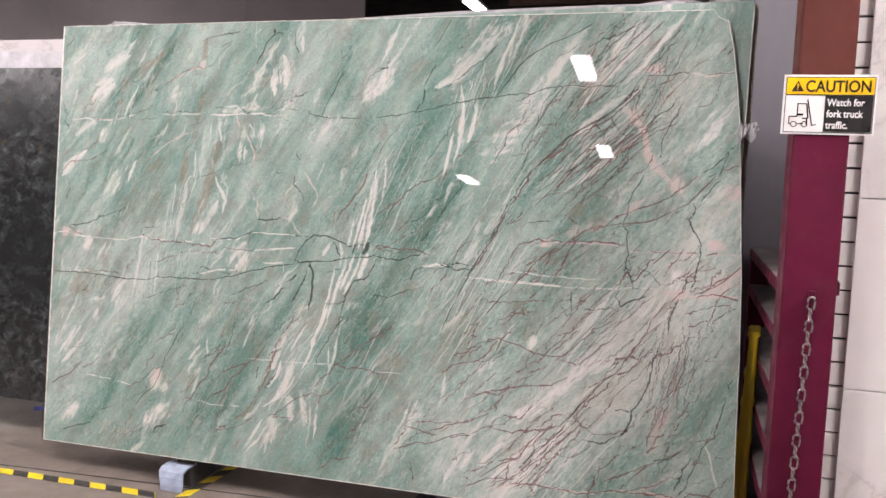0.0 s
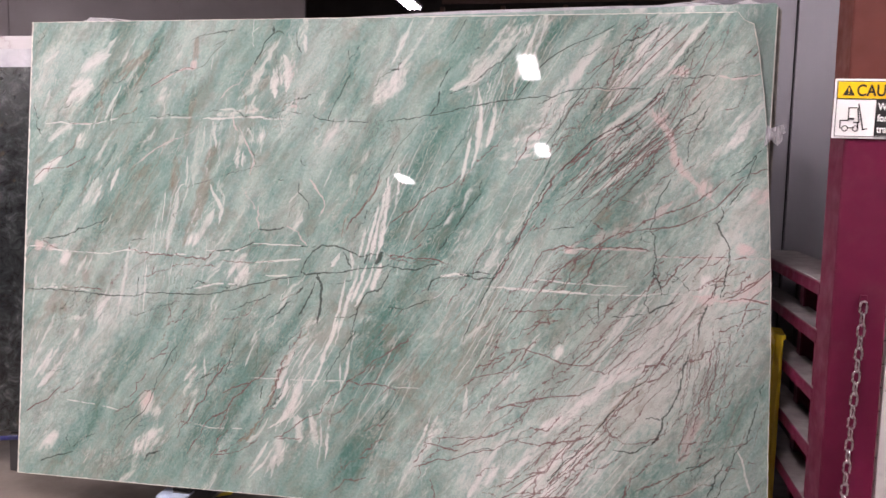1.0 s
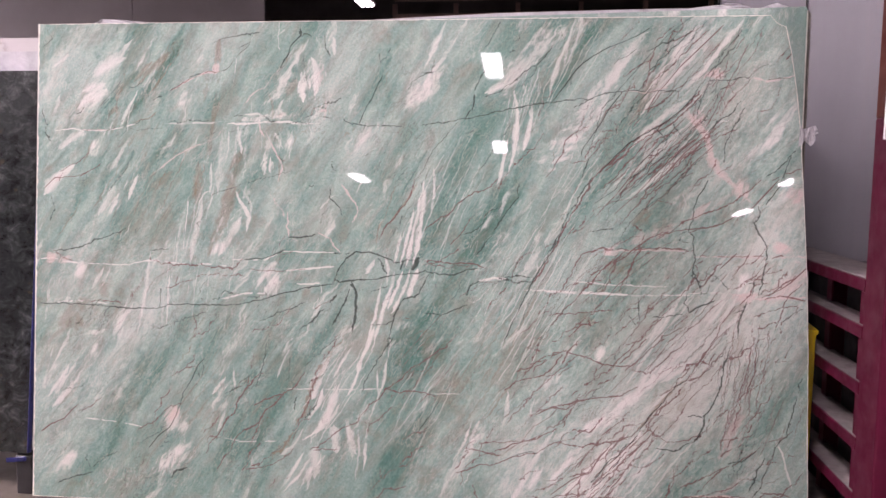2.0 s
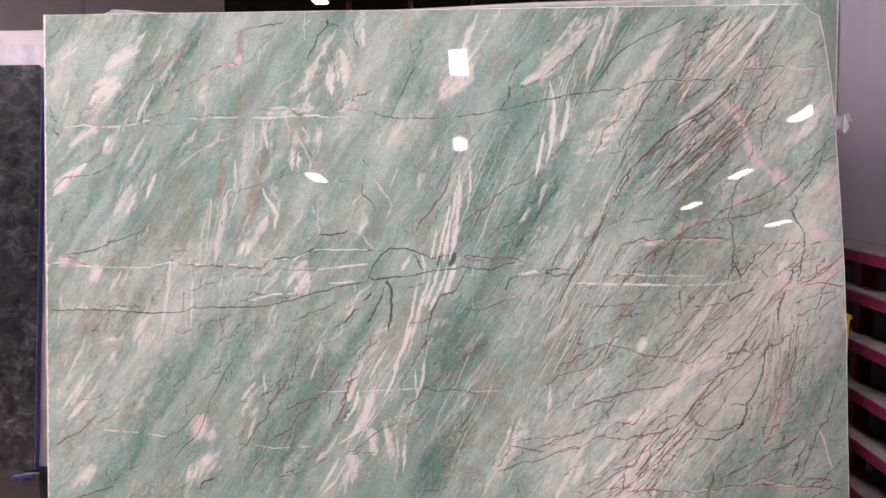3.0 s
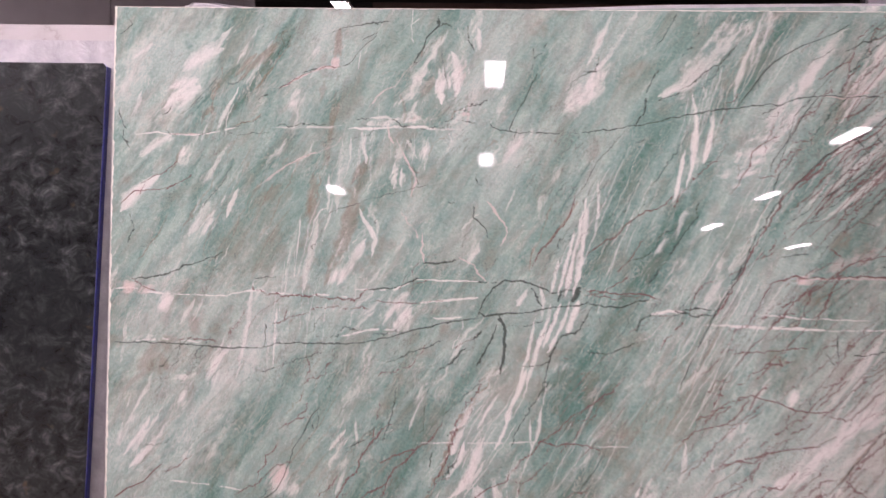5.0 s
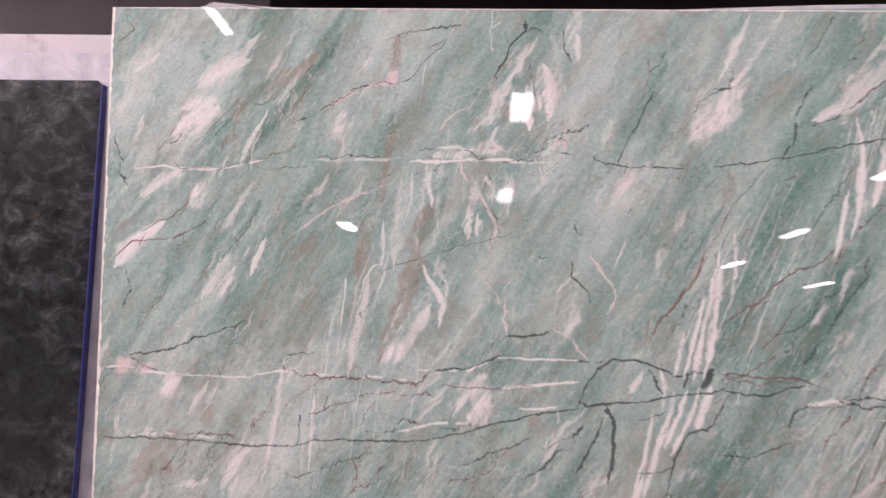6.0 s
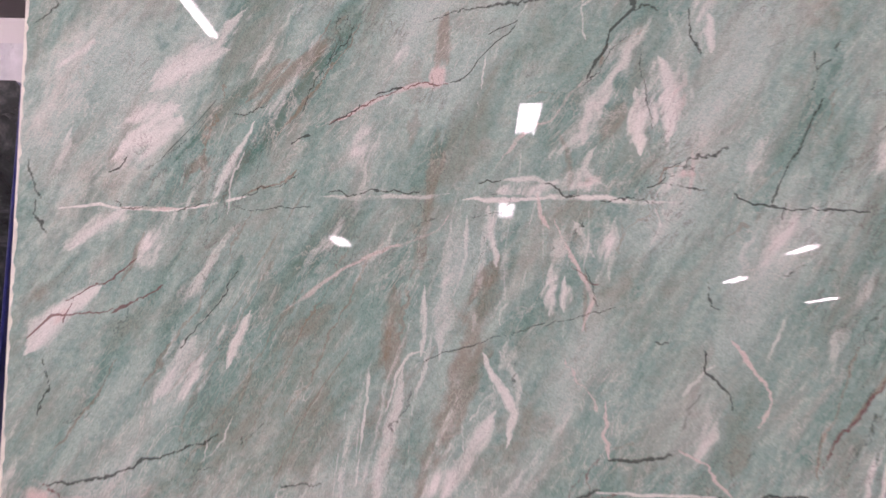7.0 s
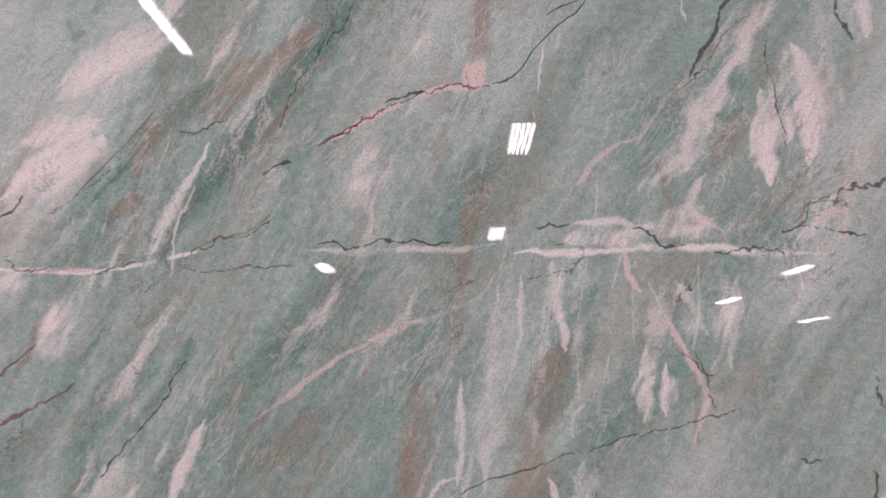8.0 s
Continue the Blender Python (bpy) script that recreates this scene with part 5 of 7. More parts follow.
vein("mauve", 3.9, 0.8, 2.285, 1.077, 2.318, 1.088, 2.373, 1.104, 2.428, 1.099, 2.505, 1.099, 2.582, 1.111, 2.648, 1.106, 2.713, 1.100, jag=0.007, seed=770)
vein("mauve", 3.9, 0.75, 2.461, 1.099, 2.428, 1.066, 2.395, 1.044, 2.373, 1.022, 2.318, 0.999, jag=0.007, seed=771)
vein("mauve", 3.9, 0.75, 2.516, 1.110, 2.494, 1.066, 2.472, 1.022, 2.451, 0.978, 2.429, 0.933, jag=0.007, seed=772)
vein("mauve", 3.4, 0.75, 2.285, 1.077, 2.263, 1.033, 2.241, 0.988, 2.219, 0.944, jag=0.007, seed=773)
vein("dark", 2.8, 0.6, 2.317, 1.166, 2.405, 1.177, jag=0.007, seed=774)
vein("mauve", 2.8, 0.6, 2.482, 1.199, 2.515, 1.177, jag=0.007, seed=775)
vein("mauve", 2.8, 0.6, 2.570, 1.287, 2.624, 1.276, jag=0.007, seed=776)
vein("mauve", 3.4, 0.8, 2.164, 0.832, 2.253, 0.844, 2.341, 0.855, 2.407, 0.860, jag=0.007, seed=777)
vein("dark", 3.9, 0.95, 2.566, 0.838, 2.627, 0.845, 2.675, 0.856, jag=0.007, seed=778)
vein("dark", 4.2, 0.95, 2.704, 0.867, 2.748, 0.890, 2.791, 0.908, jag=0.007, seed=779)
vein("dark", 3.4, 0.8, 2.693, 0.934, 2.682, 0.901, 2.704, 0.867, jag=0.007, seed=780)
vein("dark", 2.8, 0.75, 2.473, 0.845, 2.506, 0.811, jag=0.007, seed=781)
vein("dark", 2.8, 0.7, 2.506, 0.911, 2.513, 0.823, jag=0.007, seed=782)
vein("mauve", 3.4, 0.75, 3.086, 1.012, 3.042, 0.979, 2.999, 0.946, 2.966, 0.923, jag=0.007, seed=783)
vein("mauve", 4.2, 0.8, 3.129, 1.045, 3.075, 0.990, 3.032, 0.957, 2.988, 0.935, jag=0.007, seed=784)
vein("mauve", 3.4, 0.75, 3.119, 0.979, 3.065, 0.935, 3.043, 0.868, 3.022, 0.802, jag=0.007, seed=785)
vein("mauve", 4.2, 0.8, 2.977, 0.923, 3.043, 0.935, 3.130, 0.924, jag=0.007, seed=786)
vein("mauve", 3.4, 0.7, 3.022, 0.835, 2.956, 0.802, jag=0.007, seed=787)
vein("dark", 2.8, 0.7, 2.758, 1.022, 2.802, 1.000, 2.846, 0.956, jag=0.007, seed=788)
vein("mauve", 4.2, 0.8, 2.812, 1.034, 2.845, 1.067, 2.867, 1.089, jag=0.007, seed=789)
vein("mauve", 3.4, 0.75, 2.868, 0.890, 2.825, 0.824, 2.782, 0.735, 2.738, 0.668, 2.695, 0.601, jag=0.007, seed=790)
vein("mauve", 3.9, 0.8, 1.766, 0.697, 1.721, 0.675, 1.677, 0.641, 1.632, 0.608, 1.599, 0.585, 1.577, 0.551, 1.543, 0.529, 1.521, 0.518, 1.488, 0.473, 1.454, 0.450, 1.421, 0.405, 1.398, 0.371, 1.354, 0.355, 1.320, 0.337, 1.286, 0.303, 1.242, 0.269, 1.208, 0.258, jag=0.007, seed=791)
vein("mauve", 3.4, 0.75, 1.521, 0.518, 1.577, 0.507, 1.633, 0.511, 1.677, 0.507, 1.722, 0.496, jag=0.007, seed=792)
vein("mauve", 2.8, 0.65, 1.544, 0.451, 1.488, 0.383, 1.454, 0.372, 1.421, 0.383, jag=0.007, seed=793)
vein("dark", 3.1, 0.6, 1.744, 0.485, 1.700, 0.418, 1.655, 0.350, jag=0.007, seed=794)
vein("mauve", 3.9, 0.85, 2.000, 0.531, 2.044, 0.569, 2.099, 0.583, 2.165, 0.610, 2.198, 0.644, 2.220, 0.684, jag=0.007, seed=795)
vein("mauve", 3.4, 0.8, 2.044, 0.609, 2.099, 0.628, 2.121, 0.654, 2.176, 0.677, 2.220, 0.693, jag=0.007, seed=796)
vein("mauve", 3.1, 0.75, 2.220, 0.693, 2.298, 0.677, 2.386, 0.649, 2.463, 0.645, 2.540, 0.667, jag=0.007, seed=797)
vein("mauve", 3.9, 0.85, 2.508, 0.567, 2.453, 0.534, 2.387, 0.522, 2.321, 0.511, 2.254, 0.488, 2.188, 0.476, 2.122, 0.443, jag=0.007, seed=798)
vein("mauve", 3.6, 0.8, 1.812, 0.195, 1.856, 0.206, 1.901, 0.229, 1.956, 0.236, 1.989, 0.245, 2.034, 0.270, 2.100, 0.286, 2.134, 0.291, jag=0.007, seed=799)
vein("dark", 4.2, 0.9, 2.034, 0.270, 2.078, 0.286, 2.134, 0.291, jag=0.007, seed=800)
vein("mauve", 3.9, 0.85, 2.134, 0.291, 2.178, 0.320, 2.211, 0.343, 2.233, 0.332, 2.299, 0.321, 2.344, 0.333, 2.388, 0.344, 2.454, 0.356, 2.498, 0.378, 2.520, 0.412, jag=0.007, seed=801)
vein("mauve", 3.4, 0.75, 1.900, 0.263, 1.956, 0.285, 2.011, 0.308, 2.078, 0.335, 2.144, 0.354, 2.200, 0.387, jag=0.007, seed=802)
vein("mauve", 2.8, 0.7, 1.845, 0.296, 1.923, 0.285, 1.989, 0.274, jag=0.007, seed=803)
vein("mauve", 2.8, 0.7, 1.900, 0.318, 1.989, 0.326, 2.078, 0.331, jag=0.007, seed=804)
vein("rust", 12.6, 0.6, 2.520, 0.400, 2.564, 0.456, 2.607, 0.512, 2.651, 0.568, 2.695, 0.601, jag=0.007, seed=805)
vein("dark", 3.4, 0.75, 2.520, 0.400, 2.564, 0.456, 2.607, 0.512, 2.651, 0.568, 2.695, 0.601, jag=0.007, seed=806)
vein("dark", 3.4, 0.8, 2.520, 0.378, 2.465, 0.322, 2.410, 0.266, 2.344, 0.188, jag=0.007, seed=807)
vein("dark", 2.8, 0.7, 2.465, 0.300, 2.389, 0.199, 2.345, 0.154, jag=0.007, seed=808)
vein("mauve", 3.9, 0.8, 2.432, 0.355, 2.377, 0.288, 2.344, 0.232, 2.278, 0.198, 2.234, 0.164, 2.190, 0.130, jag=0.007, seed=809)
vein("mauve", 5.6, 0.85, 2.344, 0.232, 2.300, 0.210, 2.256, 0.198, jag=0.007, seed=810)
vein("mauve", 3.4, 0.75, 2.387, 0.444, 2.354, 0.399, 2.332, 0.381, 2.277, 0.388, 2.233, 0.365, 2.211, 0.332, jag=0.007, seed=811)
vein("dark", 4.5, 0.85, 2.858, 0.735, 2.837, 0.669, 2.826, 0.602, 2.816, 0.547, 2.794, 0.502, 2.773, 0.469, 2.762, 0.424, 2.751, 0.391, 2.718, 0.357, 2.653, 0.323, 2.586, 0.330, jag=0.007, seed=812)
vein("mauve", 3.4, 0.7, 2.751, 0.391, 2.696, 0.368, 2.630, 0.361, 2.586, 0.379, 2.553, 0.412, jag=0.007, seed=813)
vein("dark", 2.8, 0.8, 2.707, 0.464, 2.762, 0.462, jag=0.007, seed=814)
vein("mauve", 3.4, 0.7, 2.935, 0.758, 2.925, 0.669, 2.903, 0.580, 2.893, 0.491, 2.872, 0.403, jag=0.007, seed=815)
vein("mauve", 3.4, 0.7, 2.957, 0.758, 2.947, 0.647, 2.915, 0.536, jag=0.007, seed=816)
vein("mauve", 3.4, 0.7, 2.860, 0.491, 2.839, 0.402, 2.828, 0.336, jag=0.007, seed=817)
vein("mauve", 3.4, 0.7, 2.980, 0.603, 2.915, 0.558, 2.871, 0.514, jag=0.007, seed=818)
vein("dark", 2.8, 0.7, 2.960, 0.337, 2.906, 0.292, 2.862, 0.291, jag=0.007, seed=819)
vein("dark", 3.9, 0.8, 3.122, 0.626, 3.111, 0.581, 3.097, 0.515, 3.084, 0.448, 3.069, 0.404, 3.037, 0.370, 3.015, 0.304, 2.994, 0.248, 2.983, 0.203, 2.950, 0.159, jag=0.007, seed=820)
vein("mauve", 3.9, 0.8, 2.323, 0.120, 2.433, 0.128, 2.522, 0.122, 2.588, 0.118, 2.654, 0.130, 2.720, 0.152, 2.808, 0.153, 2.896, 0.158, 2.962, 0.148, 3.049, 0.148, 3.137, 0.133, jag=0.007, seed=821)
vein("mauve", 2.8, 0.7, 2.829, 0.258, 2.785, 0.213, 2.742, 0.157, jag=0.007, seed=822)
vein("mauve", 2.8, 0.6, 2.675, 0.268, 2.653, 0.201, 2.621, 0.123, jag=0.007, seed=823)
vein("mauve", 2.8, 0.7, 2.983, 0.181, 3.038, 0.182, 3.093, 0.166, jag=0.007, seed=824)
vein("mauve", 3.4, 0.75, 2.606, 0.756, 2.551, 0.712, 2.507, 0.667, 2.464, 0.623, jag=0.007, seed=825)
vein("mauve", 3.4, 0.75, 2.540, 0.756, 2.485, 0.689, 2.441, 0.656, jag=0.007, seed=826)
vein("mauve", 3.4, 0.75, 2.694, 0.757, 2.628, 0.690, 2.563, 0.623, jag=0.007, seed=827)
vein("mauve", 3.4, 0.7, 2.826, 0.713, 2.760, 0.624, 2.695, 0.601, jag=0.007, seed=828)
vein("mauve", 2.8, 0.7, 2.782, 0.735, 2.727, 0.646, jag=0.007, seed=829)
vein("mauve", 4.5, 0.85, 1.006, 0.560, 0.972, 0.548, 0.927, 0.481, 0.905, 0.447, 0.889, 0.391, 0.859, 0.368, 0.826, 0.311, 0.780, 0.255, 0.769, 0.221, jag=0.007, seed=830)
vein("mauve", 3.6, 0.8, 1.185, 0.572, 1.141, 0.504, 1.096, 0.482, 1.073, 0.448, 1.028, 0.414, 0.994, 0.357, 0.938, 0.323, 0.893, 0.278, 0.848, 0.199, 0.814, 0.154, jag=0.007, seed=831)
vein("mauve", 3.1, 0.75, 1.096, 0.482, 1.006, 0.447, 0.972, 0.425, jag=0.007, seed=832)
vein("dark", 2.8, 0.75, 1.152, 0.471, 1.141, 0.415, jag=0.007, seed=833)
vein("dark", 3.4, 0.7, 0.758, 0.615, 0.725, 0.581, 0.702, 0.524, 0.668, 0.468, 0.645, 0.389, 0.611, 0.321, 0.554, 0.276, 0.520, 0.230, jag=0.007, seed=834)
vein("mauve", 3.4, 0.7, 0.668, 0.423, 0.600, 0.400, 0.543, 0.343, 0.464, 0.298, jag=0.007, seed=835)
vein("dark", 4.2, 0.85, 0.690, 0.153, 0.645, 0.141, 0.622, 0.107, jag=0.007, seed=836)
vein("mauve", 2.8, 0.6, 0.758, 0.300, 0.803, 0.345, 0.826, 0.379, jag=0.007, seed=837)
vein("dark", 2.5, 0.6, 0.916, 0.503, 0.826, 0.458, jag=0.007, seed=838)
vein("mauve", 4.2, 0.75, 0.203, 0.398, 0.169, 0.368, 0.135, 0.329, 0.078, 0.306, 0.032, 0.272, jag=0.007, seed=839)
vein("mauve", 2.8, 0.6, 0.306, 0.432, 0.249, 0.387, 0.203, 0.364, jag=0.007, seed=840)
vein("dark", 2.8, 0.7, 0.373, 0.207, 0.316, 0.172, 0.270, 0.138, jag=0.007, seed=841)
vein("mauve", 3.4, 0.8, 1.141, 0.257, 1.096, 0.212, 1.039, 0.178, 0.983, 0.171, 0.949, 0.161, jag=0.007, seed=842)
vein("rust", 9.8, 0.6, 1.542, 1.331, 1.520, 1.265, 1.498, 1.198, 1.476, 1.154, 1.465, 1.098, jag=0.007, seed=843)
vein("rust", 9.8, 0.5, 1.631, 1.354, 1.598, 1.287, 1.564, 1.243, 1.531, 1.198, jag=0.007, seed=844)
vein("mauve", 3.4, 0.7, 1.952, 1.365, 1.919, 1.331, 1.853, 1.309, 1.809, 1.276, 1.776, 1.243, 1.742, 1.220, 1.698, 1.187, 1.665, 1.154, jag=0.007, seed=845)
vein("dark", 3.6, 0.75, 2.041, 1.354, 2.030, 1.298, 1.997, 1.243, 1.964, 1.198, 1.931, 1.143, 1.898, 1.098, 1.876, 1.065, jag=0.007, seed=846)
vein("dark", 2.8, 0.65, 1.964, 1.254, 1.909, 1.232, 1.898, 1.187, 1.842, 1.154, 1.809, 1.143, jag=0.007, seed=847)
vein("mauve", 2.8, 0.65, 1.809, 1.087, 1.765, 1.065, 1.721, 1.031, 1.676, 1.031, jag=0.007, seed=848)
patch("deep", 1.699, 0.708, 0.445, 0.334, 60, 0.12, ragged=0.5, seed=849)
patch("deep", 1.953, 1.154, 0.398, 0.133, 60, 0.14, ragged=0.5, seed=850)
patch("deep", 1.141, 0.370, 0.382, 0.135, 55, 0.1, ragged=0.5, seed=851)
patch("deep", 0.487, 0.422, 0.249, 0.158, 45, -0.1, ragged=0.5, seed=852)
patch("deep", 1.185, 1.220, 0.268, 0.201, 60, -0.1, ragged=0.5, seed=853)
patch("deep", 0.759, 0.884, 1.125, 0.360, 0, -0.08, ragged=0.5, seed=854)
patch("deep", 1.874, 1.575, 0.575, 0.310, 60, 0.1, ragged=0.5, seed=855)
patch("deep", 2.160, 1.751, 0.440, 0.176, 60, 0.06, ragged=0.5, seed=856)
band("rust", 25.6, 0.5, 0.798, 1.916, 0.790, 1.863, 0.782, 1.829, seed=857)
band("rust", 21.8, 0.4, 0.776, 1.648, 0.773, 1.589, 0.770, 1.530, 0.750, 1.456, seed=858)
band("rust", 28.1, 0.4, 0.714, 1.406, 0.711, 1.340, 0.708, 1.283, seed=859)
band("rust", 36.2, 0.5, 0.903, 1.458, 0.882, 1.392, 0.862, 1.343, 0.835, 1.262, 0.819, 1.206, seed=860)
band("rust", 17.2, 0.45, 0.496, 1.827, 0.463, 1.791, 0.438, 1.765, seed=861)
band("rust", 19.9, 0.4, 1.018, 1.693, 1.030, 1.651, 1.030, 1.609, seed=862)
band("rust", 11.4, 0.55, 1.062, 1.452, 1.058, 1.411, 1.062, 1.363, seed=863)
band("rust", 19.9, 0.35, 0.456, 1.262, 0.442, 1.213, seed=864)
patch("rust", 0.562, 1.346, 0.166, 0.058, 30, 0.3, ragged=0.3, seed=865)
band("rust", 10.2, 0.5, 0.244, 1.498, 0.229, 1.456, 0.214, 1.422, seed=866)
band("rust", 8.6, 0.5, 0.348, 1.661, 0.332, 1.635, 0.320, 1.600, seed=867)
band("white", 13.7, 0.9, 0.440, 1.705, 0.416, 1.661, 0.392, 1.610, 0.369, 1.563, seed=868)
band("white", 36.4, 0.6, 0.383, 1.852, 0.340, 1.834, 0.297, 1.816, 0.256, 1.781, seed=869)
band("white", 38.0, 0.65, 0.292, 1.738, 0.250, 1.711, 0.209, 1.676, seed=870)
band("white", 22.6, 0.5, 0.406, 1.914, 0.381, 1.879, 0.357, 1.843, seed=871)
band("white", 20.6, 0.65, 0.207, 1.548, 0.174, 1.526, 0.125, 1.488, seed=872)
band("white", 33.3, 0.8, 1.194, 1.840, 1.214, 1.789, 1.209, 1.720, seed=873)
band("white", 23.2, 0.85, 1.148, 1.780, 1.155, 1.737, 1.157, 1.686, seed=874)
band("white", 21.6, 0.6, 1.279, 1.918, 1.282, 1.875, seed=875)
band("white", 18.4, 0.4, 1.212, 1.918, 1.232, 1.857, 1.239, 1.806, seed=876)
band("white", 18.2, 0.6, 0.886, 1.557, 0.890, 1.516, 0.898, 1.474, seed=877)
band("white", 16.4, 0.7, 0.997, 1.459, 1.001, 1.427, 0.997, 1.386, seed=878)
band("white", 13.0, 0.65, 1.025, 1.435, 1.023, 1.395, seed=879)
band("white", 16.3, 0.5, 1.116, 1.527, 1.107, 1.486, 1.103, 1.453, seed=880)
band("white", 21.3, 0.4, 1.046, 1.534, 1.071, 1.493, seed=881)
band("white", 13.3, 0.45, 0.844, 1.532, 0.841, 1.473, 0.829, 1.424, seed=882)
band("white", 11.5, 0.5, 0.771, 1.407, 0.772, 1.358, 0.769, 1.309, seed=883)
band("white", 21.1, 0.45, 0.916, 1.296, 0.940, 1.256, 0.944, 1.209, seed=884)
band("white", 18.4, 0.5, 0.307, 1.251, 0.284, 1.210, seed=885)
band("white", 10.0, 0.75, 0.449, 1.352, 0.434, 1.319, 0.418, 1.286, seed=886)
band("white", 16.5, 0.45, 1.072, 1.677, 1.055, 1.643, 1.088, 1.618, seed=887)
band("white", 11.6, 0.8, 0.856, 1.583, 0.906, 1.582, 0.956, 1.585, 1.005, 1.588, 1.071, 1.591, 1.121, 1.585, 1.178, 1.582, 1.219, 1.585, seed=888)
band("white", 11.6, 0.6, 0.923, 1.620, 0.964, 1.623, 0.989, 1.609, seed=889)
band("white", 7.6, 0.6, 0.588, 1.583, 0.639, 1.581, 0.698, 1.586, 0.756, 1.585, 0.798, 1.589, seed=890)
band("pink", 6.9, 0.85, 0.215, 1.553, 0.250, 1.553, 0.292, 1.553, seed=891)
band("pink", 10.2, 0.85, 0.593, 1.723, 0.627, 1.736, 0.660, 1.758, 0.703, 1.776, 0.753, 1.794, 0.795, 1.796, seed=892)
patch("pink", 0.783, 1.811, 0.059, 0.029, 80, 0.9, ragged=0.3, seed=893)
band("pink", 8.2, 0.75, 1.009, 1.538, 1.026, 1.501, 1.042, 1.468, 1.062, 1.436, 1.074, 1.404, 1.062, 1.363, seed=894)
band("pink", 7.4, 0.7, 0.972, 1.587, 0.977, 1.558, 0.989, 1.538, seed=895)
band("pink", 5.8, 0.65, 0.503, 1.361, 0.535, 1.386, 0.576, 1.420, 0.625, 1.454, 0.675, 1.479, 0.724, 1.497, 0.774, 1.514, 0.799, 1.531, 0.815, 1.556, seed=896)
band("pink", 5.8, 0.55, 0.906, 1.658, 0.939, 1.701, 0.972, 1.723, 0.997, 1.731, 1.023, 1.770, 1.048, 1.804, seed=897)
band("pink", 7.4, 0.6, 1.249, 1.670, 1.252, 1.637, 1.248, 1.608, seed=898)
patch("pink", 0.099, 1.353, 0.051, 0.020, 55, 0.7, ragged=0.3, seed=899)
vein("dark", 1.7, 0.95, 0.514, 1.677, 0.535, 1.688, 0.551, 1.697, jag=0.006, seed=900)
vein("dark", 1.9, 0.95, 0.589, 1.719, 0.618, 1.736, 0.643, 1.754, jag=0.006, seed=901)
vein("dark", 2.5, 0.95, 0.673, 1.776, 0.702, 1.783, 0.719, 1.785, jag=0.006, seed=902)
vein("mauve", 1.7, 0.9, 0.585, 1.715, 0.627, 1.739, 0.669, 1.765, 0.711, 1.783, 0.753, 1.795, 0.804, 1.796, jag=0.006, seed=903)
vein("dark", 1.6, 0.85, 0.804, 1.794, 0.829, 1.803, 0.846, 1.820, 0.863, 1.846, 0.888, 1.873, 0.913, 1.890, 0.930, 1.912, jag=0.006, seed=904)
vein("dark", 1.4, 0.8, 0.875, 1.890, 0.901, 1.899, 0.930, 1.917, jag=0.006, seed=905)
vein("dark", 1.7, 0.9, 0.592, 1.591, 0.609, 1.595, 0.622, 1.587, 0.647, 1.589, 0.672, 1.596, 0.706, 1.595, 0.756, 1.593, jag=0.006, seed=906)
vein("dark", 1.7, 0.95, 0.860, 1.611, 0.877, 1.617, 0.906, 1.620, jag=0.006, seed=907)
vein("dark", 1.9, 0.85, 0.985, 1.617, 1.005, 1.610, 1.022, 1.592, 1.055, 1.593, jag=0.006, seed=908)
vein("dark", 1.6, 0.85, 1.170, 1.611, 1.203, 1.620, 1.236, 1.613, 1.268, 1.605, jag=0.006, seed=909)
vein("dark", 1.4, 0.8, 1.088, 1.585, 1.137, 1.590, 1.170, 1.584, jag=0.006, seed=910)
vein("dark", 1.7, 0.75, 1.157, 1.857, 1.160, 1.805, 1.172, 1.763, 1.176, 1.720, jag=0.006, seed=911)
vein("dark", 1.6, 0.8, 0.177, 1.620, 0.194, 1.629, 0.206, 1.646, jag=0.006, seed=912)
vein("dark", 2.1, 0.7, 0.429, 1.442, 0.409, 1.413, 0.385, 1.375, 0.353, 1.333, 0.321, 1.300, jag=0.006, seed=913)
vein("dark", 1.7, 0.75, 0.773, 1.286, 0.801, 1.301, 0.850, 1.315, 0.891, 1.329, 0.924, 1.339, jag=0.006, seed=914)
vein("dark", 1.5, 0.65, 0.924, 1.339, 0.972, 1.353, 1.021, 1.366, 1.070, 1.379, 1.119, 1.392, jag=0.006, seed=915)
vein("dark", 2.5, 0.85, 1.274, 1.323, 1.277, 1.287, 1.297, 1.260, 1.316, 1.244, 1.323, 1.217, jag=0.006, seed=916)
vein("dark", 1.9, 0.7, 1.281, 1.440, 1.284, 1.399, 1.300, 1.391, jag=0.006, seed=917)
vein("mauve", 1.9, 0.7, 0.106, 1.378, 0.139, 1.400, 0.172, 1.413, 0.205, 1.438, 0.233, 1.460, jag=0.006, seed=918)
vein("mauve", 1.9, 0.7, 0.100, 1.337, 0.123, 1.379, jag=0.006, seed=919)
vein("dark", 1.7, 0.6, 0.631, 1.906, 0.615, 1.871, 0.582, 1.836, 0.557, 1.792, 0.533, 1.740, 0.508, 1.705, jag=0.006, seed=920)
vein("dark", 1.7, 0.5, 0.614, 1.924, 0.598, 1.862, 0.573, 1.827, jag=0.006, seed=921)
vein("rust", 5.2, 0.6, 0.436, 1.585, 0.461, 1.594, 0.503, 1.603, 0.528, 1.637, jag=0.006, seed=922)
vein("dark", 1.5, 0.6, 0.189, 1.565, 0.207, 1.552, 0.250, 1.555, jag=0.006, seed=923)
vein("dark", 1.4, 0.6, 0.301, 1.553, 0.335, 1.556, 0.360, 1.567, jag=0.006, seed=924)
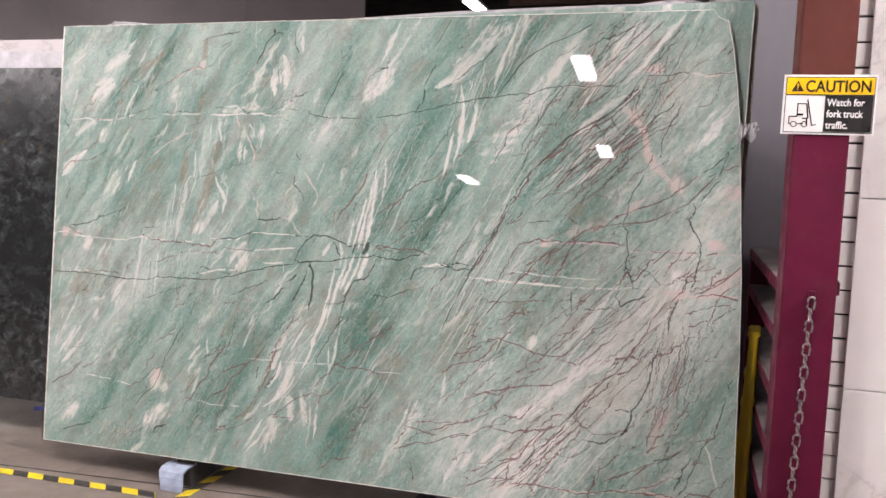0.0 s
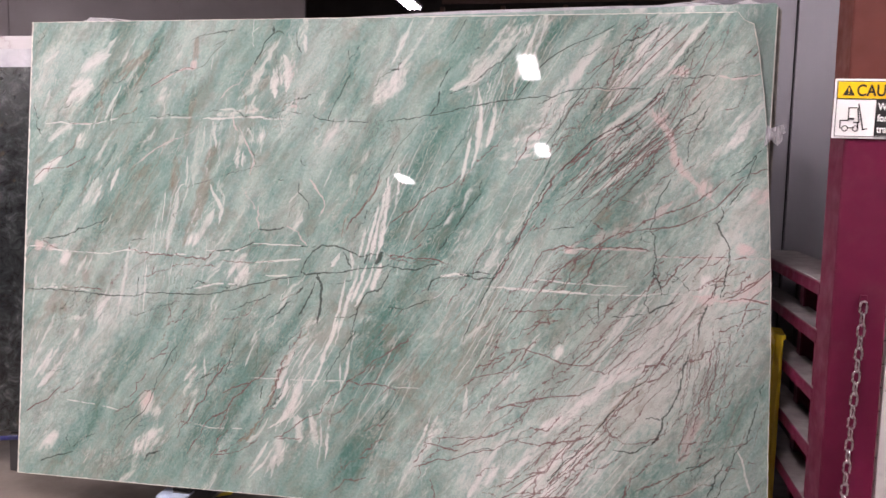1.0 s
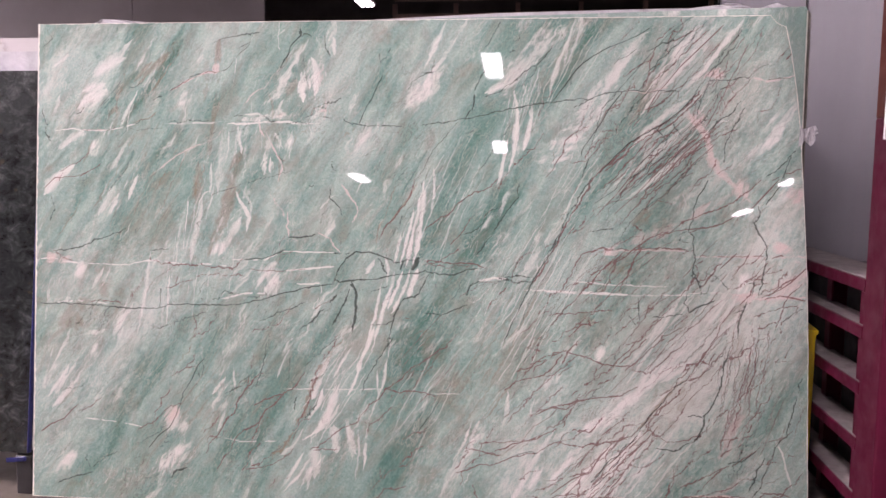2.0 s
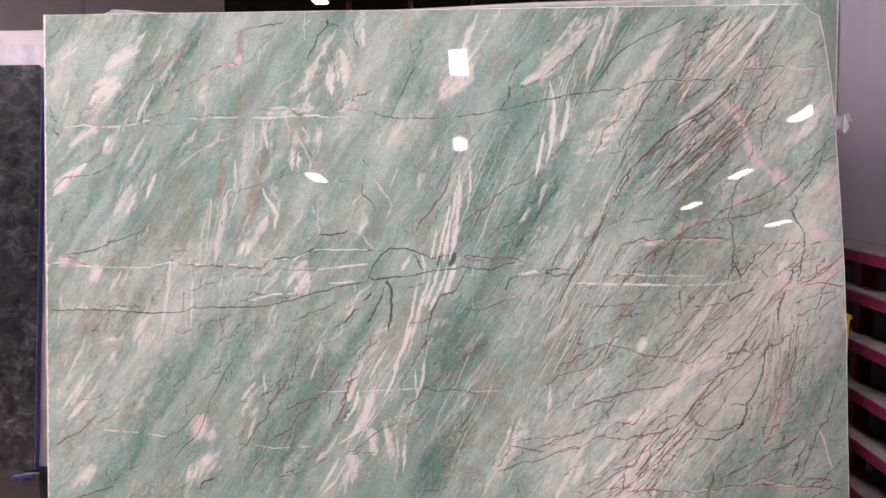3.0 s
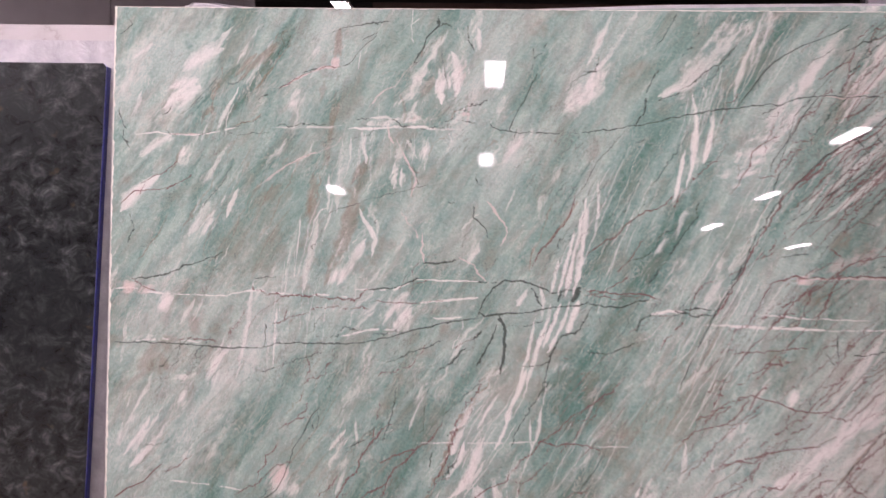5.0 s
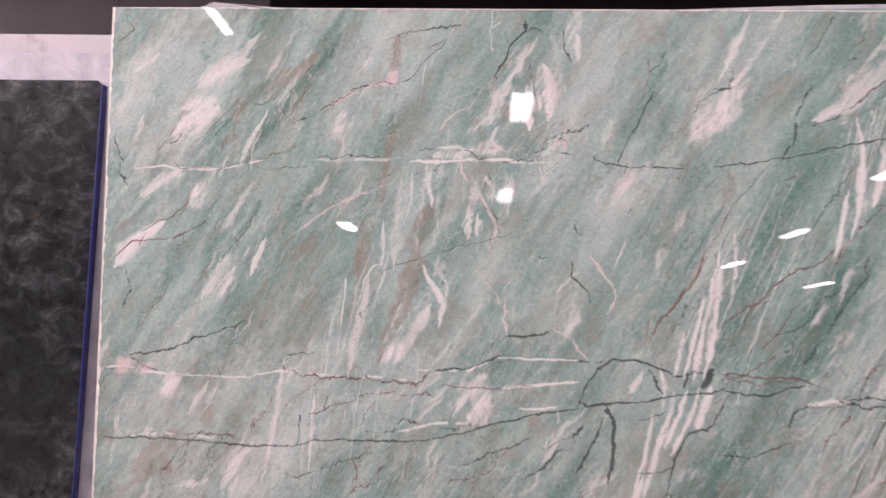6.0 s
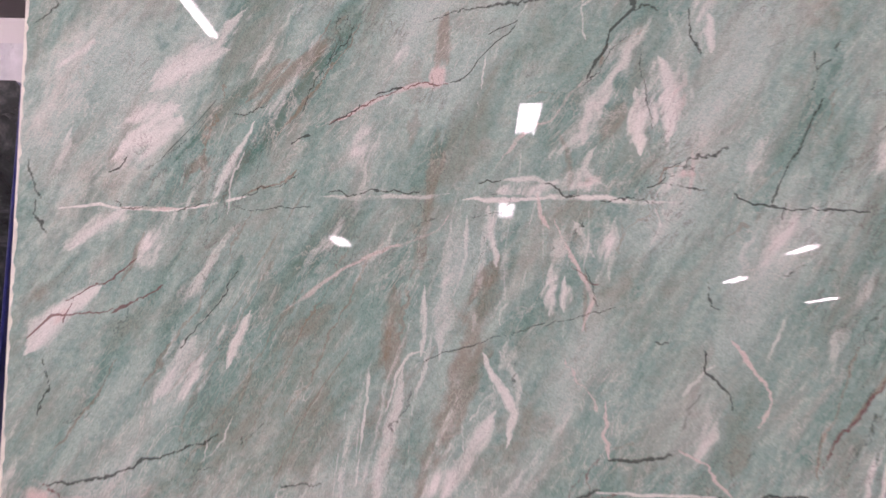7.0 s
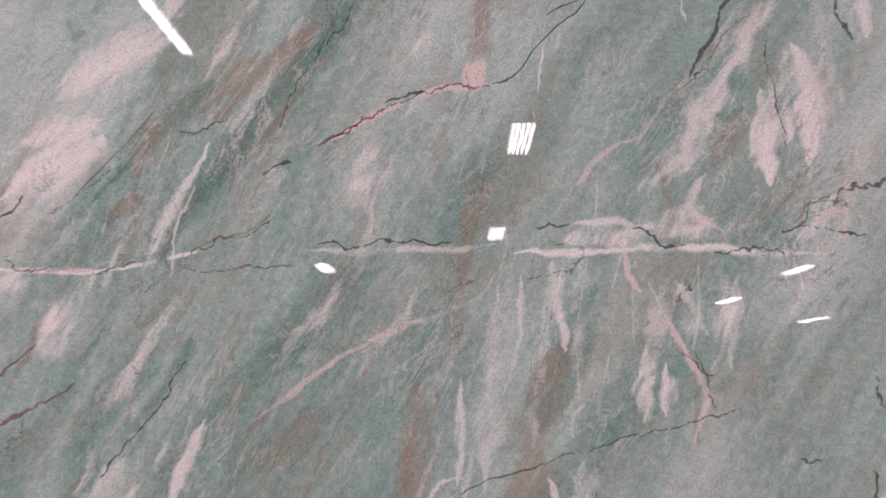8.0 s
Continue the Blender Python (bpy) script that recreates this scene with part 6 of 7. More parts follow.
vein("dark", 1.3, 0.6, 0.420, 1.559, 0.454, 1.554, 0.488, 1.558, 0.522, 1.561, 0.555, 1.565, jag=0.006, seed=925)
vein("rust", 7.4, 0.6, 1.195, 1.619, 1.199, 1.645, 1.236, 1.649, jag=0.006, seed=926)
vein("dark", 1.4, 0.6, 1.132, 1.891, 1.098, 1.857, 1.081, 1.822, 1.048, 1.796, jag=0.006, seed=927)
band("deep", 43.0, 0.2, 0.631, 1.915, 0.582, 1.836, 0.516, 1.748, 0.442, 1.653, 0.386, 1.559, seed=928)
band("deep", 34.4, 0.18, 0.429, 1.782, 0.354, 1.712, 0.313, 1.660, seed=929)
band("deep", 50.8, 0.15, 0.298, 1.448, 0.243, 1.348, 0.190, 1.248, 0.152, 1.183, seed=930)
band("deep", 33.7, 0.2, 0.424, 1.450, 0.377, 1.367, 0.321, 1.300, seed=931)
band("deep", 49.4, 0.12, 0.923, 1.508, 0.874, 1.392, seed=932)
band("deep", 50.0, 0.12, 1.115, 1.822, 1.089, 1.762, 1.047, 1.710, seed=933)
band("deep", 62.3, 0.15, 1.502, 1.825, 1.441, 1.709, 1.380, 1.593, seed=934)
band("deep", 73.6, 0.15, 1.642, 1.436, 1.545, 1.271, 1.460, 1.120, seed=935)
band("deep", 97.5, 0.12, 1.813, 1.452, 1.740, 1.276, 1.668, 1.102, seed=936)
band("white", 25.5, 0.5, 0.827, 1.531, 0.810, 1.428, 0.800, 1.326, seed=937)
band("white", 22.9, 0.45, 0.733, 1.249, 0.716, 1.172, 0.694, 1.046, seed=938)
band("white", 20.4, 0.4, 0.669, 1.247, 0.641, 1.132, 0.625, 1.031, seed=939)
patch("white", 1.627, 1.712, 0.136, 0.074, 45, 0.31, ragged=0.3, seed=940)
band("white", 17.3, 0.5, 1.725, 1.956, 1.688, 1.891, seed=941)
band("white", 37.4, 0.55, 1.030, 0.970, 1.025, 0.895, seed=942)
band("deep", 66.3, 0.12, 2.007, 1.442, 1.953, 1.309, 1.876, 1.110, 1.765, 0.931, 1.677, 0.797, seed=943)
band("deep", 111.2, 0.14, 1.654, 0.842, 1.588, 0.663, 1.521, 0.484, seed=944)
band("deep", 67.0, 0.1, 1.320, 0.841, 1.208, 0.617, 1.096, 0.437, 0.961, 0.233, seed=945)
band("deep", 44.8, 0.08, 1.141, 0.728, 1.006, 0.526, 0.871, 0.278, 0.758, 0.142, seed=946)
band("deep", 54.1, 0.12, 0.691, 0.794, 0.578, 0.614, 0.487, 0.433, seed=947)
band("deep", 52.7, 0.14, 2.313, 1.971, 2.226, 1.795, 2.117, 1.575, 2.030, 1.376, seed=948)
band("deep", 53.9, 0.12, 0.626, 1.956, 0.536, 1.800, 0.423, 1.644, seed=949)

cracks("mauve", 2.8, 0.8, 70, 2.0, 3.0, 0.05, 1.0, 46, 0.18, 401)
cracks("mauve", 2.6, 0.7, 34, 2.1, 2.95, 0.9, 1.9, 50, 0.18, 402)
cracks("dark", 2.2, 0.65, 34, 1.2, 3.0, 0.05, 1.9, 54, 0.14, 403)
cracks("mauve", 2.6, 0.65, 34, 0.4, 2.1, 0.05, 1.0, 48, 0.16, 405)
cracks("dark", 2.0, 0.55, 22, 0.05, 1.2, 0.05, 0.95, 50, 0.12, 406)
cracks("dark", 1.6, 0.5, 24, 0.05, 1.5, 1.0, 1.92, 55, 0.08, 408, 30)
cracks("rust", 4, 0.4, 20, 0.05, 1.7, 0.4, 1.92, 60, 0.12, 409, 26)
cracks("white", 4, 0.5, 30, 0.05, 3.0, 0.05, 1.9, 58, 0.11, 410, 18)


def green_stone(name, attributes=True):
    """Polished green quartzite. The bands come from the stone's own layers, or from noise for the slab behind."""
    m = Mat(name, 0.03)
    turned = m.node("ShaderNodeMapping", Rotation=(0, radians(-32), 0))
    m.link(m.coords, turned.inputs["Vector"])

    def flow(across, along, detail=4.0, rough=0.6, bend=0.0):
        n = m.node("ShaderNodeTexNoise", Scale=1.0, Detail=detail, Roughness=rough, Distortion=bend)
        k = m.node("ShaderNodeMapping", Scale=(across, 1.0, along))
        m.link(turned.outputs[0], k.inputs["Vector"])
        m.link(k.outputs[0], n.inputs["Vector"])
        return n.outputs["Fac"]

    grain = m.noise(330, 3, 0.7)
    speck = m.noise(95, 5, 0.7)
    fibre = flow(85, 13, 5, 0.65, 0.6)
    thread = m.math("ABSOLUTE", m.math("SUBTRACT", flow(34, 9, 5, 0.62, 1.2), 0.5))
    crack = m.math("ABSOLUTE", m.math("SUBTRACT", flow(20, 8, 6, 0.66, 1.6), 0.5))
    busy = m.ramp(m.noise(5, 4, 0.6), (0.42, (0, 0, 0)), (0.62, (1, 1, 1)))
    if attributes:
        bands = m.node("ShaderNodeAttribute")
        bands.attribute_name = "bands"
        veins = m.node("ShaderNodeAttribute")
        veins.attribute_name = "veins"
        split = m.node("ShaderNodeSeparateColor")
        m.link(bands.outputs["Color"], split.inputs[0])
        deep, white, pink = split.outputs
        crumb = m.math("MULTIPLY", m.math("SUBTRACT", m.noise(210, 4, 0.65), 0.5), 0.5)

        chips = m.math("MULTIPLY", m.math("SUBTRACT", m.noise(150, 5, 0.7), 0.5), 0.95)

        def crisp(fac, low=0.06, high=0.98):
            """Break a soft edge up along the grains."""
            return m.ramp(m.math("ADD", fac, crumb), (low, (0, 0, 0)), ((low + high) / 2, (0.5,) * 3), (high, (0.82,) * 3))

        def flaked(fac):
            """Chips and gaps along a vein, none beside it."""
            return m.math("ADD", fac, m.math("MULTIPLY", fac, chips))

        white, pink = crisp(m.math("ADD", white, m.math("MULTIPLY", m.math("SUBTRACT", fibre, 0.5), 0.8)), 0.08, 0.76), crisp(pink, 0.06, 0.78)
        other = m.node("ShaderNodeSeparateColor")
        m.link(veins.outputs["Color"], other.inputs[0])
        dark, rust, mauve = other.outputs
        dark, mauve, rust = crisp(flaked(dark), 0.14, 0.62), crisp(flaked(mauve), 0.12, 0.56), crisp(rust, 0.08, 0.84)
    else:
        deep = m.noise(3, 7, 0.6, (2.2, 1, 1))
        white = m.ramp(m.noise(5, 7, 0.65, (2.5, 1, 1)), (0.55, (0, 0, 0)), (0.7, (0.8,) * 3))
        pink, mauve, rust, dark = 0.0, 0.0, 0.0, 0.0
    shift = m.math("ADD", m.math("MULTIPLY", m.math("SUBTRACT", speck, 0.5), 0.55), m.math("MULTIPLY", m.math("SUBTRACT", fibre, 0.5), 0.32))
    c = m.ramp(m.math("ADD", deep, shift) if attributes else m.math("MULTIPLY", deep, 0.8), (0.0, (0.520, 0.545, 0.505)), (0.26, (0.355, 0.438, 0.402)), (0.50, (0.200, 0.303, 0.272)), (0.74, (0.086, 0.180, 0.154)), (1.0, (0.040, 0.110, 0.093)))
    if attributes:
        mottle = m.ramp(flow(14, 5, 6, 0.68, 0.8), (0.46, (0, 0, 0)), (0.72, (0.55,) * 3))
        c = m.mix(mottle, c, (0.235, 0.205, 0.168))
        c = m.mix(rust, c, (0.215, 0.148, 0.105))
    pale = m.ramp(thread, (0.0, (0.5,) * 3), (0.010, (0.22,) * 3), (0.03, (0, 0, 0)))
    c = m.mix(m.mix(1.0, pale, busy, "MULTIPLY"), c, (0.62, 0.57, 0.53))
    c = m.mix(white, c, (0.71, 0.672, 0.645))
    if attributes:
        c = m.mix(pink, c, (0.60, 0.475, 0.455))
    hair = m.ramp(crack, (0.0, (0.72,) * 3), (0.008, (0.34,) * 3), (0.02, (0, 0, 0)))
    c = m.mix(m.mix(1.0, hair, m.ramp(m.noise(3.5, 4, 0.6), (0.5, (0, 0, 0)), (0.64, (1, 1, 1))), "MULTIPLY"), c, (0.115, 0.085, 0.080))
    if attributes:
        c = m.mix(mauve, c, (0.150, 0.066, 0.066))
        c = m.mix(dark, c, (0.035, 0.042, 0.038))
    pits = m.ramp(m.noise(260, 5, 0.75), (0.30, (0.45,) * 3), (0.42, (0, 0, 0)))
    c = m.mix(pits, c, (0.055, 0.070, 0.060))
    tone = m.ramp(grain, (0.27, (0.56,) * 3), (0.5, (1.0,) * 3), (0.76, (1.28,) * 3))
    c = m.mix(0.8, c, tone, "MULTIPLY")
    m.colour(c)
    m.shader.inputs["IOR"].default_value = 1.43
    m.rough(m.noise(5, 4), 0.006, 0.016)
    return m.material


GREEN = green_stone("polished_green_quartzite")
GREEN_PLAIN = green_stone("green_quartzite_plain", False)
CUT_EDGE = painted("pale_cut_stone_edge", (0.66, 0.63, 0.57), 0.6, 0.18, 25, dirt=(0.25, 0.20, 0.18), dirty=0.5)
BROWN_EDGE = painted("resin_stained_stone_edge", (0.16, 0.14, 0.12), 0.6, 0.3, 25)


def polished_face(parent):
    rows, cols = GX.shape
    count = rows * cols
    co = np.zeros((count, 3), np.float32)
    co[:, 0], co[:, 2] = GX.ravel(), GZ.ravel()
    first = (np.arange(rows - 1)[:, None] * cols + np.arange(cols - 1)).ravel()
    quads = np.stack([first, first + 1, first + cols + 1, first + cols], 1).astype(np.int32)
    me = bpy.data.meshes.new("polished_face")
    me.vertices.add(count)
    me.vertices.foreach_set("co", co.ravel())
    me.loops.add(quads.size)
    me.loops.foreach_set("vertex_index", quads.ravel())
    me.polygons.add(len(quads))
    me.polygons.foreach_set("loop_start", np.arange(0, quads.size, 4, dtype=np.int32))
    me.update(calc_edges=True)
    for name, layers in (("bands", (Stone.deep, Stone.white, Stone.pink)), ("veins", (Stone.dark, Stone.rust, Stone.mauve))):
        data = np.ones((count, 4), np.float32)
        for n, layer in enumerate(layers):
            data[:, n] = np.clip(layer, 0, 1).ravel()
        me.attributes.new(name, "FLOAT_COLOR", "POINT").data.foreach_set("color", data.ravel())
    me.materials.append(GREEN)
    ob = new("polished_face", me)
    ob.parent = parent
    return ob


def slab_outline(inset=0.0):
    right = [(x - inset, 0.041 + z * (2.0 - 0.041) / 2.0) for z, x in RIGHT_EDGE]
    right[-1] = (right[-1][0], 2.0 - inset)
    return [(inset, -0.004 + inset)] + right + [(inset, 2.0 - inset)]


slab = thing("stone_slab", LEAN, "polished green quartzite slab with white, rust and dark veins, leaning on a rack", "stone slab", "leaning slabs")
polished_face(slab)
part("slab_body", plate(slab_outline(), 0.0012, 0.020, 0.0006), CUT_EDGE, slab, "pale rough-cut slab edge")


def chipped_rim():
    """The ground, chipped arris round the face: a narrow pale strip of uneven width."""
    rng = random.Random(12)
    line = slab_outline()
    bm = bmesh.new()
    for (ax, az), (bx, bz) in zip(line, line[1:] + line[:1]):
        long = math.hypot(bx - ax, bz - az)
        nx, nz = -(bz - az) / long, (bx - ax) / long
        count = max(1, int(long / 0.012))
        wide = 0.0075 if ax < 0.1 and bx < 0.1 else 0.0035
        rows = []
        for k in range(count + 1):
            t = k / count
            x, z = ax + (bx - ax) * t, az + (bz - az) * t
            w = wide * rng.uniform(0.35, 1.15)
            rows.append((bm.verts.new((x - nx * 0.0003, 0.0006, z - nz * 0.0003)), bm.verts.new((x, -0.0009, z)), bm.verts.new((x + nx * w, -0.0004, z + nz * w))))
        for a, b in zip(rows, rows[1:]):
            bm.faces.new((a[0], b[0], b[1], a[1]))
            bm.faces.new((a[1], b[1], b[2], a[2]))
    return bm


part("chipped_rim", chipped_rim(), CUT_EDGE, slab, "pale chipped rim of the stone")


def plain_slab(label, outline, y0, thick, face, edge, lean=LEAN):
    ob = thing("stone_slab", lean, label, "stone slab", "leaning slabs")
    part("slab_face", plate(outline, y0, y0 + 0.003), face, ob)
    part("slab_body", plate(outline, y0 + 0.0035, y0 + thick, 0.0005), edge, ob)
    return ob


def side_rim(ob, x0, z0, x1, z1, y, width):
    """A pale ground strip up one side of a slab."""
    part("side_rim", plate([(x0 - width, z0), (x0, z0), (x1, z1), (x1 - width, z1)], y - 0.0012, y - 0.0002), CUT_EDGE, ob, "pale ground rim")


second_slab = plain_slab("green quartzite slab behind the front slab, brown resin on its cut edge", [(0.25, 0.01), (3.09, 0.03), (3.122, 2.030), (3.112, 2.042), (0.25, 1.985)], 0.040, 0.02, GREEN_PLAIN, BROWN_EDGE)
side_rim(second_slab, 3.090, 0.032, 3.1215, 2.028, 0.040, 0.004)
plain_slab("slab with brown resin backing behind the green slabs", [(0.3, 0.01), (3.105, 0.03), (3.140, 2.020), (3.128, 2.034), (0.3, 1.975)], 0.0615, 0.012, BROWN_EDGE, BROWN_EDGE)
plain_slab("white-backed slab behind the green slabs", [(0.2, 0.01), (2.95, 0.02), (2.96, 2.05), (2.55, 2.052), (1.95, 2.043), (1.30, 2.018), (0.6, 1.998), (0.2, 1.990)], 0.078, 0.02, FILM, CUT_EDGE)

# slabs that lean further back, to the side
BACK_LEAN = pose(0, 0.255, 0.20, -4.6, 0, 0)
dark = plain_slab("dark grey-green stone slab with feathery crystals and blue film on its edge", [(-3.05, 0.0), (-0.196, 0.0), (-0.140, 1.735), (-0.155, 1.752), (-3.05, 1.755)], 0.0, 0.02, DARK_STONE, BLUE_FILM, BACK_LEAN)
part("edge_film", boxed(-0.004, 0.004, -0.003, 0.024, 0.0, 1.74, 0.002, pose(-0.194, 0, 0, 0, 1.85, 0)), BLUE_FILM, dark, "glossy blue protective film")
part("film_tail", boxed(-0.30, -0.20, -0.008, 0.0, -0.012, 0.010, 0.003, pose(0, 0, 0, 0, -7, 0)), BLUE_FILM, dark, "loose blue film")
plain_slab("stone slab wrapped in white packing film behind the dark slab", [(-3.0, 0.0), (-0.10, 0.0), (-0.085, 1.845), (-0.10, 1.85), (-3.0, 1.862)], 0.05, 0.02, FILM, FILM, BACK_LEAN)
plain_slab("white marble slab with grey veins behind the wrapped slab", [(-3.1, 0.0), (0.25, 0.0), (0.25, 1.925), (-3.1, 1.925)], 0.10, 0.02, MARBLE_SLAB, CUT_EDGE, BACK_LEAN)


# ---- racks that carry the slabs ----
def slab_rack(x0, x1, y0, y1, top, lean_y, feet, label):
    rack = thing("slab_rack", None, label, "rack", "slab racks")
    for x in feet:
        part("foot", boxed(x - 0.04, x + 0.04, y0, y1, 0.0, top - 0.016, 0.004), STEEL_DARK, rack)
        part("foot_pad", boxed(x - 0.04, x + 0.04, y0 + 0.01, y0 + 0.16, top - 0.0155, top - 0.003, 0.003), RUBBER, rack)
        part("upright", boxed(x - 0.03, x + 0.03, lean_y + 0.18, lean_y + 0.24, top - 0.016, 1.75, 0.004), STEEL_DARK, rack)
    part("rail", boxed(x0, x1, lean_y + 0.241, lean_y + 0.281, 1.5, 1.58, 0.004), STEEL_DARK, rack)
    return rack


slab_rack(0.08, 3.1, 0.0, 0.62, 0.118, 0.10, (0.79, 1.95, 2.6), "dark steel rack under the green slabs")
slab_rack(-3.0, -0.05, 0.26, 0.95, 0.20, 0.42, (-0.22, -1.95, -2.8), "dark steel rack under the dark slab")


def draped_pad():
    """A carpet pad that bends from under the slab down to the floor."""
    bm = bmesh.new()
    path = [(0.05, 0.098), (0.0, 0.100), (-0.03, 0.096), (-0.055, 0.082), (-0.07, 0.06), (-0.078, 0.03), (-0.080, 0.003)]
    rows = []
    for n, (y, z) in enumerate(path):
        a, b = path[max(0, n - 1)], path[min(len(path) - 1, n + 1)]
        t = Vector((b[0] - a[0], b[1] - a[1])).normalized()
        ny, nz = -t.y * 0.009, t.x * 0.009
        wob = 0.004 * math.sin(n * 1.7)
        rows.append([bm.verts.new((x, y + s * ny, z + s * nz)) for x, s in ((0.730 + wob - 0.3 * z, 0), (0.840 + wob - 0.1 * z, 0), (0.840 + wob - 0.1 * z, 1), (0.730 + wob - 0.3 * z, 1))])
    for a, b in zip(rows, rows[1:]):
        for k in range(4):
            bm.faces.new((a[k], a[(k + 1) % 4], b[(k + 1) % 4], b[k]))
    bm.faces.new(rows[0])
    bm.faces.new(rows[-1][::-1])
    bmesh.ops.recalc_face_normals(bm, faces=bm.faces)
    return tagged(part("carpet_pad", bm, PAD, None, smooth=False), "worn grey-blue carpet pad draped from under the slab", "pad")


draped_pad()


def hazard_tape(a, b, width, pitch):
    """Yellow and black striped tape on the floor from a to b."""
    a, b = Vector(a), Vector(b)
    d = (b - a).normalized()
    n = Vector((-d.y, d.x))
    tape = thing("floor_tape", None, "yellow and black striped hazard tape on the concrete", "floor tape", "floor tapes")
    run, k = 0.0, 0
    while run < (b - a).length:
        end = min(run + pitch, (b - a).length)
        slant = width * 0.75
        pts = [a + d * run - n * width / 2, a + d * end - n * width / 2, a + d * (end - slant) + n * width / 2, a + d * (run - slant) + n * width / 2]
        bm = bmesh.new()
        low = [bm.verts.new((p.x, p.y, 0.0005)) for p in pts]
        high = [bm.verts.new((p.x, p.y, 0.0022)) for p in pts]
        bm.faces.new(high)
        for i in range(4):
            bm.faces.new((low[i], low[(i + 1) % 4], high[(i + 1) % 4], high[i]))
        bmesh.ops.recalc_face_normals(bm, faces=bm.faces)
        part("stripe", bm, TAPE_YELLOW if k % 2 else TAPE_BLACK, tape)
        run, k = end, k + 1


hazard_tape((-1.2, -0.190), (0.76, -0.132), 0.05, 0.085)
hazard_tape((0.855, -0.17), (0.875, 0.30), 0.05, 0.085)
tagged(part("floor_joint", boxed(-3.0, 3.0, -0.004, 0.004, 0.0, 0.0015, 0, pose(0, -0.085, 0.0003, 0, 0, 5.2)), RUBBER), "thin dark joint in the concrete floor", "floor joint", kind="structure")

def storage_rack(x0, x1, y):
    """Brown pallet racking far behind, its beams near the roof."""
    rack = thing("storage_rack", None, "brown steel pallet racking far behind the slabs", "rack")
    x = x0
    while x <= x1:
        part("upright", boxed(x - 0.05, x + 0.05, y, y + 0.09, 0, 5.1, 0.004), BROWN_STEEL, rack)
        x += 1.35
    for z in (2.2, 3.6, 4.75, 5.15):
        part("beam", boxed(x0, x1, y - 0.05, y - 0.001, z, z + 0.13, 0.004), BROWN_STEEL, rack)
    return rack


storage_rack(-1.1, 9.7, 14.6)

# ---- loose film, tape and tags on the slabs ----
def crumple(name, label, corners, m, material, seed, depth=0.02):
    """A creased scrap of film with the given outline (x, z), pushed in and out."""
    rng = random.Random(seed)
    bm = bmesh.new()
    face = bm.faces.new([bm.verts.new((x, 0, z)) for x, z in corners])
    bmesh.ops.triangulate(bm, faces=[face])
    bmesh.ops.subdivide_edges(bm, edges=list(bm.edges), cuts=3, use_grid_fill=True)
    for v in bm.verts:
        v.co.y += rng.uniform(-depth, depth) * 0.5
    ext = bmesh.ops.extrude_face_region(bm, geom=list(bm.faces))["geom"]
    for v in ext:
        if isinstance(v, bmesh.types.BMVert):
            v.co.y += 0.0008
    bmesh.ops.recalc_face_normals(bm, faces=bm.faces)
    ob = part(name, bm, material, None)
    ob.matrix_basis = m
    return tagged(ob, label, "packing film")


crumple("packing_film", "crumpled clear packing film above the slab's top edge", [(0.22, 1.97), (0.60, 1.975), (0.50, 2.006), (0.36, 2.022), (0.27, 2.026), (0.24, 2.012)], LEAN @ pose(0, 0.030, 0), FILM, 3, 0.012)
crumple("packing_film", "crumpled packing film over the slabs' corner", [(2.50, 2.00), (3.10, 2.00), (3.105, 2.045), (3.03, 2.08), (2.95, 2.055), (2.86, 2.082), (2.76, 2.066), (2.60, 2.055)], LEAN @ pose(0, 0.110, 0), FILM, 5, 0.014)
crumple("paper_tag", "torn strip of white tape on the slab's edge", [(3.085, 1.50), (3.10, 1.515), (3.12, 1.545), (3.105, 1.565), (3.092, 1.585), (3.088, 1.55)], LEAN @ pose(0, -0.004, 0), FILM, 7, 0.006)
crumple("paper_tag", "torn strip of white tape on the slab's edge", [(3.105, 1.535), (3.135, 1.505), (3.150, 1.525), (3.140, 1.545), (3.162, 1.555), (3.150, 1.585), (3.12, 1.575), (3.105, 1.57)], LEAN @ pose(0, 0.012, 0), FILM, 9, 0.01)

# ---- the post, its sign and chain ----
post = thing("steel_post", None, "square steel post, maroon enamel below and brown primer above", "post")
part("lower_shaft", boxed(3.220, 3.376, -0.375, -0.215, 0.012, 1.70, 0.006, None, 2), MAROON, post)
part("upper_shaft", boxed(3.220, 3.376, -0.375, -0.215, 1.70, ZC, 0.006, None, 2), PRIMER, post, "red-brown primer")
part("base_plate", boxed(3.15, 3.446, -0.445, -0.145, 0.0, 0.012, 0.002), MAROON, post)


def letters(text, size, x, z, y, parent, material, name="lettering", squeeze=1.0):
    """Raised flat lettering in the built-in font, its left end at x and its foot at z."""
    curve = bpy.data.curves.new(name, "FONT")
    curve.body, curve.size, curve.extrude, curve.offset = text, size, 0.0003, size * 0.02
    tmp = new(name, curve)
    bpy.context.view_layer.update()
    me = bpy.data.meshes.new_from_object(tmp.evaluated_get(bpy.context.evaluated_depsgraph_get()))
    bpy.data.objects.remove(tmp)
    me.transform(pose(x, y, z, 90) @ Matrix.Diagonal((squeeze, 1, 1, 1)))
    me.materials.append(material)
    ob = new(name, me)
    ob.parent = parent
    ob["label"] = "the word " + text
    return ob


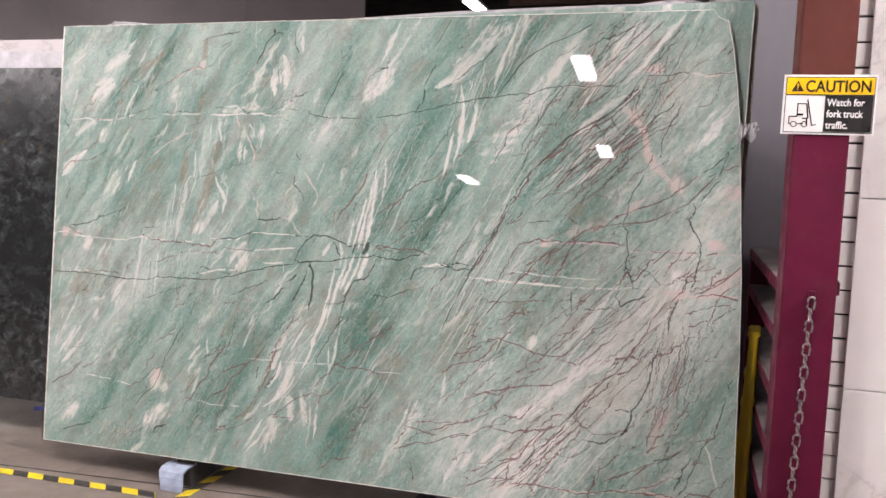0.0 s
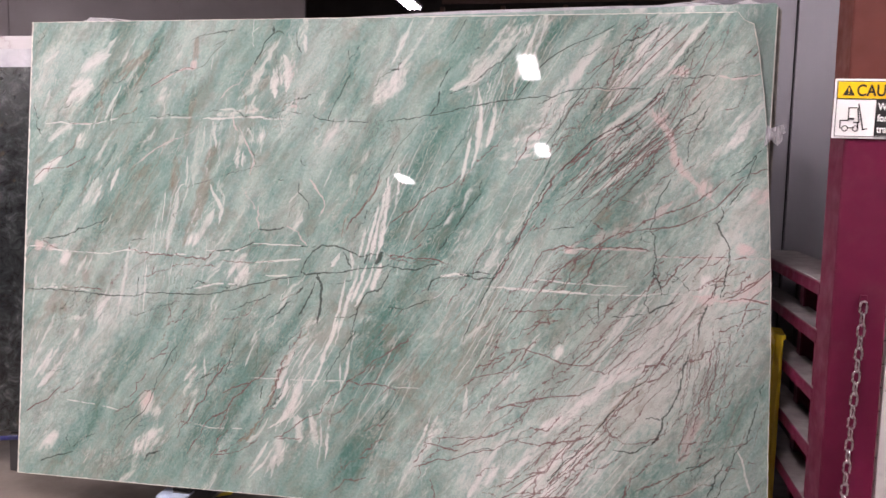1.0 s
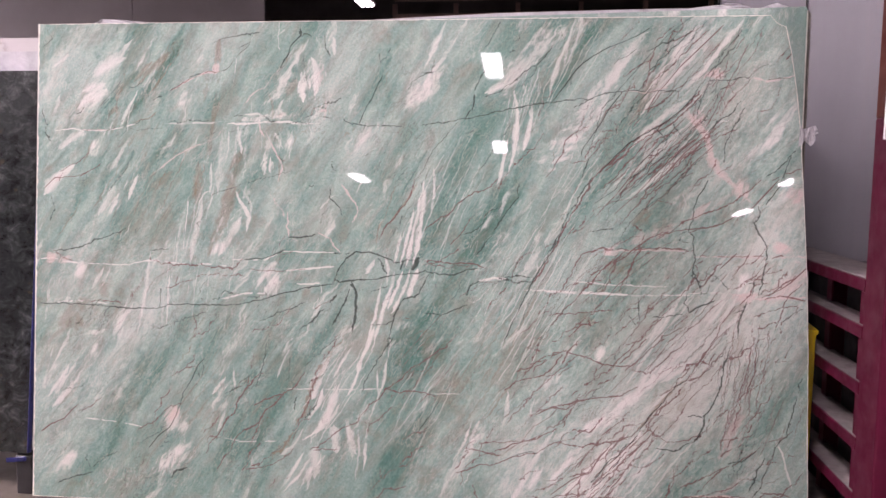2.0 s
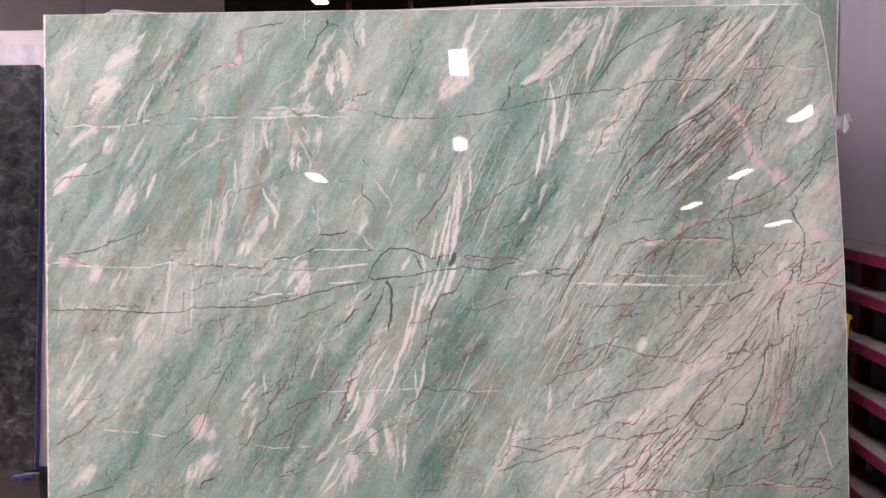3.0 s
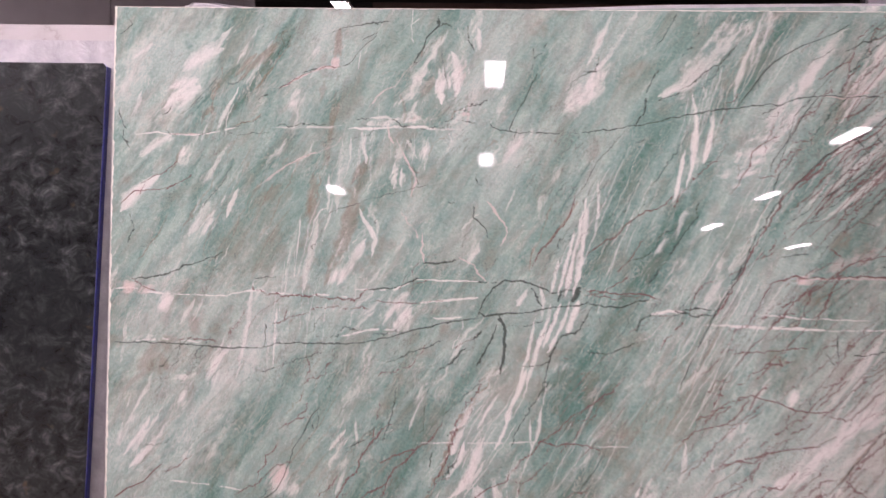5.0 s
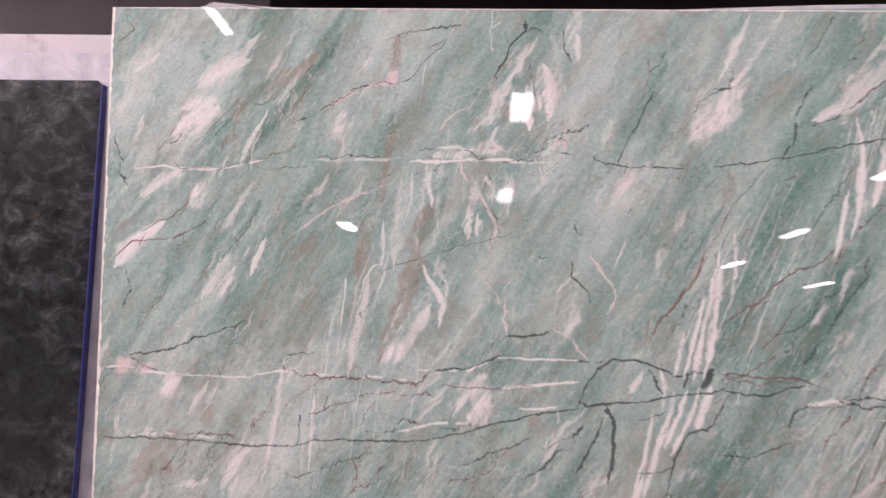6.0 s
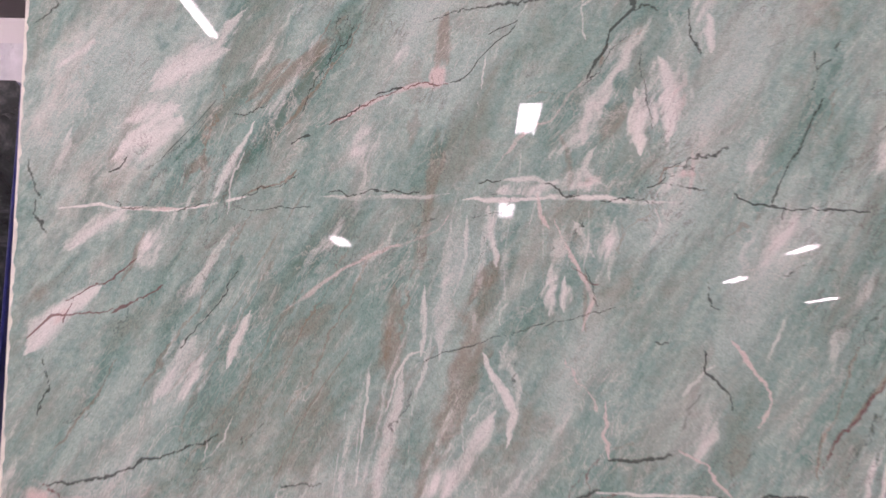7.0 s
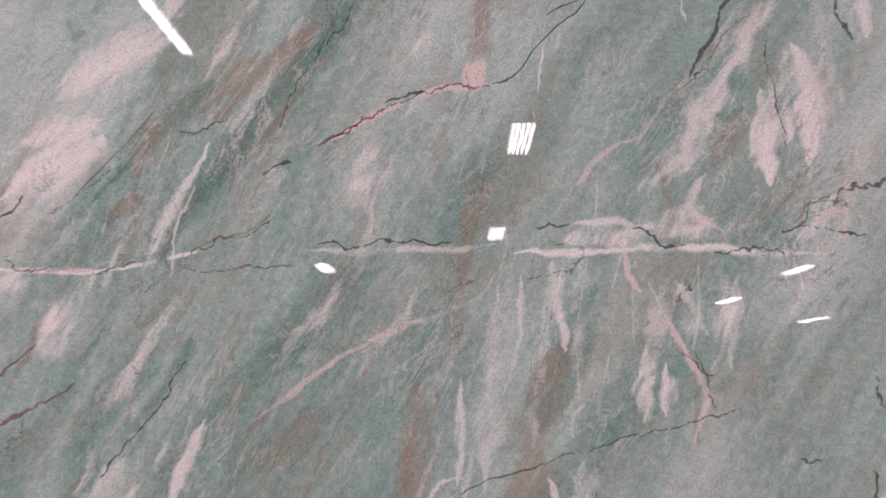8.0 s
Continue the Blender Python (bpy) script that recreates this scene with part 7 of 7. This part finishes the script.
def caution_sign():
    sign = thing("caution_sign", pose(3.181, -0.377, 1.626, 0, 0.4, 0), "white plastic caution sign with a yellow header, screwed to the post", "sign")
    w, h = 0.256, 0.178
    part("board", boxed(0, w, -0.003, 0, 0, h, 0.0012), WHITE_PLASTIC, sign)
    part("header", boxed(0.009, w - 0.007, -0.0042, -0.0032, 0.120, h - 0.009), SIGN_YELLOW, sign, "yellow header")
    part("text_panel", boxed(0.118, w - 0.008, -0.0042, -0.0032, 0.009, 0.1165), SIGN_BLACK, sign, "black text panel")
    for x0, x1, z0, z1 in ((0.0065, 0.0085, 0.0065, h - 0.0065), (w - 0.0065, w - 0.0045, 0.0065, h - 0.0065), (0.0065, w - 0.0045, 0.0055, 0.0075), (0.0065, w - 0.0045, h - 0.0085, h - 0.0065), (0.0065, w - 0.0045, 0.117, 0.1195)):
        part("border", boxed(x0, x1, -0.0040, -0.0031, z0, z1), SIGN_BLACK, sign)
    letters("CAUTION", 0.048, 0.061, 0.1275, -0.0046, sign, SIGN_BLACK, squeeze=0.83)
    for n, word in enumerate(("Watch for", "fork truck", "traffic.")):
        letters(word, 0.030, 0.124, 0.086 - 0.0335 * n, -0.0046, sign, WHITE_PLASTIC, squeeze=0.80)
    tri = plate([(0.022, 0.128), (0.057, 0.128), (0.0395, 0.160)], -0.0048, -0.0042)
    part("warning_triangle", tri, SIGN_BLACK, sign)
    part("exclamation_bar", plate([(0.0382, 0.139), (0.0408, 0.139), (0.0418, 0.151), (0.0372, 0.151)], -0.0053, -0.0049), SIGN_YELLOW, sign)
    part("exclamation_dot", boxed(0.0382, 0.0408, -0.0053, -0.0049, 0.1325, 0.1355), SIGN_YELLOW, sign)
    icon = bmesh.new()
    k = lambda x0, x1, z0, z1, m=None: box(icon, x0, x1, -0.0045, -0.0036, z0, z1, 0, m)
    for a in ((0.020, 0.023, 0.030, 0.055), (0.020, 0.045, 0.052, 0.055), (0.020, 0.028, 0.030, 0.033), (0.042, 0.062, 0.030, 0.033), (0.069, 0.073, 0.030, 0.050),
              (0.042, 0.045, 0.052, 0.092), (0.042, 0.068, 0.090, 0.093), (0.045, 0.060, 0.056, 0.062), (0.058, 0.073, 0.046, 0.050)):
        k(*a)
    k(-0.0018, 0.0018, 0.0, 0.078, pose(0.086, 0, 0.028, 0, -12, 0))
    k(-0.0018, 0.0018, 0.0, 0.042, pose(0.074, 0, 0.048, 0, -8, 0))
    k(0.0, 0.014, -0.0015, 0.0015, pose(0.084, 0, 0.0265, 0, -14, 0))
    for cx in (0.035, 0.065):
        for i in range(16):
            k(-0.0018, 0.0018, 0.0068, 0.0092, pose(cx, 0, 0.030, 0, i * 22.5, 0))
    part("forklift_mark", icon, SIGN_BLACK, sign, "black outline of a fork truck")
    return sign


caution_sign()


def chain_link(long=0.046, wide=0.028, wire=0.0032):
    """One oval link in the x-z plane."""
    bm = bmesh.new()
    loop, ring = 20, 8
    rows = []
    for i in range(loop):
        a = 2 * math.pi * i / loop
        c, s = math.cos(a), math.sin(a)
        straight = (long - wide) / 2
        x, z = (wide / 2 - wire) * c, (wide / 2 - wire) * s + math.copysign(straight, s) * min(1, abs(s) * 3)
        rows.append([bm.verts.new((x + wire * math.cos(2 * math.pi * k / ring) * c, wire * math.sin(2 * math.pi * k / ring), z + wire * math.cos(2 * math.pi * k / ring) * s)) for k in range(ring)])
    for i in range(loop):
        for k in range(ring):
            bm.faces.new((rows[i][k], rows[i][(k + 1) % ring], rows[(i + 1) % loop][(k + 1) % ring], rows[(i + 1) % loop][k]))
    bmesh.ops.recalc_face_normals(bm, faces=bm.faces)
    return bm


chain = thing("steel_chain", None, "galvanised steel chain hanging from the maroon post", "chain")
part("hook_plate", boxed(3.296, 3.316, -0.386, -0.3755, 1.120, 1.150, 0.002), MAROON, chain, "small painted hook plate")
link = None
for n in range(30):
    z = 1.112 - 0.0362 * n
    x = 3.304 - 0.024 * (1 - (z / 1.112)) * 1.2
    turn = 14 if n % 2 == 0 else 96
    at = pose(x, -0.392, z, 0, 3, turn)
    if link is None:
        link = part("link", chain_link(), GALVANISED, chain, smooth=True)
        link.matrix_basis = at
    else:
        ob = new("link", link.data)
        ob.parent = chain
        ob.matrix_basis = at

# ---- the maroon side rack ----
side = thing("side_rack", None, "maroon steel side rack with dusty flat rails beside the post", "rack")
for z, deep in ((1.165, 0.19), (1.003, 0.10), (0.806, 0.10), (0.610, 0.10), (0.414, 0.10), (0.218, 0.10)):
    rail = part("rail", boxed(3.222, 3.222 + deep, -0.212, 0.96, z - 0.048, z - 0.003, 0.003), MAROON, side)
    part("dusty_top", boxed(3.224, 3.222 + deep - 0.002, -0.210, 0.958, z - 0.003, z, 0), DUSTY, rail, "grey dust")
part("end_upright", boxed(3.222, 3.30, 0.88, 0.955, 0.0, 1.116, 0.004), MAROON, side)
part("middle_upright", boxed(3.30, 3.36, 0.30, 0.36, 0.0, 1.116, 0.004), MAROON, side)
part("near_upright", boxed(3.23, 3.30, -0.2125, -0.16, 0.0, 1.116, 0.004), MAROON, side)


def barrier_panel():
    bm = bmesh.new()
    for a in ((-0.015, 0.015, 0.0, 0.05, 0.0, 0.90), (-0.015, 0.015, 0.25, 0.30, 0.0, 0.90), (-0.015, 0.015, 0.05, 0.25, 0.85, 0.90), (-0.015, 0.015, 0.05, 0.25, 0.05, 0.79), (-0.022, 0.022, 0.0, 0.30, 0.885, 0.905)):
        box(bm, *a, 0.006, None, 2)
    for z in (0.15, 0.3, 0.45, 0.6, 0.72):
        box(bm, -0.019, 0.019, 0.06, 0.24, z, z + 0.02, 0.004)
    return bm


stand = thing("caution_stand", pose(3.158, 0.20, 0.0, 0, 2.6, -6) @ Matrix.Diagonal((1, 0.5, 1, 1)), "yellow plastic folding floor stand between slab and side rack", "floor stand")
part("panel", barrier_panel(), YELLOW, stand)
second = part("panel", barrier_panel(), YELLOW, stand)
second.matrix_basis = pose(0.038, 0.02, 0, 0, -2.4, 0)

# ---- the tile display beyond the post ----
display = thing("tile_display", None, "white slatwall display with dark grooves behind the post", "display")
part("carcass", boxed(3.42, 4.8, -0.125, 0.02, 0.0, 2.6, 0.004), DARK_BACK, display, "black board that stands for the shade behind the rails")
# near-black box added so the gaps between the rails look shaded
part("rail_gap_shade", boxed(3.42, 4.8, 0.021, 0.95, 0.0, 1.10, 0.004), DARK_BACK, display, "black board that stands for the shade behind the rails")
z = 0.0
n = 0
while z < 2.6:
    part("slat", boxed(3.396, 4.8, -0.150, -0.132, z + 0.004, z + 0.0765, 0.001), WHITE_BOARD, display)
    part("groove", boxed(3.398, 4.79, -0.1315, -0.1255, z, z + 0.08), DARK_BACK, display)
    z += 0.0806
tile_bm = None
for n, z0 in enumerate((-0.46, 0.172, 0.804, 1.436, 2.068)):
    z1 = z0 + 0.628
    bm = boxed(3.454, 4.66, -0.163, -0.151, max(0.01, z0), z1, 0.0015)
    ob = thing("marble_tile", None, "large white marble-look tile with soft grey veins on the display", "tile", "display tiles")
    part("tile_body", bm, MARBLE_TILE, ob)
